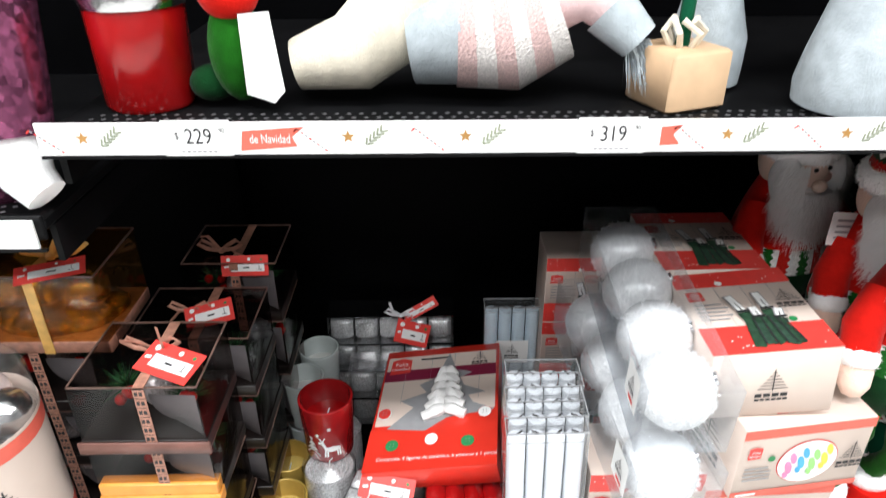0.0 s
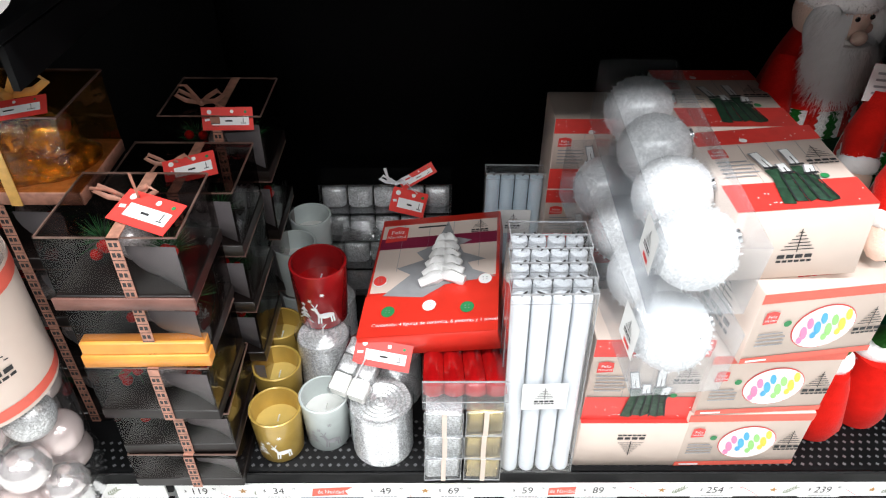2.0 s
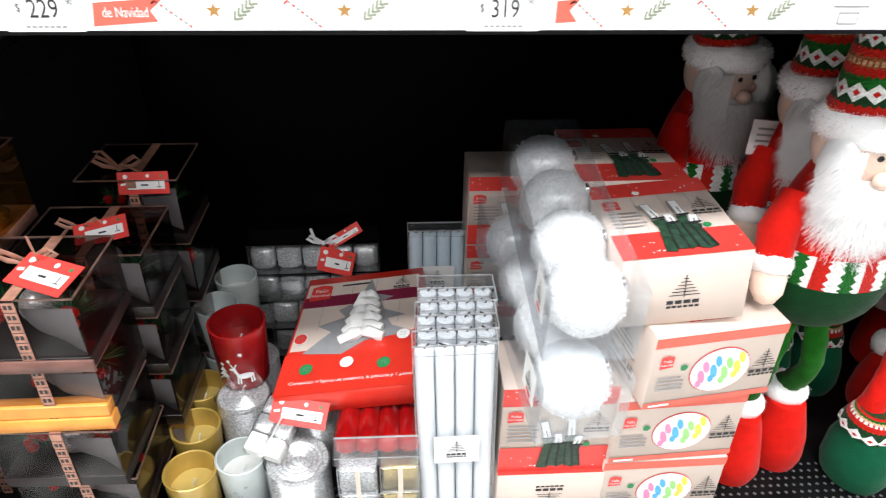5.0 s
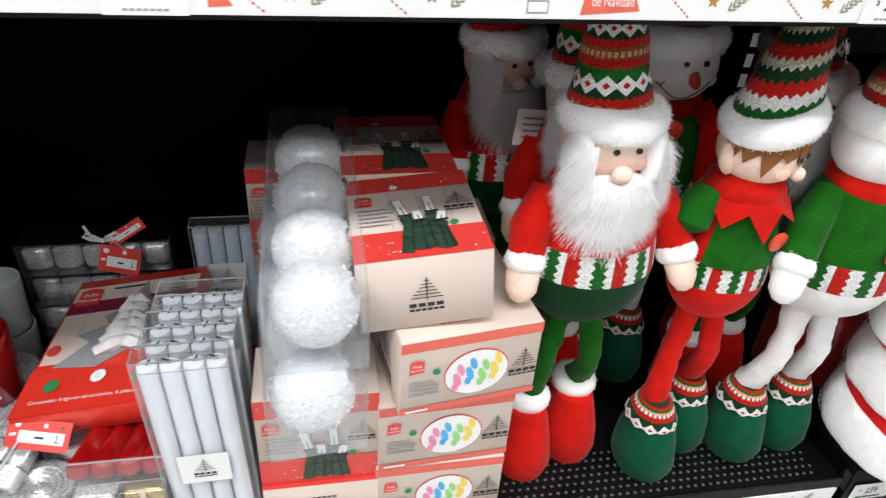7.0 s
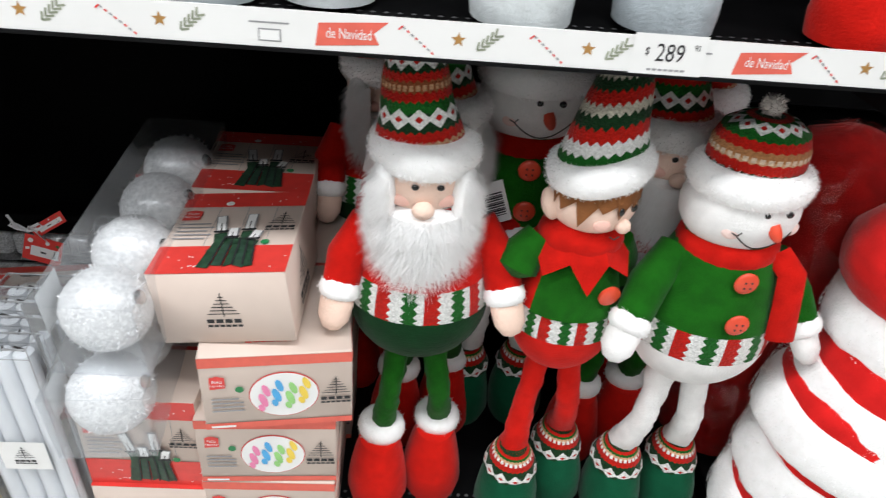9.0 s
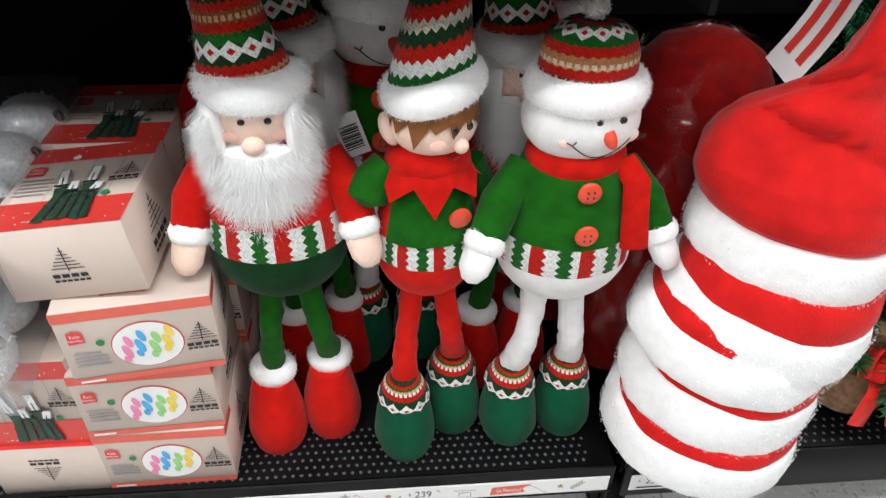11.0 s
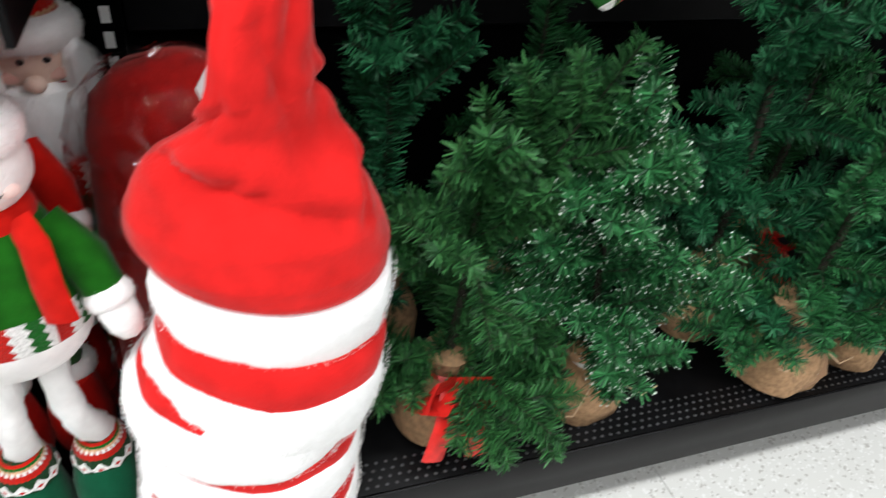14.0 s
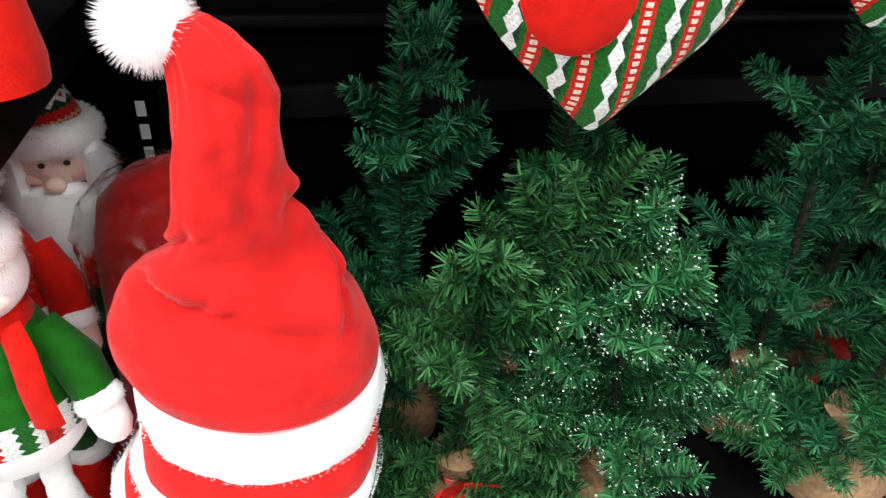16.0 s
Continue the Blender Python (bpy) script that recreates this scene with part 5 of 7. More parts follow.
GB = "clear gift box of ornaments on dark tray with ribbon"
zz = PLATE + 0.001
for i, (hh, tr) in enumerate(((0.058, "tray"), (0.064, "tray"), (0.078, "tray"), (0.08, "satin"), (0.08, "rim"))):
    dx = (0, 0.001, -0.004, -0.001, 0.0)[i]
    g = gift_box(pose(-0.036 + dx, -0.012 + 0.003 * (i % 2), zz, 0, 0, (0, 1, -1, 1, 0)[i]), GB, tr, h=hh, w=0.124, seed=i + 2)
    zz += hh + 0.002
bow(g, (0.066, 0.055, 0.085), 0.03, "brown_ribbon", seed=3)
rect_tag(g, "gift_tag", (0.092, 0.028, 0.09), (0.9, -0.42, 0.0), (0.4, 0.82, 0.3), 0.066, 0.036)
zz = PLATE + 0.001
for i in range(4):
    g = gift_box(pose(-0.035, 0.112, zz), GB, "tray", h=0.082, seed=i + 12)
    zz += 0.084
bow(g, (0.06, 0.05, 0.087), 0.026, "brown_ribbon", seed=7)
rect_tag(g, "gift_tag", (0.085, 0.04, 0.09), (0.9, 0.3, 0.1), (-0.3, 0.8, 0.5), 0.055, 0.03)
zz = PLATE + 0.001
for i in range(4):
    g = gift_box(pose(-0.01, 0.24, zz), GB, "tray", h=0.088, seed=i + 22, w=0.12)
    zz += 0.09
bow(g, (0.045, 0.03, 0.092), 0.03, "brown_ribbon", seed=8)
rect_tag(g, "gift_tag", (0.082, 0.0, 0.086), (1, 0, 0.02), (0, 0.3, 1), 0.06, 0.027)
zz = PLATE + 0.001
for i in range(4):
    g = gift_box(pose(-0.2, 0.085, zz), GB, "tray", h=0.083, seed=i + 32)
    zz += 0.085
gold = gift_box(pose(-0.185, 0.082, zz), "gold film gift box of glittering ornaments with gold bow", "brown_ribbon", "amber", 0.095, 0.15, 0.11, 41, "gold_ribbon", True)
bow(gold, (0.09, 0.04, 0.1), 0.045, "gold_ribbon", seed=11)
rect_tag(gold, "gift_tag", (0.11, 0.0, 0.104), (0.95, 0.2, 0.1), (-0.2, 0.7, 0.5), 0.07, 0.02)

# ---- ornament canister ----
can = thing("ornament_canister", pose(-0.147, -0.016, PLATE + 0.001), "clear canister of pearl and silver baubles with cream label band", "canister")
rng = random.Random(8)
R = 0.07
for lay in range(6):
    for j in range(5):
        a = 2 * math.pi * (j + 0.5 * (lay % 2)) / 5
        s = Shape()
        s.ball((0.042 * math.sin(a), -0.042 * math.cos(a), 0.03 + lay * 0.06), 0.0265, ("pearl", "mirror_ball", "pearl", "silver_glitter")[(lay + j) % 4] if lay < 3 else ("silver", "pearl", "silver_glitter")[(lay + j) % 3], 18, 12)
        part("bauble", s, can)
s = Shape()
s.lathe([(R, 0), (R, 0.37), (R * 0.97, 0.378), (R * 0.9, 0.38), (0.001, 0.38)], "clear", (0, 0, 0), 40)
part("tube", s, can, "clear plastic tube", shadow=False)
s = Shape()
s.lathe([(R + 0.001, 0.185), (R + 0.001, 0.336)], "card", (0, 0, 0), 40, caps=False)
band_ = part("label_band", s, can, "cream paper label")
for a, b in ((0.19, 0.203), (0.315, 0.332)):
    s = Shape()
    s.lathe([(R + 0.0016, a), (R + 0.0016, b)], "ribbon_ink", (0, 0, 0), 40, caps=False)
    part("label_border", s, band_, "red printed border")
pr = Print((0, 0, 0), (1, 0, 0), (0, 0, 1))
pr.mark(0.06, 0.262, 0.045, "ink", 0)
wrap_ = lambda v: [((R + 0.002) * math.sin(x / R), -(R + 0.002) * math.cos(x / R), z) for x, y, z in v]
pr.s.v = wrap_(pr.s.v)
pr.put("label_print", band_)
for px, pz, rr in ((0.02, 0.225, 0.008), (-0.01, 0.28, 0.006)):
    pr = Print((0, 0, 0), (1, 0, 0), (0, 0, 1))
    pr.oval(px, pz, rr, rr, "ribbon_ink", 0)
    pr.s.v = wrap_(pr.s.v)
    pr.put("label_dot", band_, "red printed dot")
s = Shape()
s.lathe([(R + 0.002, 0.0), (R + 0.002, 0.03)], "silver", (0, 0, 0), 40, caps=False)
part("foot_ring", s, can)


# ---- plush dolls: each one mesh ----
def fuzz_ring(s, c, R, r, mat, count, length, seed, squash=1.0, tilt=None):
    """Fur on a padded ring round the upright axis."""
    c = Vector(c)

    def pick(g):
        a, b = g.uniform(0, 2 * math.pi), g.uniform(0, 2 * math.pi)
        n = Vector((math.sin(a) * math.cos(b), -math.cos(a) * math.cos(b) * squash, math.sin(b)))
        p = Vector((math.sin(a) * (R + r * math.cos(b)), -math.cos(a) * (R + r * math.cos(b)) * squash, r * 1.3 * math.sin(b)))
        if tilt:
            n, p = tilt @ n, tilt @ p
        return c + p, n + Vector((g.uniform(-0.6, 0.6), g.uniform(-0.6, 0.6), g.uniform(-0.8, 0.4)))
    s.strands(count * 2, mat, pick, length * 0.5, 0.0005, seed)


def pad_ring(s, c, R, r, mat, squash=1.0, seg=28, fur=0, tilt=None, seed=1, length=0.008):
    prof = [(R + r * math.cos(a), r * 1.3 * math.sin(a)) for a in [math.pi * (-0.5 + k / 6) for k in range(7)]]
    s.lathe([(R * 0.5, -r * 1.2)] + prof + [(R * 0.5, r * 1.2)], mat, c, seg, (1, squash), tilt, 0.0015)
    if fur:
        fuzz_ring(s, c, R, r, mat, fur, length, seed, squash, tilt)


def rot(ax, deg):
    return Matrix.Rotation(radians(deg), 3, ax)


def body_profile(rx, z0, z1, cut1, cut2, mats):
    """A pear-shaped body in three cloths, cut at two heights."""
    n, zc = 16, z0 + 0.4 * (z1 - z0)
    out = []
    for j in range(n + 1):
        z = z0 + (z1 - z0) * j / n
        if z < zc:
            r = rx * math.sqrt(max(0.006, 1 - ((zc - z) / (zc - z0)) ** 2.2))
        else:
            r = rx * (1 - 0.42 * ((z - zc) / (z1 - zc)) ** 1.7)
        out.append((r, z))
    zs = sorted(set([z for _, z in out] + [cut1, cut2]))
    prof = [(np.interp(z, [p[1] for p in out], [p[0] for p in out]), z) for z in zs]
    lower = [p for p in prof if p[1] <= cut1 + 1e-6]
    mid = [p for p in prof if cut1 - 1e-6 <= p[1] <= cut2 + 1e-6]
    top = [p for p in prof if p[1] >= cut2 - 1e-6]
    return ((lower, mats[0]), (mid, mats[1]), (top, mats[2]))


def limbs(s, pts, r, cloth, cuff, hand, seed, fur=True):
    s.tube(pts, [r * 0.95, r * 1.1, r, r * 0.9][: len(pts)], cloth, 12, wob=0.12)
    a, b = Vector(pts[-2]), Vector(pts[-1])
    d = (b - a).normalized()
    q = d.to_track_quat("Z", "Y").to_matrix()
    pad_ring(s, b, r * 0.72, r * 0.45, cuff, 1.0, 18, 250 if fur else 0, q, seed, 0.005)
    s.lathe([(r * 0.75, 0), (r * 0.98, r * 0.7), (r * 0.9, r * 1.6), (r * 0.5, r * 2.2), (0.001, r * 2.35)], hand, b, 14, (1, 0.75), q, 0.001)


def face_dot(s, p, r, mat, flat=0.6):
    s.ball(p, (r, r * flat, r), mat, 12, 8)


def santa_mesh(seed=1, hair=15000):
    s = Shape()
    for x, y in ((-0.037, 0.028), (0.033, 0.043)):
        s.lathe([(0.02, 0), (0.036, 0.002), (0.04, 0.02), (0.037, 0.05), (0.03, 0.08), (0.024, 0.1)], "bright_red", (x, y, 0), 22, (0.95, 1.12), None, 0.002)
        pad_ring(s, (x + 0.003, y + 0.012, 0.107), 0.018, 0.011, "fur", 1, 20, 350, None, seed, 0.006)
        s.tube([(x + 0.004, y + 0.014, 0.11), (x * 0.85 + 0.004, 0.025, 0.17), (x * 0.6 + 0.003, 0.03, 0.24), (x * 0.45, 0.032, 0.28)], [0.016, 0.0125, 0.014, 0.018], "green_velvet", 14, wob=0.22)
    for prof, mat in body_profile(0.074, 0.246, 0.44, 0.324, 0.36, ("dark_velvet", "knit_belt", "red_plush")):
        s.lathe(prof, mat, (0, 0.03, 0), 36, (1, 0.85), None, 0.0, False)
    s.ball((0, 0.036, 0.408), (0.045, 0.034, 0.026), "red_plush")
    s.ball((-0.005, 0.004, 0.4315), (0.036, 0.02, 0.0125), "fur", 18, 12, None, 0.003)
    limbs(s, [(-0.055, 0.03, 0.41), (-0.075, 0.015, 0.375), (-0.082, 0.0, 0.345)], 0.0185, "red_plush", "fur", "skin", seed + 1)
    limbs(s, [(0.055, 0.03, 0.41), (0.076, 0.01, 0.375), (0.083, -0.008, 0.345)], 0.0185, "red_plush", "fur", "skin", seed + 2)
    s.ball((-0.005, 0.03, 0.462), (0.043, 0.044, 0.044), "skin", 26, 16)
    s.ball((-0.006, -0.0165, 0.445), (0.0105, 0.0085, 0.0085), "skin", 16, 10)
    for x in (-0.014, 0.009):
        s.ball((x, -0.0125, 0.4665), (0.0036, 0.0025, 0.003), "bead", 12, 8)
    for x in (-0.024, 0.015):
        s.ball((x, -0.006, 0.45), (0.01, 0.004, 0.0065), "cheek", 12, 8)
    # beard and sideburns in one soft mass
    s.lathe([(0.008, 0.296), (0.02, 0.314), (0.031, 0.345), (0.039, 0.385), (0.042, 0.412), (0.037, 0.43), (0.026, 0.4345)], "fur", (-0.003, 0.006, 0.002), 30, (1, 0.9), None, 0.006)
    for k in (-1, 1):
        s.ball((k * 0.038 - 0.004, 0.006, 0.45), (0.0135, 0.024, 0.036), "fur", 16, 12, None, 0.003)

    def pick(g):
        a, t = g.uniform(-1.6, 1.6), g.random() ** 0.75
        z = 0.306 + 0.13 * t
        rr = 0.013 + 0.031 * min(1, t * 1.4)
        if g.random() < 0.3:
            a = g.choice((-1, 1)) * g.uniform(0.78, 1.6)
            z, rr = g.uniform(0.42, 0.478), 0.047
        elif g.random() < 0.2:
            a, z, rr = g.uniform(-0.9, 0.9), g.uniform(0.424, 0.439), 0.04
        p = Vector((rr * math.sin(a) - 0.004, 0.007 - rr * 0.88 * math.cos(a), z))
        return p, Vector((math.sin(a) * 0.62 + g.uniform(-0.4, 0.4), -0.3 * math.cos(a) + g.uniform(-0.2, 0.1), -1.0 + g.uniform(-0.2, 0.5))), Vector((math.sin(a) + g.uniform(-0.3, 0.3), -math.cos(a), 1.3))
    s.strands(hair, "pile", pick, 0.021, 0.0005, seed)
    pad_ring(s, (-0.004, 0.027, 0.4885), 0.0395, 0.013, "fur", 0.97, 30, 2000, rot("Y", 1), seed + 4, 0.008)
    rows = [(0.044, 0.489), (0.0415, 0.502), (0.037, 0.518), (0.0325, 0.537), (0.03, 0.555), (0.027, 0.572), (0.0225, 0.588), (0.012, 0.597)]
    s.lathe([(r, z - 0.5) for r, z in rows], "knit_hat", (-0.011, 0.028, 0.5), 32, (1, 0.9), rot("Y", -5), 0.003)
    return s.mesh("plush_doll")


def elf_mesh(seed=11):
    s = Shape()
    for x, y in ((-0.03, 0.016), (0.036, 0.05)):
        s.lathe([(0.02, 0), (0.036, 0.002), (0.041, 0.02), (0.038, 0.05), (0.031, 0.075), (0.024, 0.088)], "shoe_green", (x, y, 0), 22, (0.95, 1.12), None, 0.002)
        s.lathe([(0.0325, 0.08), (0.0305, 0.087), (0.0255, 0.1), (0.021, 0.11), (0.017, 0.112)], "knit_cuff", (x, y + 0.005, 0), 22, (1, 1.1), None, 0.0015)
        s.tube([(x + 0.002, y + 0.012, 0.105), (x * 0.8, 0.03, 0.17), (x * 0.55, 0.032, 0.24), (x * 0.55, 0.034, 0.275)], [0.017, 0.013, 0.013, 0.018], "bright_red", 14, wob=0.2)
    for prof, mat in body_profile(0.056, 0.242, 0.41, 0.303, 0.333, ("bright_red", "knit_belt", "bright_red")):
        s.lathe(prof, mat, (0, 0.03, 0), 36, (1, 0.85), None, 0.0, False)
    # green bib over the red body
    for off_ in (0.0025, 0.0008):
        rows = [[Vector(((r + off_) * math.sin(q), 0.03 - 0.85 * (r + off_) * math.cos(q), z)) for q in [-0.95 + 2.0 * k / 16 for k in range(17)]] for r, z in prof]
        s.grid(rows, "green_velvet", False, False)
    # zigzag collar
    for k in range(8):
        a = 2 * math.pi * k / 8
        w = math.pi / 8
        top = [Vector((0.03 * math.sin(b), 0.03 - 0.028 * math.cos(b), 0.425)) for b in (a - w, a + w)]
        mid = [Vector((0.05 * math.sin(b), 0.03 - 0.046 * math.cos(b), 0.399)) for b in (a + w, a - w)]
        tip = Vector((0.06 * math.sin(a), 0.03 - 0.0535 * math.cos(a), 0.37 if k == 0 else 0.383))
        s.poly([top[0], mid[1], mid[0], top[1]], "red_plush")
        s.poly([mid[1], tip, mid[0]], "red_plush")
        back_ = Vector((-math.sin(a), math.cos(a), 0)) * 0.002
        s.poly([mid[0] + back_, tip + back_, mid[1] + back_], "red_plush")
    s.ball((0, 0.03, 0.41), (0.043, 0.039, 0.024), "red_plush")
    s.lathe([(0.0115, 0), (0.0115, 0.003), (0.009, 0.0045), (0.001, 0.0045)], "orange", (0.026, -0.012, 0.364), 18, turn=rot("Z", 12) @ rot("X", 98))
    s.tube([(-0.04, 0.03, 0.405), (-0.054, 0.024, 0.39), (-0.062, 0.018, 0.375), (-0.064, 0.016, 0.368)], [0.016, 0.021, 0.021, 0.01], "green_velvet", 14, wob=0.12)
    s.tube([(0.04, 0.034, 0.4), (0.052, 0.04, 0.375), (0.056, 0.044, 0.345)], [0.016, 0.018, 0.014], "green_velvet", 12, wob=0.12)
    s.ball((0.004, 0.03, 0.452), (0.0435, 0.041, 0.036), "skin", 28, 16)
    s.ball((-0.038, 0.022, 0.446), (0.009, 0.008, 0.018), "skin", 12, 8, rot("Y", -18))
    face_dot(s, (0.026, -0.005, 0.4385), 0.0075, "skin", 0.9)
    for x, y in ((0.019, -0.0095), (0.034, 0.0)):
        s.ball((x, y, 0.456), (0.0034, 0.0025, 0.0045), "bead", 12, 8)
    s.ball((0.004, -0.0095, 0.441), (0.0085, 0.003, 0.0065), "cheek", 14, 8)
    s.tube([(0.013, -0.0105, 0.43), (0.018, -0.0105, 0.427), (0.024, -0.008, 0.429)], 0.0006, "thread", 5)
    # fringe of brown cloth in pointed locks
    for a, w, z1 in ((-1.25, 0.24, 0.438), (-0.85, 0.3, 0.449), (-0.4, 0.32, 0.438), (0.05, 0.34, 0.455), (0.42, 0.26, 0.448), (0.78, 0.24, 0.458), (1.15, 0.26, 0.452)):
        up_ = [(0.004 + 0.0425 * math.sin(q), 0.03 - 0.0415 * math.cos(q), 0.482) for q in (a - w, a + w)]
        mid = [(0.004 + 0.0448 * math.sin(q), 0.03 - 0.0432 * math.cos(q), 0.464) for q in (a - w * 0.8, a + w * 0.8)]
        tip = (0.004 + 0.0452 * math.sin(a - 0.12), 0.03 - 0.0436 * math.cos(a - 0.12), z1)
        s.poly([up_[0], mid[0], mid[1], up_[1]], "hair")
        s.poly([mid[0], tip, mid[1]], "hair")
    pad_ring(s, (0.004, 0.028, 0.486), 0.0385, 0.0125, "fur", 0.92, 30, 1800, rot("Y", -16), seed + 4, 0.006)
    n0 = len(s.v)
    s.lathe([(0.04, -0.006), (0.037, 0.01), (0.033, 0.028), (0.0295, 0.048), (0.026, 0.068), (0.021, 0.086), (0.01, 0.096)], "knit_wide", (0.002, 0.028, 0.496), 32, (1, 0.9), rot("Y", -15), 0.002)
    s.v[n0:] = [(x + (z - 0.496) * 0.36, y, z) for x, y, z in s.v[n0:]]
    return s.mesh("plush_doll")


def snowman_mesh(seed=21):
    s = Shape()
    for x, y in ((-0.037, 0.036), (0.037, 0.044)):
        s.lathe([(0.02, 0), (0.035, 0.002), (0.04, 0.02), (0.037, 0.05), (0.031, 0.075), (0.024, 0.088)], "shoe_green", (x, y, 0), 22, (0.95, 1.12), None, 0.002)
        s.lathe([(0.0325, 0.08), (0.0305, 0.087), (0.0255, 0.1), (0.021, 0.11), (0.017, 0.112)], "knit_cuff", (x, y + 0.005, 0), 22, (1, 1.1), None, 0.0015)
        s.tube([(x + 0.002, y + 0.01, 0.105), (x * 0.75, 0.026, 0.17), (x * 0.6, 0.03, 0.22), (x * 0.55, 0.034, 0.27)], [0.018, 0.0145, 0.0145, 0.02], "white_plush", 14, wob=0.2)
    for prof, mat in body_profile(0.074, 0.242, 0.43, 0.304, 0.338, ("white_plush", "knit_belt", "green_velvet")):
        s.lathe(prof, mat, (0, 0.03, 0), 36, (1, 0.85), None, 0.0, False)
    s.ball((0, 0.03, 0.4), (0.05, 0.044, 0.026), "green_velvet")
    for z, y in ((0.4, -0.0235), (0.358, -0.0335)):
        s.ball((0.002, y, z), (0.0118, 0.004, 0.0118), "orange", 18, 8)
        for dx in (-0.003, 0.003):
            for dz in (-0.003, 0.003):
                s.ball((0.002 + dx, y - 0.004, z + dz), 0.0011, "ink", 6, 4)
    limbs(s, [(-0.048, 0.03, 0.405), (-0.074, 0.012, 0.372), (-0.092, -0.008, 0.338)], 0.0185, "green_velvet", "fur", "white_plush", seed + 1)
    limbs(s, [(0.05, 0.03, 0.4), (0.076, 0.016, 0.367), (0.09, 0.0, 0.335)], 0.0185, "green_velvet", "fur", "white_plush", seed + 2)
    pad_ring(s, (0.0, 0.03, 0.413), 0.038, 0.0125, "red_plush", 0.9, 26)
    s.tube([(0.04, 0.004, 0.418), (0.05, -0.014, 0.405), (0.052, -0.022, 0.37), (0.056, -0.025, 0.335)], [0.012, 0.013, 0.013, 0.014], "red_plush", 10, flat=0.4)
    s.ball((0, 0.03, 0.456), (0.057, 0.048, 0.045), "white_plush", 28, 18)
    for x in (0.003, 0.026):
        s.ball((x, -0.0145 + (x - 0.003) * 0.16, 0.468), (0.004, 0.0025, 0.0034), "bead", 12, 8)
    s.lathe([(0.0064, 0), (0.0062, 0.006), (0.0052, 0.011), (0.003, 0.015), (0.001, 0.016)], "orange", (0.013, -0.0125, 0.457), 14, turn=rot("Z", 28) @ rot("X", 138))
    for x in (-0.023, 0.042):
        s.ball((x, 0.03 - 0.0465 * math.sqrt(1 - (x / 0.057) ** 2) + 0.001, 0.447), (0.0085, 0.002, 0.006), "blush", 12, 8, rot("Z", x * 700))
    mouth = [(x, 0.03 - 0.0485 * math.sqrt(max(0.02, 1 - (x / 0.057) ** 2 - ((z - 0.456) / 0.045) ** 2)), z) for x, z in [(-0.02 + 0.058 * t, 0.447 - 0.017 * math.sin(math.pi * t)) for t in [k / 12 for k in range(13)]]]
    s.tube(mouth, 0.0006, "thread", 5)
    s.tube([(-0.024, -0.0142, 0.449), (-0.019, -0.016, 0.447), (-0.016, -0.0168, 0.451)], 0.0007, "thread", 5)
    pad_ring(s, (0, 0.029, 0.487), 0.046, 0.0125, "fur", 0.9, 32, 2000, None, seed + 4, 0.007)
    s.lathe([(0.0445, 0.491), (0.0455, 0.504), (0.0445, 0.52), (0.039, 0.535), (0.026, 0.544), (0.008, 0.547)], "knit_cap", (0, 0.03, 0), 36, (1, 0.88), None, 0.001)
    s.ball((0, 0.03, 0.554), 0.0095, "cream_fur", 14, 10)

    def pick(g):
        d = Vector((g.gauss(0, 1), g.gauss(0, 1), g.gauss(0, 1))).normalized()
        return Vector((0, 0.03, 0.554)) + d * 0.008, d
    s.strands(400, "cream_fur", pick, 0.005, 0.0008, seed)
    return s.mesh("plush_doll")


SANTA, ELF, SNOW = santa_mesh(), elf_mesh(), snowman_mesh()


def doll(me, x, y, turn, label, size=1.0):
    ob = part("plush_doll", me)
    ob.matrix_basis = pose(x, y, PLATE + 0.001, 0, 0, turn) @ Matrix.Scale(size, 4)
    return tagged(ob, label, "doll", "plush dolls on the shelf")


S1 = "standing plush doll with long white beard and knitted hat"
doll(SANTA, 0.845, 0.062, 4, S1)
doll(ELF, 1.0, 0.052, 4, "standing plush elf doll in green with striped hat")
doll(SNOW, 1.143, 0.045, 2, "standing plush snowman doll in green coat and red scarf")
doll(SANTA, 0.803, 0.293, 22, "bearded plush doll in red with white tag, back row")
doll(SANTA, 0.865, 0.172, 8, "bearded plush doll with knitted hat, second row")
doll(SANTA, 1.11, 0.155, 4, "bearded plush doll with knitted hat behind the elf")
doll(SNOW, 0.955, 0.2, -4, "larger standing plush snowman doll in the back row", 1.07)
doll(SANTA, 1.18, 0.265, 12, "bearded plush doll with knitted hat, back row")

# white card hang-tag with bar code on a back doll
tg = thing("hang_tag", pose(0.92, 0.16, PLATE + 0.395, 80, -18, 6) @ Matrix.Scale(0.8, 4), "white card hang tag with black bar code", "tag")
pr = Print((0, 0, 0), (1, 0, 0), (0, 1, 0))
pr.rect(-0.018, -0.03, 0.018, 0.03, "white_ink", 0)
pr.put("card", tg)
pr = Print((0, 0, 0), (1, 0, 0), (0, 1, 0))
for i in range(11):
    pr.rect(-0.013, -0.02 + i * 0.0032, 0.013, -0.0185 + i * 0.0032 + 0.0006 * (i % 3), "ink", 1)
pr.put("bar_code", tg, "black printed bar code")["kind"] = "stuff"
tg = thing("hang_tag", pose(0.805, 0.2, PLATE + 0.424, 80, 12, 20), "white card hang tag with black bar code", "tag")
pr2 = Print((0, 0, 0), (1, 0, 0), (0, 1, 0))
pr2.rect(-0.03, -0.02, 0.03, 0.02, "white_ink", 0)
pr2.put("card", tg)
pr2 = Print((0, 0, 0), (1, 0, 0), (0, 1, 0))
for i in range(4):
    pr2.rect(-0.02, -0.012 + i * 0.007, 0.012, -0.0095 + i * 0.007, "grey_ink", 1)
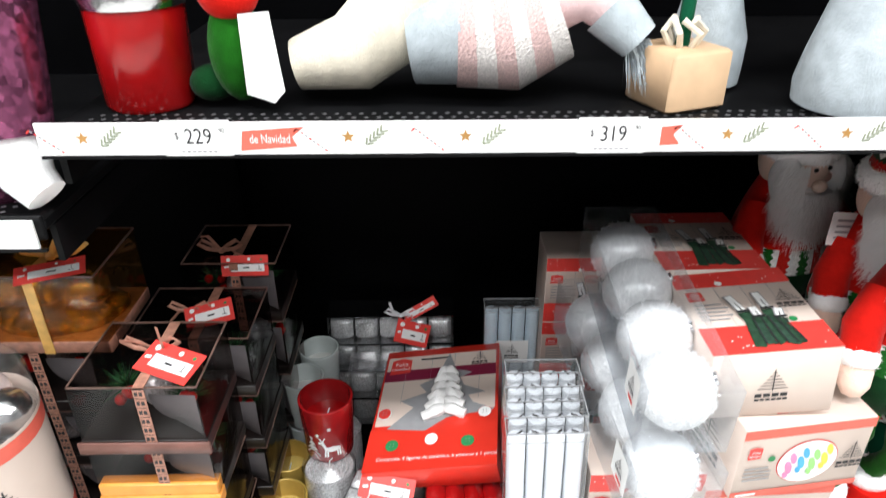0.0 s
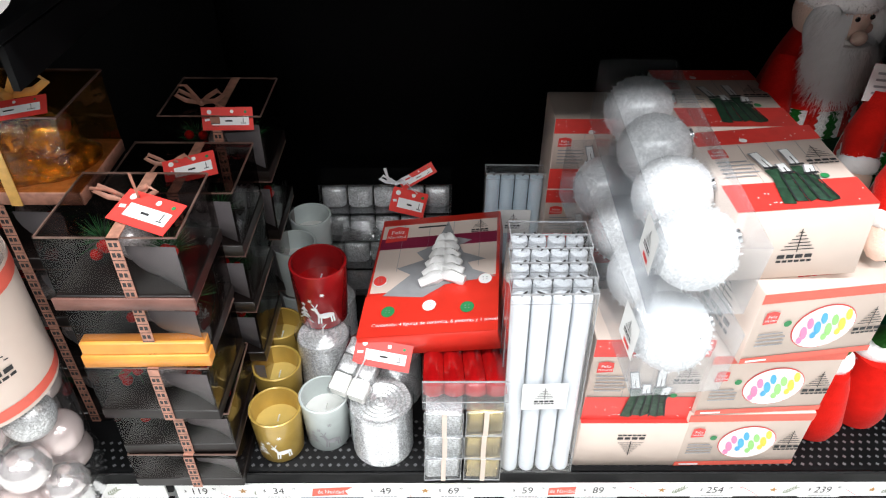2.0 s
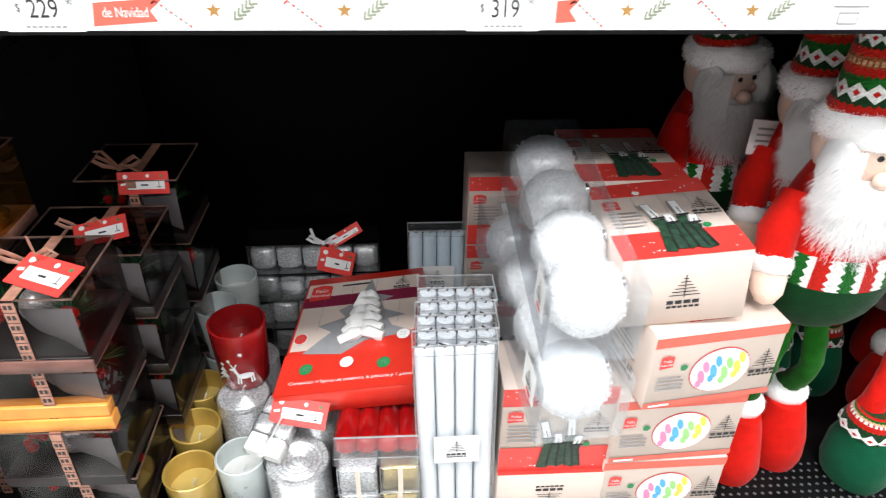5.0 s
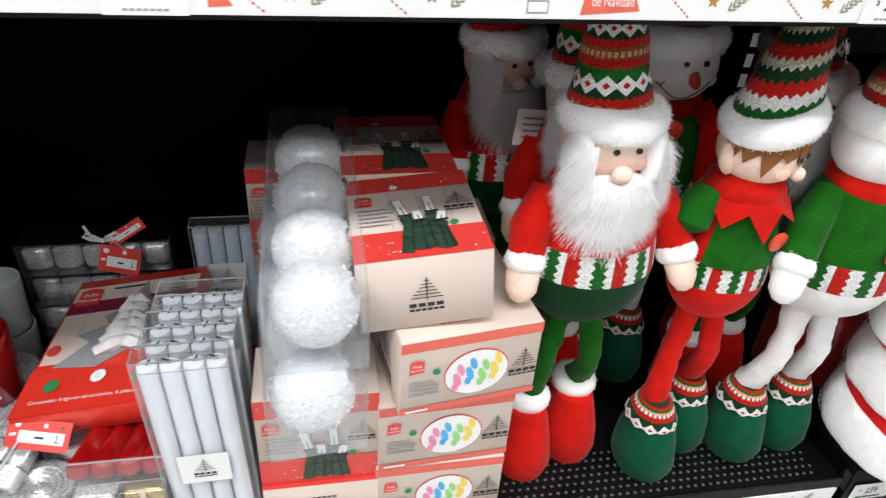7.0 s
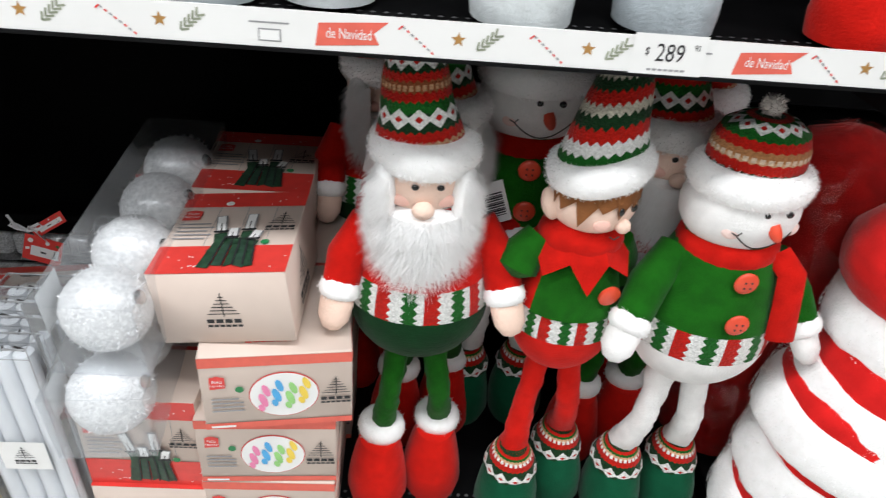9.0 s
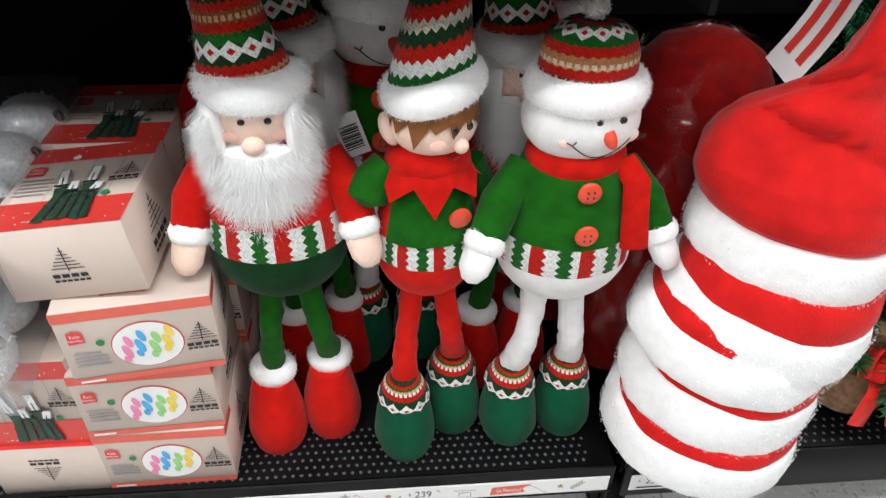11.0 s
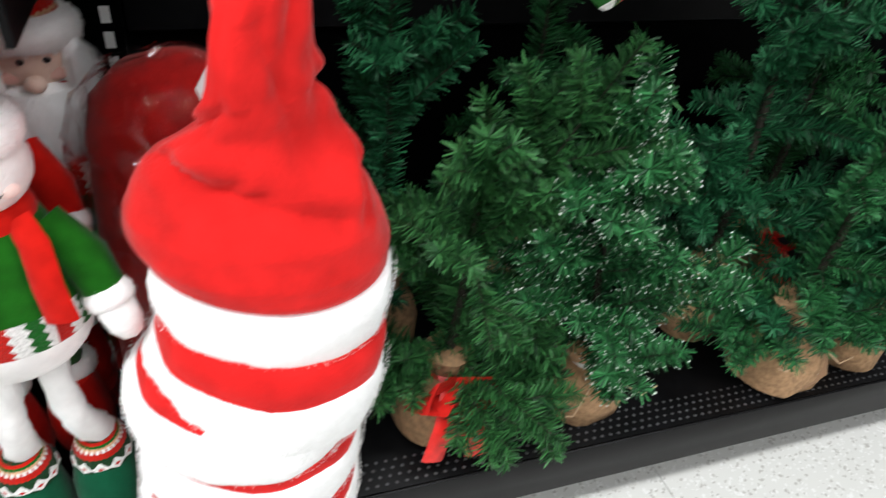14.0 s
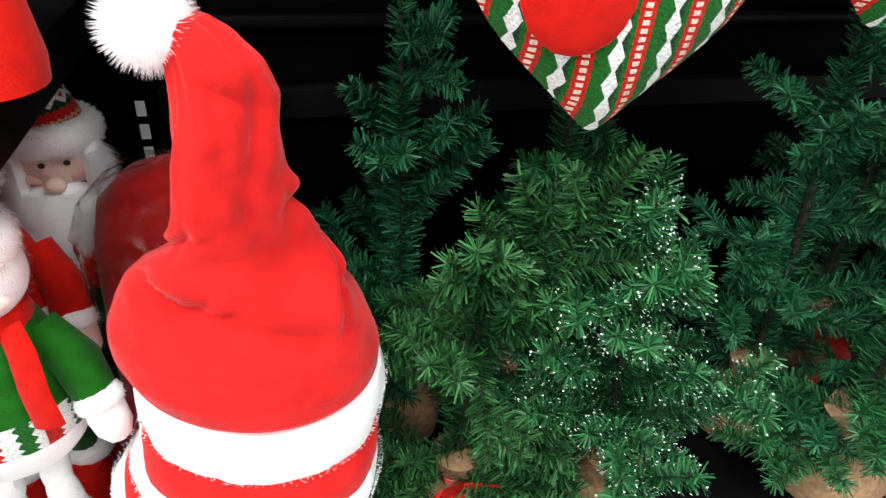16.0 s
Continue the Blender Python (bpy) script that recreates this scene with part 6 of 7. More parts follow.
pr2.put("small_print", tg, "grey printed lines")["kind"] = "stuff"

# red plush sack in clear wrap behind the dolls
bg_ = thing("plush_sack", pose(1.272, 0.19, PLATE + 0.013, 0, 5), "red plush sack wrapped in crinkled clear film", "sack")
s = Shape()
SACK = [(0.04, 0), (0.072, 0.02), (0.08, 0.15), (0.084, 0.27), (0.088, 0.35), (0.087, 0.4), (0.078, 0.44), (0.06, 0.468), (0.03, 0.482), (0.001, 0.485)]
s.lathe(SACK, "dark_plush", (0, 0, 0), 28, (1, 0.78), None, 0.005)
part("sack_body", s, bg_)
s = Shape()
rows = []
for j in range(60):
    z = 0.492 * j / 59
    r = float(np.interp(z, [q[1] for q in SACK], [q[0] for q in SACK])) + 0.006
    ring = []
    for i in range(72):
        a = 2 * math.pi * i / 72
        q = Vector((math.sin(a) * 2.6, math.cos(a) * 2.6, z * 14))
        fold = abs(noise.noise(q)) * 0.02 + abs(noise.noise(q * 2.7)) * 0.012 + abs(noise.noise(q * 6)) * 0.004
        ring.append(Vector(((r + fold) * math.sin(a), -(r + fold) * 0.8 * math.cos(a), z)))
    rows.append(ring)
s.grid(rows, "sack_film", True, False)
part("film_wrap", s, bg_, "crinkled clear film", shadow=False)


# ---- stack of plush hats ----
def hat_fur(s, R, z0, z1, squash, seed, count, place):
    def pick(g):
        a = g.uniform(0, 2 * math.pi)
        z = g.uniform(z0, z1)
        n = Vector((math.sin(a), -math.cos(a) * squash, g.uniform(-0.6, 0.6)))
        return place @ Vector((R * math.sin(a), -R * squash * math.cos(a), z)), place.to_3x3() @ n
    s.strands(count, "fur", pick, 0.0022, 0.0005, seed)


def hat(x, y, z, R, lean_x, lean_y, seed, label, band, red):
    """A plush hat pulled over the one below: a soft white brim, and what shows of its red crown."""
    place = pose(x, y, z, lean_x, lean_y, 0)
    ob = thing("plush_hat", Matrix.Identity(4), label, "hat", "stacked hats")
    s = Shape()
    rows, n = [], 72
    prof = [(0.86, 0.0), (0.94, -0.05), (1.0, 0.02), (1.035, 0.16), (1.045, 0.38), (1.04, 0.62), (1.02, 0.84), (0.985, 0.97), (0.93, 1.0)]
    for k, f in prof:
        ring = []
        for i in range(n):
            a = 2 * math.pi * i / n
            q = Vector((math.sin(a) * 2.2 + seed * 3, math.cos(a) * 2.2, f * 1.3))
            rr = R * k * (1 + 0.035 * noise.noise(q)) + 0.0022 * noise.noise(q * 4.5)
            sag = 0.006 * noise.noise(Vector((math.sin(a) * 1.2, math.cos(a) * 1.2 + seed * 5, 0)))
            ring.append(place @ Vector((rr * math.sin(a), -rr * 0.92 * math.cos(a), f * band + sag)))
        rows.append(ring)
    s.grid(rows, "fur", True, True)
    hat_fur(s, R * 1.045, 0.005, band - 0.004, 0.92, seed, 3600, place)
    part("brim", s, ob, "white plush brim")
    if red:
        c = Shape()
        c.lathe([(R * 0.96, band - 0.008), (R * 0.965, band + red * 0.4), (R * 0.93, band + red), (R * 0.8, band + red + 0.012), (R * 0.4, band + red + 0.014)], "hat_red", (0, 0, 0), 48, (1, 0.92), None, 0.003)
        c.v = [tuple(place @ Vector(p)) for p in c.v]
        part("crown", c, ob, "red plush crown")
    return ob


HL = "red plush hat with wide white fur brim, stacked"
HATS = [(1.331, 0.03, 0.194, 0.113, 3, 7, 0.06, 0.016), (1.336, 0.036, 0.265, 0.11, 3, 9, 0.066, 0.02), (1.334, 0.036, 0.342, 0.11, 2, 12, 0.058, 0.014), (1.356, 0.038, 0.37, 0.111, 3, 11.5, 0.068, 0.03)]
for i, (x, y, z, r, lx_, ly_, bh, rh) in enumerate(HATS):
    hat(x, y, z, r, lx_, ly_, i + 2, HL, bh, rh)
top_hat = hat(1.3725, 0.048, 0.467, 0.104, 3, 7.5, 9, "red plush hat with white brim and pompom, topmost of the stack", 0.06, 0)
# the slack crown: height, middle, half widths
SLACK = [(0.52, 1.374, 0.05, 0.098, 0.09), (0.53, 1.374, 0.05, 0.106, 0.098), (0.55, 1.373, 0.05, 0.11, 0.1), (0.578, 1.37, 0.05, 0.106, 0.094), (0.6, 1.368, 0.048, 0.097, 0.08), (0.622, 1.369, 0.044, 0.086, 0.062),
         (0.642, 1.373, 0.036, 0.071, 0.046), (0.664, 1.377, 0.026, 0.056, 0.032), (0.69, 1.378, 0.017, 0.048, 0.025), (0.72, 1.379, 0.012, 0.044, 0.021), (0.75, 1.381, 0.01, 0.04, 0.02),
         (0.78, 1.382, 0.011, 0.037, 0.02), (0.804, 1.378, 0.013, 0.03, 0.022), (0.822, 1.369, 0.016, 0.023, 0.02), (0.832, 1.36, 0.018, 0.015, 0.015)]
# creases of the cloth: angle and height at both ends, depth, width
CREASES = [(-1.5, 0.64, -0.3, 0.625, 0.008, 0.014), (-0.3, 0.625, 0.9, 0.588, 0.006, 0.016), (0.95, 0.585, 1.35, 0.655, 0.006, 0.013), (0.7, 0.695, 1.6, 0.69, 0.006, 0.012), (-0.5, 0.75, 0.25, 0.655, 0.004, 0.014),
           (0.3, 0.79, -0.15, 0.70, 0.003, 0.012), (1.2, 0.62, 2.2, 0.60, 0.005, 0.014), (-2.2, 0.66, -1.2, 0.69, 0.005, 0.013), (-0.9, 0.8, 0.4, 0.775, 0.003, 0.011)]
zs_ = [q[0] for q in SLACK]
rows = []
for j in range(110):
    z = zs_[0] + (zs_[-1] - zs_[0]) * j / 109
    cx, cy, hx, hy = (float(np.interp(z, zs_, [q[c_] for q in SLACK])) for c_ in (1, 2, 3, 4))
    turn_ = radians(36) * max(0.0, min(1.0, (z - 0.625) / 0.07))
    ct, st = math.cos(turn_), math.sin(turn_)
    ring = []
    for i in range(112):
        a = -math.pi + 2 * math.pi * i / 112
        soft = noise.noise(Vector((math.sin(a) * 1.7, math.cos(a) * 1.7, z * 17))) * 0.0055 + noise.noise(Vector((math.sin(a) * 4, math.cos(a) * 4, z * 45))) * 0.0014
        fold = 0.0
        for a0, h0, a1, h1, deep, wide in CREASES:
            ax, ay, px, py = (a1 - a0) * hx, h1 - h0, (a - a0) * hx, z - h0
            t = max(0.0, min(1.0, (px * ax + py * ay) / (ax * ax + ay * ay)))
            off = (px - ax * t, py - ay * t)
            dist = math.hypot(*off)
            below = off[1] < 0
            fold += deep * (math.exp(-((dist - wide * 0.9) / wide) ** 2) * (0.25 if below else 1.0) - math.exp(-(dist / (wide * 0.6)) ** 2)) * math.sin(math.pi * min(1, max(0.06, 0.15 + t * 0.7)))
        k = min(1.0, (z - zs_[0]) / 0.04)
        d = (soft + fold) * k
        lean = -math.tan(radians(7.5)) * hx * math.sin(a) * max(0.0, 1 - (z - 0.52) / 0.12)
        px, py = (hx + d) * math.sin(a), -(hy + d) * math.cos(a)
        ring.append(Vector((cx - 0.004 * k + px * ct - py * st, cy + px * st + py * ct, z + lean)))
    rows.append(ring)
c = Shape()
c.grid(rows, "hat_red", True, True)
part("crown", c, top_hat, "red plush crown creased and folding to a tip")
b = Shape()
tip = Vector((1.336, 0.02, 0.826))
b.ball(tip, 0.027, "fur", 18, 12, None, 0.002)


def _pompom(g):
    d = Vector((g.gauss(0, 1), g.gauss(0, 1), g.gauss(0, 1))).normalized()
    return tip + d * 0.023, d


b.strands(2600, "fur", _pompom, 0.011, 0.0008, 9)
part("pompom", b, top_hat, "white pompom")
# long card tag curling down from the neck of the hat
card = Shape()
edge = []
for k in range(7):
    f = k / 6
    mid = Vector((1.33 + 0.034 * f + 0.006 * math.sin(f * 3.1), 0.085 - 0.01 * f, 0.648 + 0.098 * f))
    edge.append((mid, Vector((0.22, -0.93, -0.35 + 0.25 * f)).normalized()))
card.grid([[m_ - w_ * 0.022, m_ + w_ * 0.022, m_ + w_ * 0.022 + Vector((0.001, 0.001, 0)), m_ - w_ * 0.022 + Vector((0.001, 0.001, 0))] for m_, w_ in edge], "white_ink")
tag_card = part("hang_tag", card, top_hat, "white card tag with red stripes")
for lo, hi in ((-0.014, -0.005), (0.004, 0.013)):
    bar = Shape()
    bar.grid([[m_ + w_ * lo + Vector((-0.0008, -0.0008, 0)), m_ + w_ * hi + Vector((-0.0008, -0.0008, 0))] for m_, w_ in edge[1:]], "red_ink", closed=False)
    part("stripe", bar, tag_card, "red printed stripe")


# ---- artificial trees in burlap ----
def fir(x, y, h, R, seed, needle, label, bow_on=False, frost=False, lean=(0, 0), base=PLATE + 0.013, tag=False, density=1.0, rise=0.0, limbs_=()):
    """limbs_: long main branches, each from a height on the trunk by a step (dx, dy, dz)."""
    rng = random.Random(seed)
    ob = thing("artificial_tree", pose(x, y, base, lean[0], lean[1], 0 if bow_on or tag or limbs_ else rng.uniform(0, 360)), label, "tree", "artificial trees")
    bz = 0.115
    s = Shape()
    bk = 1.0 if tag else 0.8
    s.lathe([(0.05 * bk, 0), (0.064 * bk, 0.008), (0.07 * bk, 0.035), (0.066 * bk, 0.065), (0.045 * bk, 0.088), (0.021, 0.098), (0.03, 0.112), (0.042 * bk, 0.135), (0.036 * bk, 0.136)], "burlap", (0, 0, 0), 22, (1, 1), None, 0.011)
    part("burlap_base", s, ob, "burlap wrapped base")
    s = Shape()
    for k in range(3):
        s.tube([(0.023 * math.sin(a), -0.023 * math.cos(a), 0.096 + 0.003 * k) for a in [2 * math.pi * i / 12 for i in range(13)]], 0.0016, "red_ribbon" if bow_on else "wax", 5)
    if bow_on:
        for d in (-1, 1):
            s.tube([(0, -0.03, 0.1), (d * 0.035, -0.055, 0.122), (d * 0.058, -0.066, 0.102), (d * 0.028, -0.06, 0.088), (0, -0.032, 0.098)], 0.016, "red_ribbon", 8, flat=0.2)
            s.tube([(0, -0.03, 0.098), (d * 0.018, -0.07, 0.07), (d * 0.03, -0.082, 0.025)], 0.016, "red_ribbon", 8, flat=0.2)
    else:
        for d in (-1, 1):
            s.tube([(0, -0.024, 0.098), (d * 0.022, -0.05, 0.09), (d * 0.05, -0.066, 0.07), (d * 0.07, -0.066, 0.08)], 0.0012, "wood", 5)
    part("tie", s, ob, "red ribbon bow" if bow_on else "jute string")
    if tag:
        p_ = Print((0.0, -0.072, 0.03), (0.9, 0.2, 0.25), (-0.2, 0.3, 0.9))
        p_.rect(0, 0, 0.05, 0.045, "paper_tag", 0)
        p_.poly([(0, 0), (0, 0.045), (0.05, 0.045), (0.05, 0)], "paper_tag", -1)
        p_.rect(0.012, 0.012, 0.03, 0.026, "white_ink", 1)
        p_.put("paper_label", ob, "kraft paper label")
    trunk = Shape()
    top = Vector((rng.uniform(-0.02, 0.02), rng.uniform(-0.02, 0.02), h))
    trunk.tube([(0, 0, 0.09), (0, 0, h * 0.5), top], [0.007, 0.006, 0.002], "bark", 8)
    crown = Shape()
    si, fi = crown.slot(needle), crown.slot("frosted")

    def needles(p, d, ln, frosty):
        for _ in range(11):
            ax = Vector((rng.gauss(0, 1), rng.gauss(0, 1), rng.gauss(0, 1)))
            out = (ax - d * ax.dot(d)).normalized()
            nd = (out * 0.9 + d * rng.uniform(0.25, 0.75)).normalized()
            w = nd.cross(Vector((rng.uniform(-1, 1), rng.uniform(-1, 1), rng.uniform(-1, 1)))).normalized() * 0.00105
            tip = p + nd * ln * rng.uniform(0.7, 1.15)
            i = len(crown.v)
            crown.v += [tuple(p - w), tuple(p + w), tuple(tip + w * 0.7), tuple(tip - w * 0.7)]
            crown.f.append((i, i + 1, i + 2, i + 3))
            crown.m.append(si)
            crown.uv.append([(0, 0)] * 4)
            if frosty and rng.random() < 0.2:
                w2 = w * 1.0
                e = tip + nd * 0.0016
                i = len(crown.v)
                crown.v += [tuple(tip - w2), tuple(tip + w2), tuple(e + w2), tuple(e - w2)]
                crown.f.append((i, i + 1, i + 2, i + 3))
                crown.m.append(fi)
                crown.uv.append([(0, 0)] * 4)

    def twig(a, b, sag, thick, ln, frosty):
        pts, n = [], max(4, int((b - a).length / 0.0042))
        for k in range(n + 1):
            t = k / n
            p = a.lerp(b, t) + Vector((0, 0, -sag * t * t))
            pts.append(p)
        trunk.tube(pts[:: max(1, n // 4)], thick, "bark", 5, caps=False)
        for k in range(n):
            if k / n < 0.03:
                continue
            d = (pts[k + 1] - pts[k]).normalized()
            needles(pts[k], d, ln * (1 - 0.3 * (k / n) ** 3), frosty)
        return pts

    tiers = int(7 * density)
    for t in range(tiers):
        f = t / (tiers - 1)
        z = 0.125 + (h - 0.165) * f
        reach = R * (1 - f) ** 0.6 * 0.95 + 0.045
        for k in range(max(3, int(5.2 * (1 - 0.4 * f)))):
            a = rng.uniform(0, 2 * math.pi)
            rr = reach * rng.uniform(0.7, 1.2)
            start = Vector((0, 0, z + rng.uniform(-0.02, 0.02)))
            end = start + Vector((rr * math.sin(a), rr * math.cos(a), rng.uniform(-0.04, 0.09) * (0.5 + f) + rise * rr))
            pts = twig(start, end, rng.uniform(0.0, 0.03) * (1 - f), 0.0011, 0.023, frost)
            for q in range(2):
                j = int(len(pts) * rng.uniform(0.3, 0.75))
                d = (end - start).normalized()
                side = Vector((-d.y, d.x, 0)) * rng.choice((-1, 1))
                e2 = pts[j] + (d * 0.7 + side * 0.75 + Vector((0, 0, rng.uniform(-0.2, 0.5) + rise * 0.5))).normalized() * max(0.05, rr * rng.uniform(0.4, 0.65))
                twig(pts[j], e2, 0.006, 0.0009, 0.022, frost)
    for z0, dx, dy, dz in limbs_:
        start = Vector((0, 0, z0))
        end = start + Vector((dx, dy, dz))
        pts = twig(start, end, 0.0, 0.0013, 0.024, frost)
        d = (end - start).normalized()
        for f in (0.3, 0.5, 0.68):
            for sg in (-1, 1):
                side = (Vector((d.z, 0, -d.x)) * sg + Vector((0, rng.uniform(-0.6, 0.3), 0))).normalized()
                twig(pts[int(len(pts) * f)], pts[int(len(pts) * f)] + (d * 0.8 + side * 0.75).normalized() * (end - start).length * (0.62 - 0.5 * f), 0.0, 0.0009, 0.022, frost)
    twig(Vector((0, 0, 0.13)), top * 0.9, 0, 0.001, 0.032, False)
    twig(Vector((0, 0, h * 0.75)), top + Vector((0, 0, 0.03)), 0, 0.001, 0.022, frost)
    part("trunk", trunk, ob, "brown wire trunk and branches")
    cr = part("crown", crown, ob, smooth=False)
    cr["kind"] = "stuff"
    return ob


TL = "green artificial fir tree in a burlap base"
fir(1.57, 0.095, 0.42, 0.12, 3, "warm_needles", TL + " with red bow", True, lean=(0, 5), base=PLATE + 0.017, density=0.6,
    limbs_=((0.26, 0.085, -0.06, 0.29), (0.3, -0.125, -0.03, 0.03), (0.34, -0.05, -0.07, 0.12), (0.14, -0.13, -0.05, 0.0), (0.2, 0.1, -0.09, 0.0), (0.12, 0.03, -0.15, -0.03), (0.16, 0.12, -0.08, -0.02), (0.3, 0.06, -0.06, 0.1)))
fir(1.79, 0.085, 0.45, 0.095, 5, "needles", TL + " with frosted tips", False, True, lean=(3, -9), rise=0.6, limbs_=((0.16, 0.05, -0.09, 0.02), (0.14, -0.02, -0.1, 0.0), (0.25, 0.07, -0.08, 0.06), (0.33, 0.02, -0.07, 0.13)))
fir(2.035, 0.19, 0.62, 0.14, 8, "blue_needles", TL, density=0.85, limbs_=((0.42, -0.06, -0.08, 0.12), (0.3, -0.13, -0.06, 0.05)))
fir(2.1, 0.07, 0.5, 0.12, 13, "needles", TL + " and paper label", False, False, (0, 4), PLATE + 0.013, True, 0.85, limbs_=((0.16, 0.1, -0.09, -0.02), (0.2, -0.06, -0.1, -0.06)))
fir(1.54, 0.27, 0.6, 0.075, 17, "blue_needles", TL + ", in the back row", density=0.75, rise=0.5)
fir(1.76, 0.33, 0.62, 0.1, 19, "needles", TL + ", in the back row", density=0.75)
fir(2.22, 0.3, 0.66, 0.15, 23, "needles", TL + ", in the back row", True, density=0.75)
fir(2.25, 0.075, 0.58, 0.13, 29, "blue_needles", TL)

s = Shape()
s.box((-0.012, -0.003, 0), (0.0, 0.004, 0.003), "blue_chip", Matrix.Translation((1.845, 0.09, PLATE + 0.0135)) @ rot("Z", 20).to_4x4(), 0.0008)
s.box((0.0, -0.001, 0), (0.014, 0.004, 0.002), "blue_chip", Matrix.Translation((1.845, 0.09, PLATE + 0.0135)) @ rot("Z", -15).to_4x4(), 0.0006)
tagged(part("plastic_scrap", s), "small torn scrap of blue plastic on the shelf", "scrap")


# ---- hanging hearts ----
def heart(x, y, z, size, label):
    ob = thing("heart_cushion", pose(x, y, z, 0, 0, -6), label, "cushion", "hanging hearts")
    s = Shape()
    n, m = 48, 7
    out = []
    for i in range(n):
        t = 2 * math.pi * i / n
        hx = 16 * math.sin(t) ** 3
        hz = 13 * math.cos(t) - 5 * math.cos(2 * t) - 2 * math.cos(3 * t) - math.cos(4 * t)
        out.append(((0.62 * hx + 0.38 * 13.5 * math.sin(t)) * size / 17, (0.62 * (hz - 2) + 0.38 * 14.5 * math.cos(t)) * size / 17))
    for side in (-1, 1):
        rows = []
        for j in range(m + 1):
            k = 1 - j / m * 0.98
            rows.append([(px * k, side * 0.03 * math.sqrt(max(0, 1 - k * k)), pz * k) for px, pz in out])
        base = len(s.f)
        s.grid(rows, "knit_heart", True, False, flip=side < 0)
        for fi_ in range(base, len(s.f)):
            s.uv[fi_] = [((s.v[q][0] + size) / (2 * size), (s.v[q][2] + size) / (2 * size)) for q in s.f[fi_]]
    part("cushion_body", s, ob)
    r = Shape()
    r.ball((-0.03, -0.027, -0.005), (0.04, 0.009, 0.046), "red_plush", 18, 10)
    part("red_patch", r, ob, "red plush patch")
    l = Shape()
    l.tube([(0, 0, size * 0.25), (0.004, 0, size * 0.6), (0, 0, size * 1.0), (0, 0, size * 1.15)], 0.001, "red_ribbon", 6)
    part("hanging_loop", l, ob)
    k = Shape()
    k.tube([(x, BACK, z + size * 1.15 + 0.0035), (x, y - 0.02, z + size * 1.15 + 0.0035), (x, y - 0.03, z + size * 1.15 + 0.012)], 0.0025, "silver", 8)
    tagged(part("peg_hook", k), "chrome wire display hook on the back panel", "hook", "display hooks")


heart(1.632, 0.0, 0.865, 0.112, "knitted red, green and white heart cushion on hook")
heart(1.86, 0.02, 0.925, 0.105, "knitted red, green and white heart cushion on hook")

# ---- goods on the upper shelf ----
jar = thing("candle_jar", pose(0.066, 0.085, UP + 0.001), "red ribbed glass candle jar with pale lid", "candle jar")
s = Shape()
s.lathe([(0.036, 0), (0.039, 0.004), (0.041, 0.08), (0.04, 0.086)], "red_wax", (0, 0, 0), 32)
part("jar_body", s, jar)
s = Shape()
s.lathe([(0.0425, 0.085), (0.044, 0.09), (0.044, 0.115), (0.04, 0.12), (0.001, 0.121)], "silver", (0, 0, 0), 32)
part("lid", s, jar, "silvery lid")

s = Shape()
s.ball((0, 0, 0.06), (0.03, 0.026, 0.055), "green_velvet", 20, 12)
s.ball((-0.035, 0.01, 0.022), (0.025, 0.02, 0.02), "dark_velvet", 16, 10)
s.ball((0.0, -0.005, 0.12), (0.032, 0.03, 0.03), "bright_red", 16, 10)
s.poly([(0.012, -0.026, 0.1), (0.04, -0.03, 0.01), (0.05, -0.02, 0.02), (0.04, -0.01, 0.1)], "white_plush")
s.poly([(0.012, -0.026, 0.1), (0.012, -0.03, 0.02), (0.04, -0.03, 0.01)], "white_plush")
ob = part("plush_doll", s)
ob.matrix_basis = pose(0.152, 0.07, UP + 0.003) @ Matrix.Scale(0.8, 4)
tagged(ob, "small green plush figure with white apron, seated", "doll", "upper shelf plush")

s = Shape()
s.tube([(0.0, 0, 0.03), (0.05, 0.0, 0.04), (0.09, 0.01, 0.07), (0.12, 0.015, 0.1)], [0.022, 0.034, 0.04, 0.04], "cream_plush", 18, wob=0.05)
s.tube([(0.10, 0.012, 0.055), (0.145, 0.01, 0.06)], [0.045, 0.05], "grey_plush", 18)
s.tube([(0.14, 0.01, 0.058), (0.185, 0.01, 0.058), (0.225, 0.01, 0.075)], [0.05, 0.054, 0.045], "stripe_leg", 20)
s.tube([(0.215, 0.01, 0.08), (0.25, 0.005, 0.09), (0.275, 0, 0.075)], [0.03, 0.026, 0.022], "pink_plush", 16)
s.tube([(0.268, 0, 0.075), (0.295, -0.01, 0.05)], [0.024, 0.018], "grey_plush", 14)

def _tassel(g):
    return Vector((0.293 + g.uniform(-0.01, 0.01), -0.01, 0.052)), Vector((0.3 + g.uniform(-0.3, 0.3), g.uniform(-0.4, 0.1), -1))
s.strands(250, "grey_plush", _tassel, 0.045, 0.001, 3)
ob = part("plush_doll", s)
ob.matrix_basis = pose(0.198, 0.085, UP + 0.004)
tagged(ob, "lying plush doll with cream boot and striped leg", "doll", "upper shelf plush")

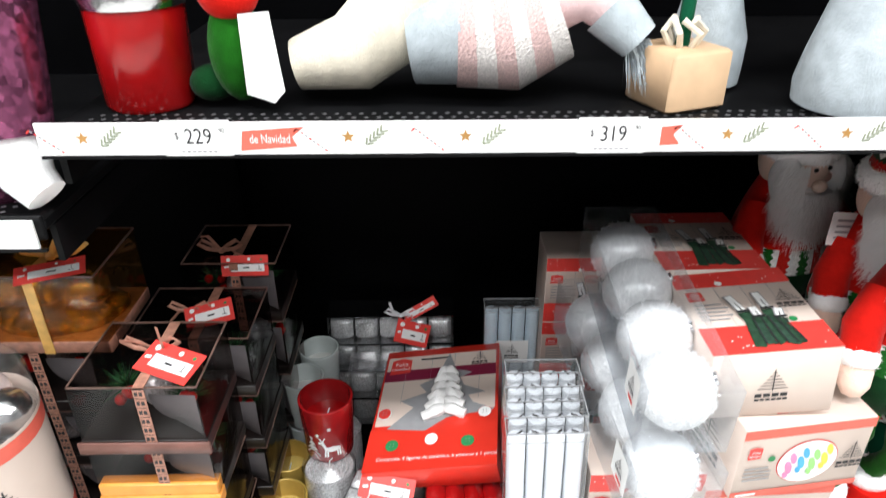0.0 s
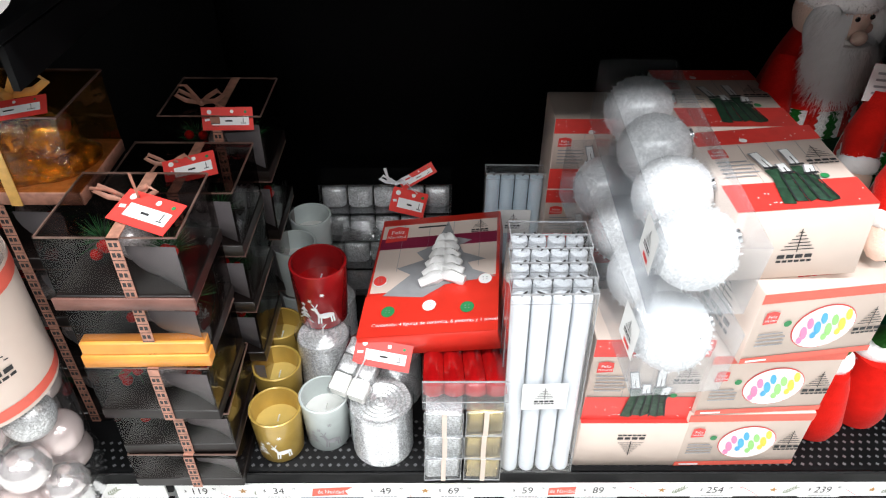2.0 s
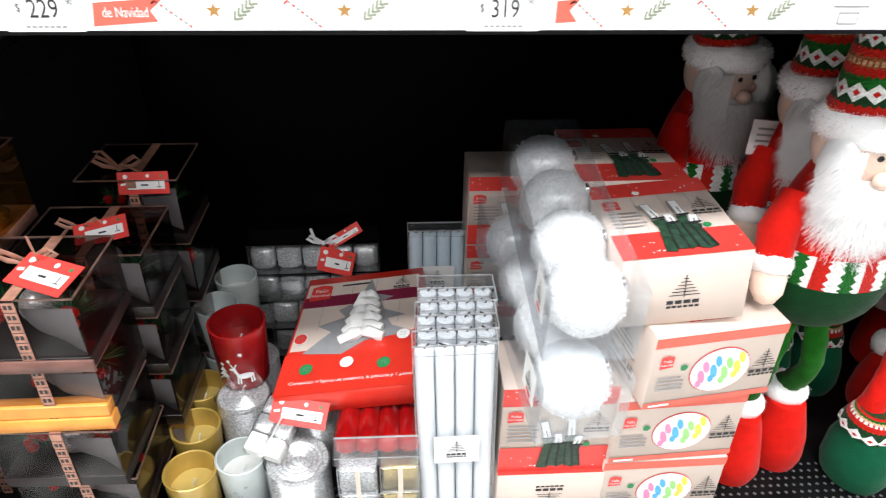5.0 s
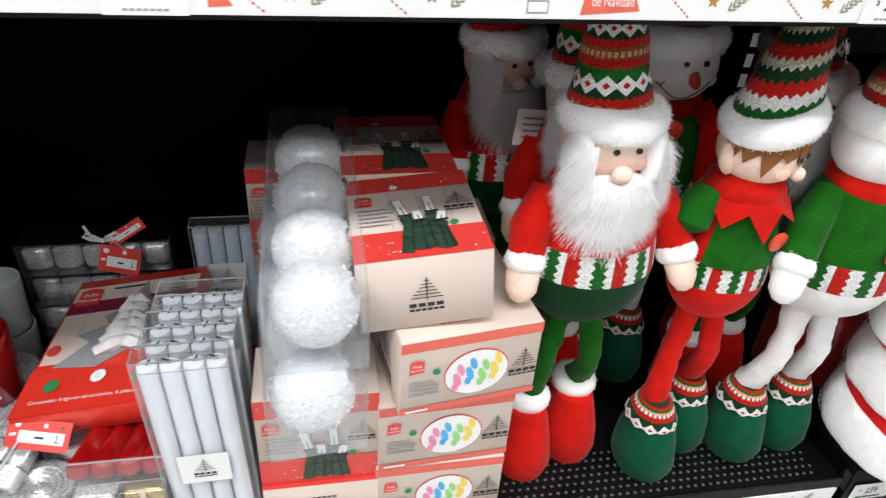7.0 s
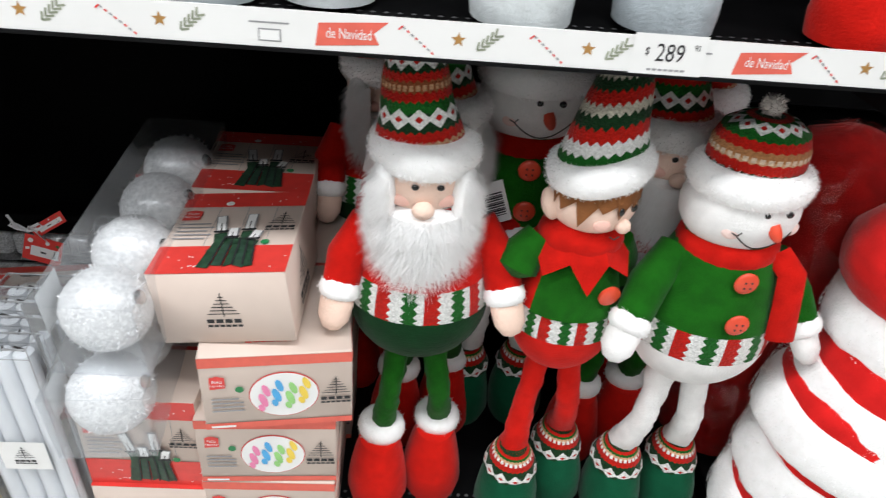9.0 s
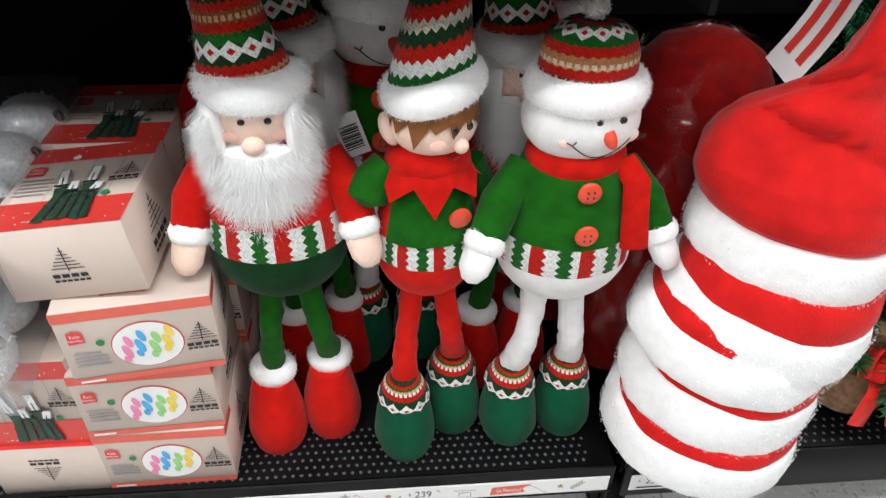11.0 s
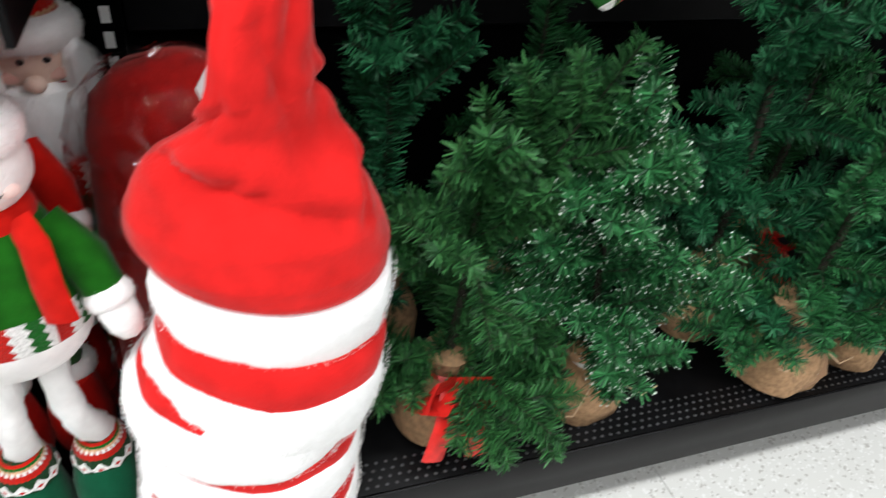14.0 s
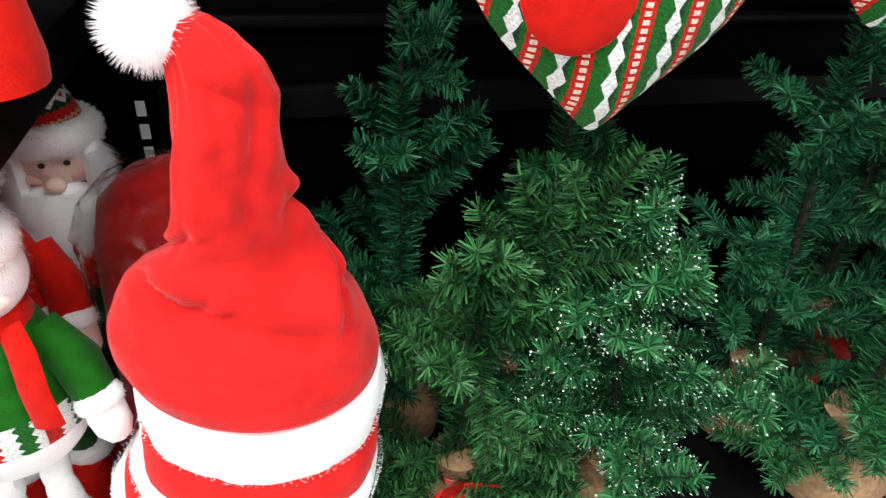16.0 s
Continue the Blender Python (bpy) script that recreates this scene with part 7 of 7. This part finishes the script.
cr = thing("wooden_planter", pose(0.53, 0.075, UP + 0.001, 0, 0, 22), "pale wooden cube planter with green stick", "planter")
s = Shape()
s.box((-0.031, -0.031, 0), (0.031, 0.031, 0.05), "wood", bevel=0.003)
part("cube", s, cr)
s = Shape()
s.tube([(0, 0, 0.05), (0.001, 0, 0.09), (0.006, 0.002, 0.16)], 0.006, "shoe_green", 10)
part("stick", s, cr, "green felt stick")
s = Shape()
for k in range(6):
    s.tube([(0.01 * math.sin(k), 0.01 * math.cos(k), 0.049), (0.018 * math.sin(k), 0.018 * math.cos(k), 0.062), (0.01 * math.sin(k + 1), 0.01 * math.cos(k + 1), 0.072)], 0.003, "cream_plush", 6)
part("filling", s, cr, "cream wool filling")


def plush_feet(x, y, r, mat, label, gap=0.0):
    s = Shape()
    for k in ((-1, 1) if gap else (0,)):
        s.lathe([(r * 0.6, 0), (r * 0.95, 0.004), (r, 0.02), (r * 0.95, 0.045), (r * 0.75, 0.075), (r * 0.6, 0.1), (r * 0.55, 0.14), (0.01, 0.145)], mat, (k * gap, 0, 0), 24, (1, 1.15), None, 0.003)
    s.ball((0, 0.03, 0.2), (max(0.05, gap * 1.6), 0.05, 0.08), mat, 20, 12)
    ob = part("plush_doll", s)
    ob.matrix_basis = pose(x, y, UP + 0.001)
    return tagged(ob, label, "doll", "upper shelf plush")


plush_feet(0.668, 0.055, 0.04, "grey_plush", "grey plush doll seated on the upper shelf", 0.0)
plush_feet(0.575, 0.14, 0.036, "grey_plush", "grey plush doll standing further back", 0.0)
plush_feet(0.755, 0.075, 0.04, "pale_plush", "pale grey plush doll standing on the upper shelf", 0.0)
plush_feet(0.905, 0.05, 0.041, "pale_plush", "pale grey plush doll standing on the upper shelf", 0.0)
plush_feet(1.02, 0.06, 0.041, "grey_plush", "grey plush doll standing on the upper shelf", 0.0)
plush_feet(1.199, 0.05, 0.033, "bright_red", "plush doll with red boots on the upper shelf", 0.032)

# sequinned doll on the neighbouring shelf
s = Shape()
s.tube([(-0.02, 0.02, 0.2), (-0.01, 0.0, 0.12), (0.0, -0.02, 0.06)], [0.045, 0.038, 0.03], "sequin", 18)
s.tube([(-0.045, 0.02, 0.06), (-0.04, 0.0, 0.02), (-0.03, -0.02, 0.006)], [0.03, 0.028, 0.02], "sequin", 18)
s.tube([(0.0, -0.02, 0.06), (0.006, -0.03, 0.03), (0.02, -0.035, 0.016)], [0.024, 0.022, 0.018], "fur", 14, wob=0.1)
ob = part("plush_doll", s)
ob.matrix_basis = pose(-0.032, 0.05, 0.701)
tagged(ob, "plush doll with pink sequin legs and white boots", "doll", "upper shelf plush")

# ---- floor tiles ----
T = 0.6
tile = Shape()
tile.box((0.0008, 0.0008, 0), (T - 0.0008, T - 0.0008, 0.012), "tile", bevel=0.0006)
tm = tile.mesh("tile", False)
for i in range(-4, 6):
    for j in range(-5, 2):
        o = new("tile", tm)
        o.location = (1.947 - 2 * T + i * T - 0.0, 0.25 + j * T, -0.012)
        o.parent = floor
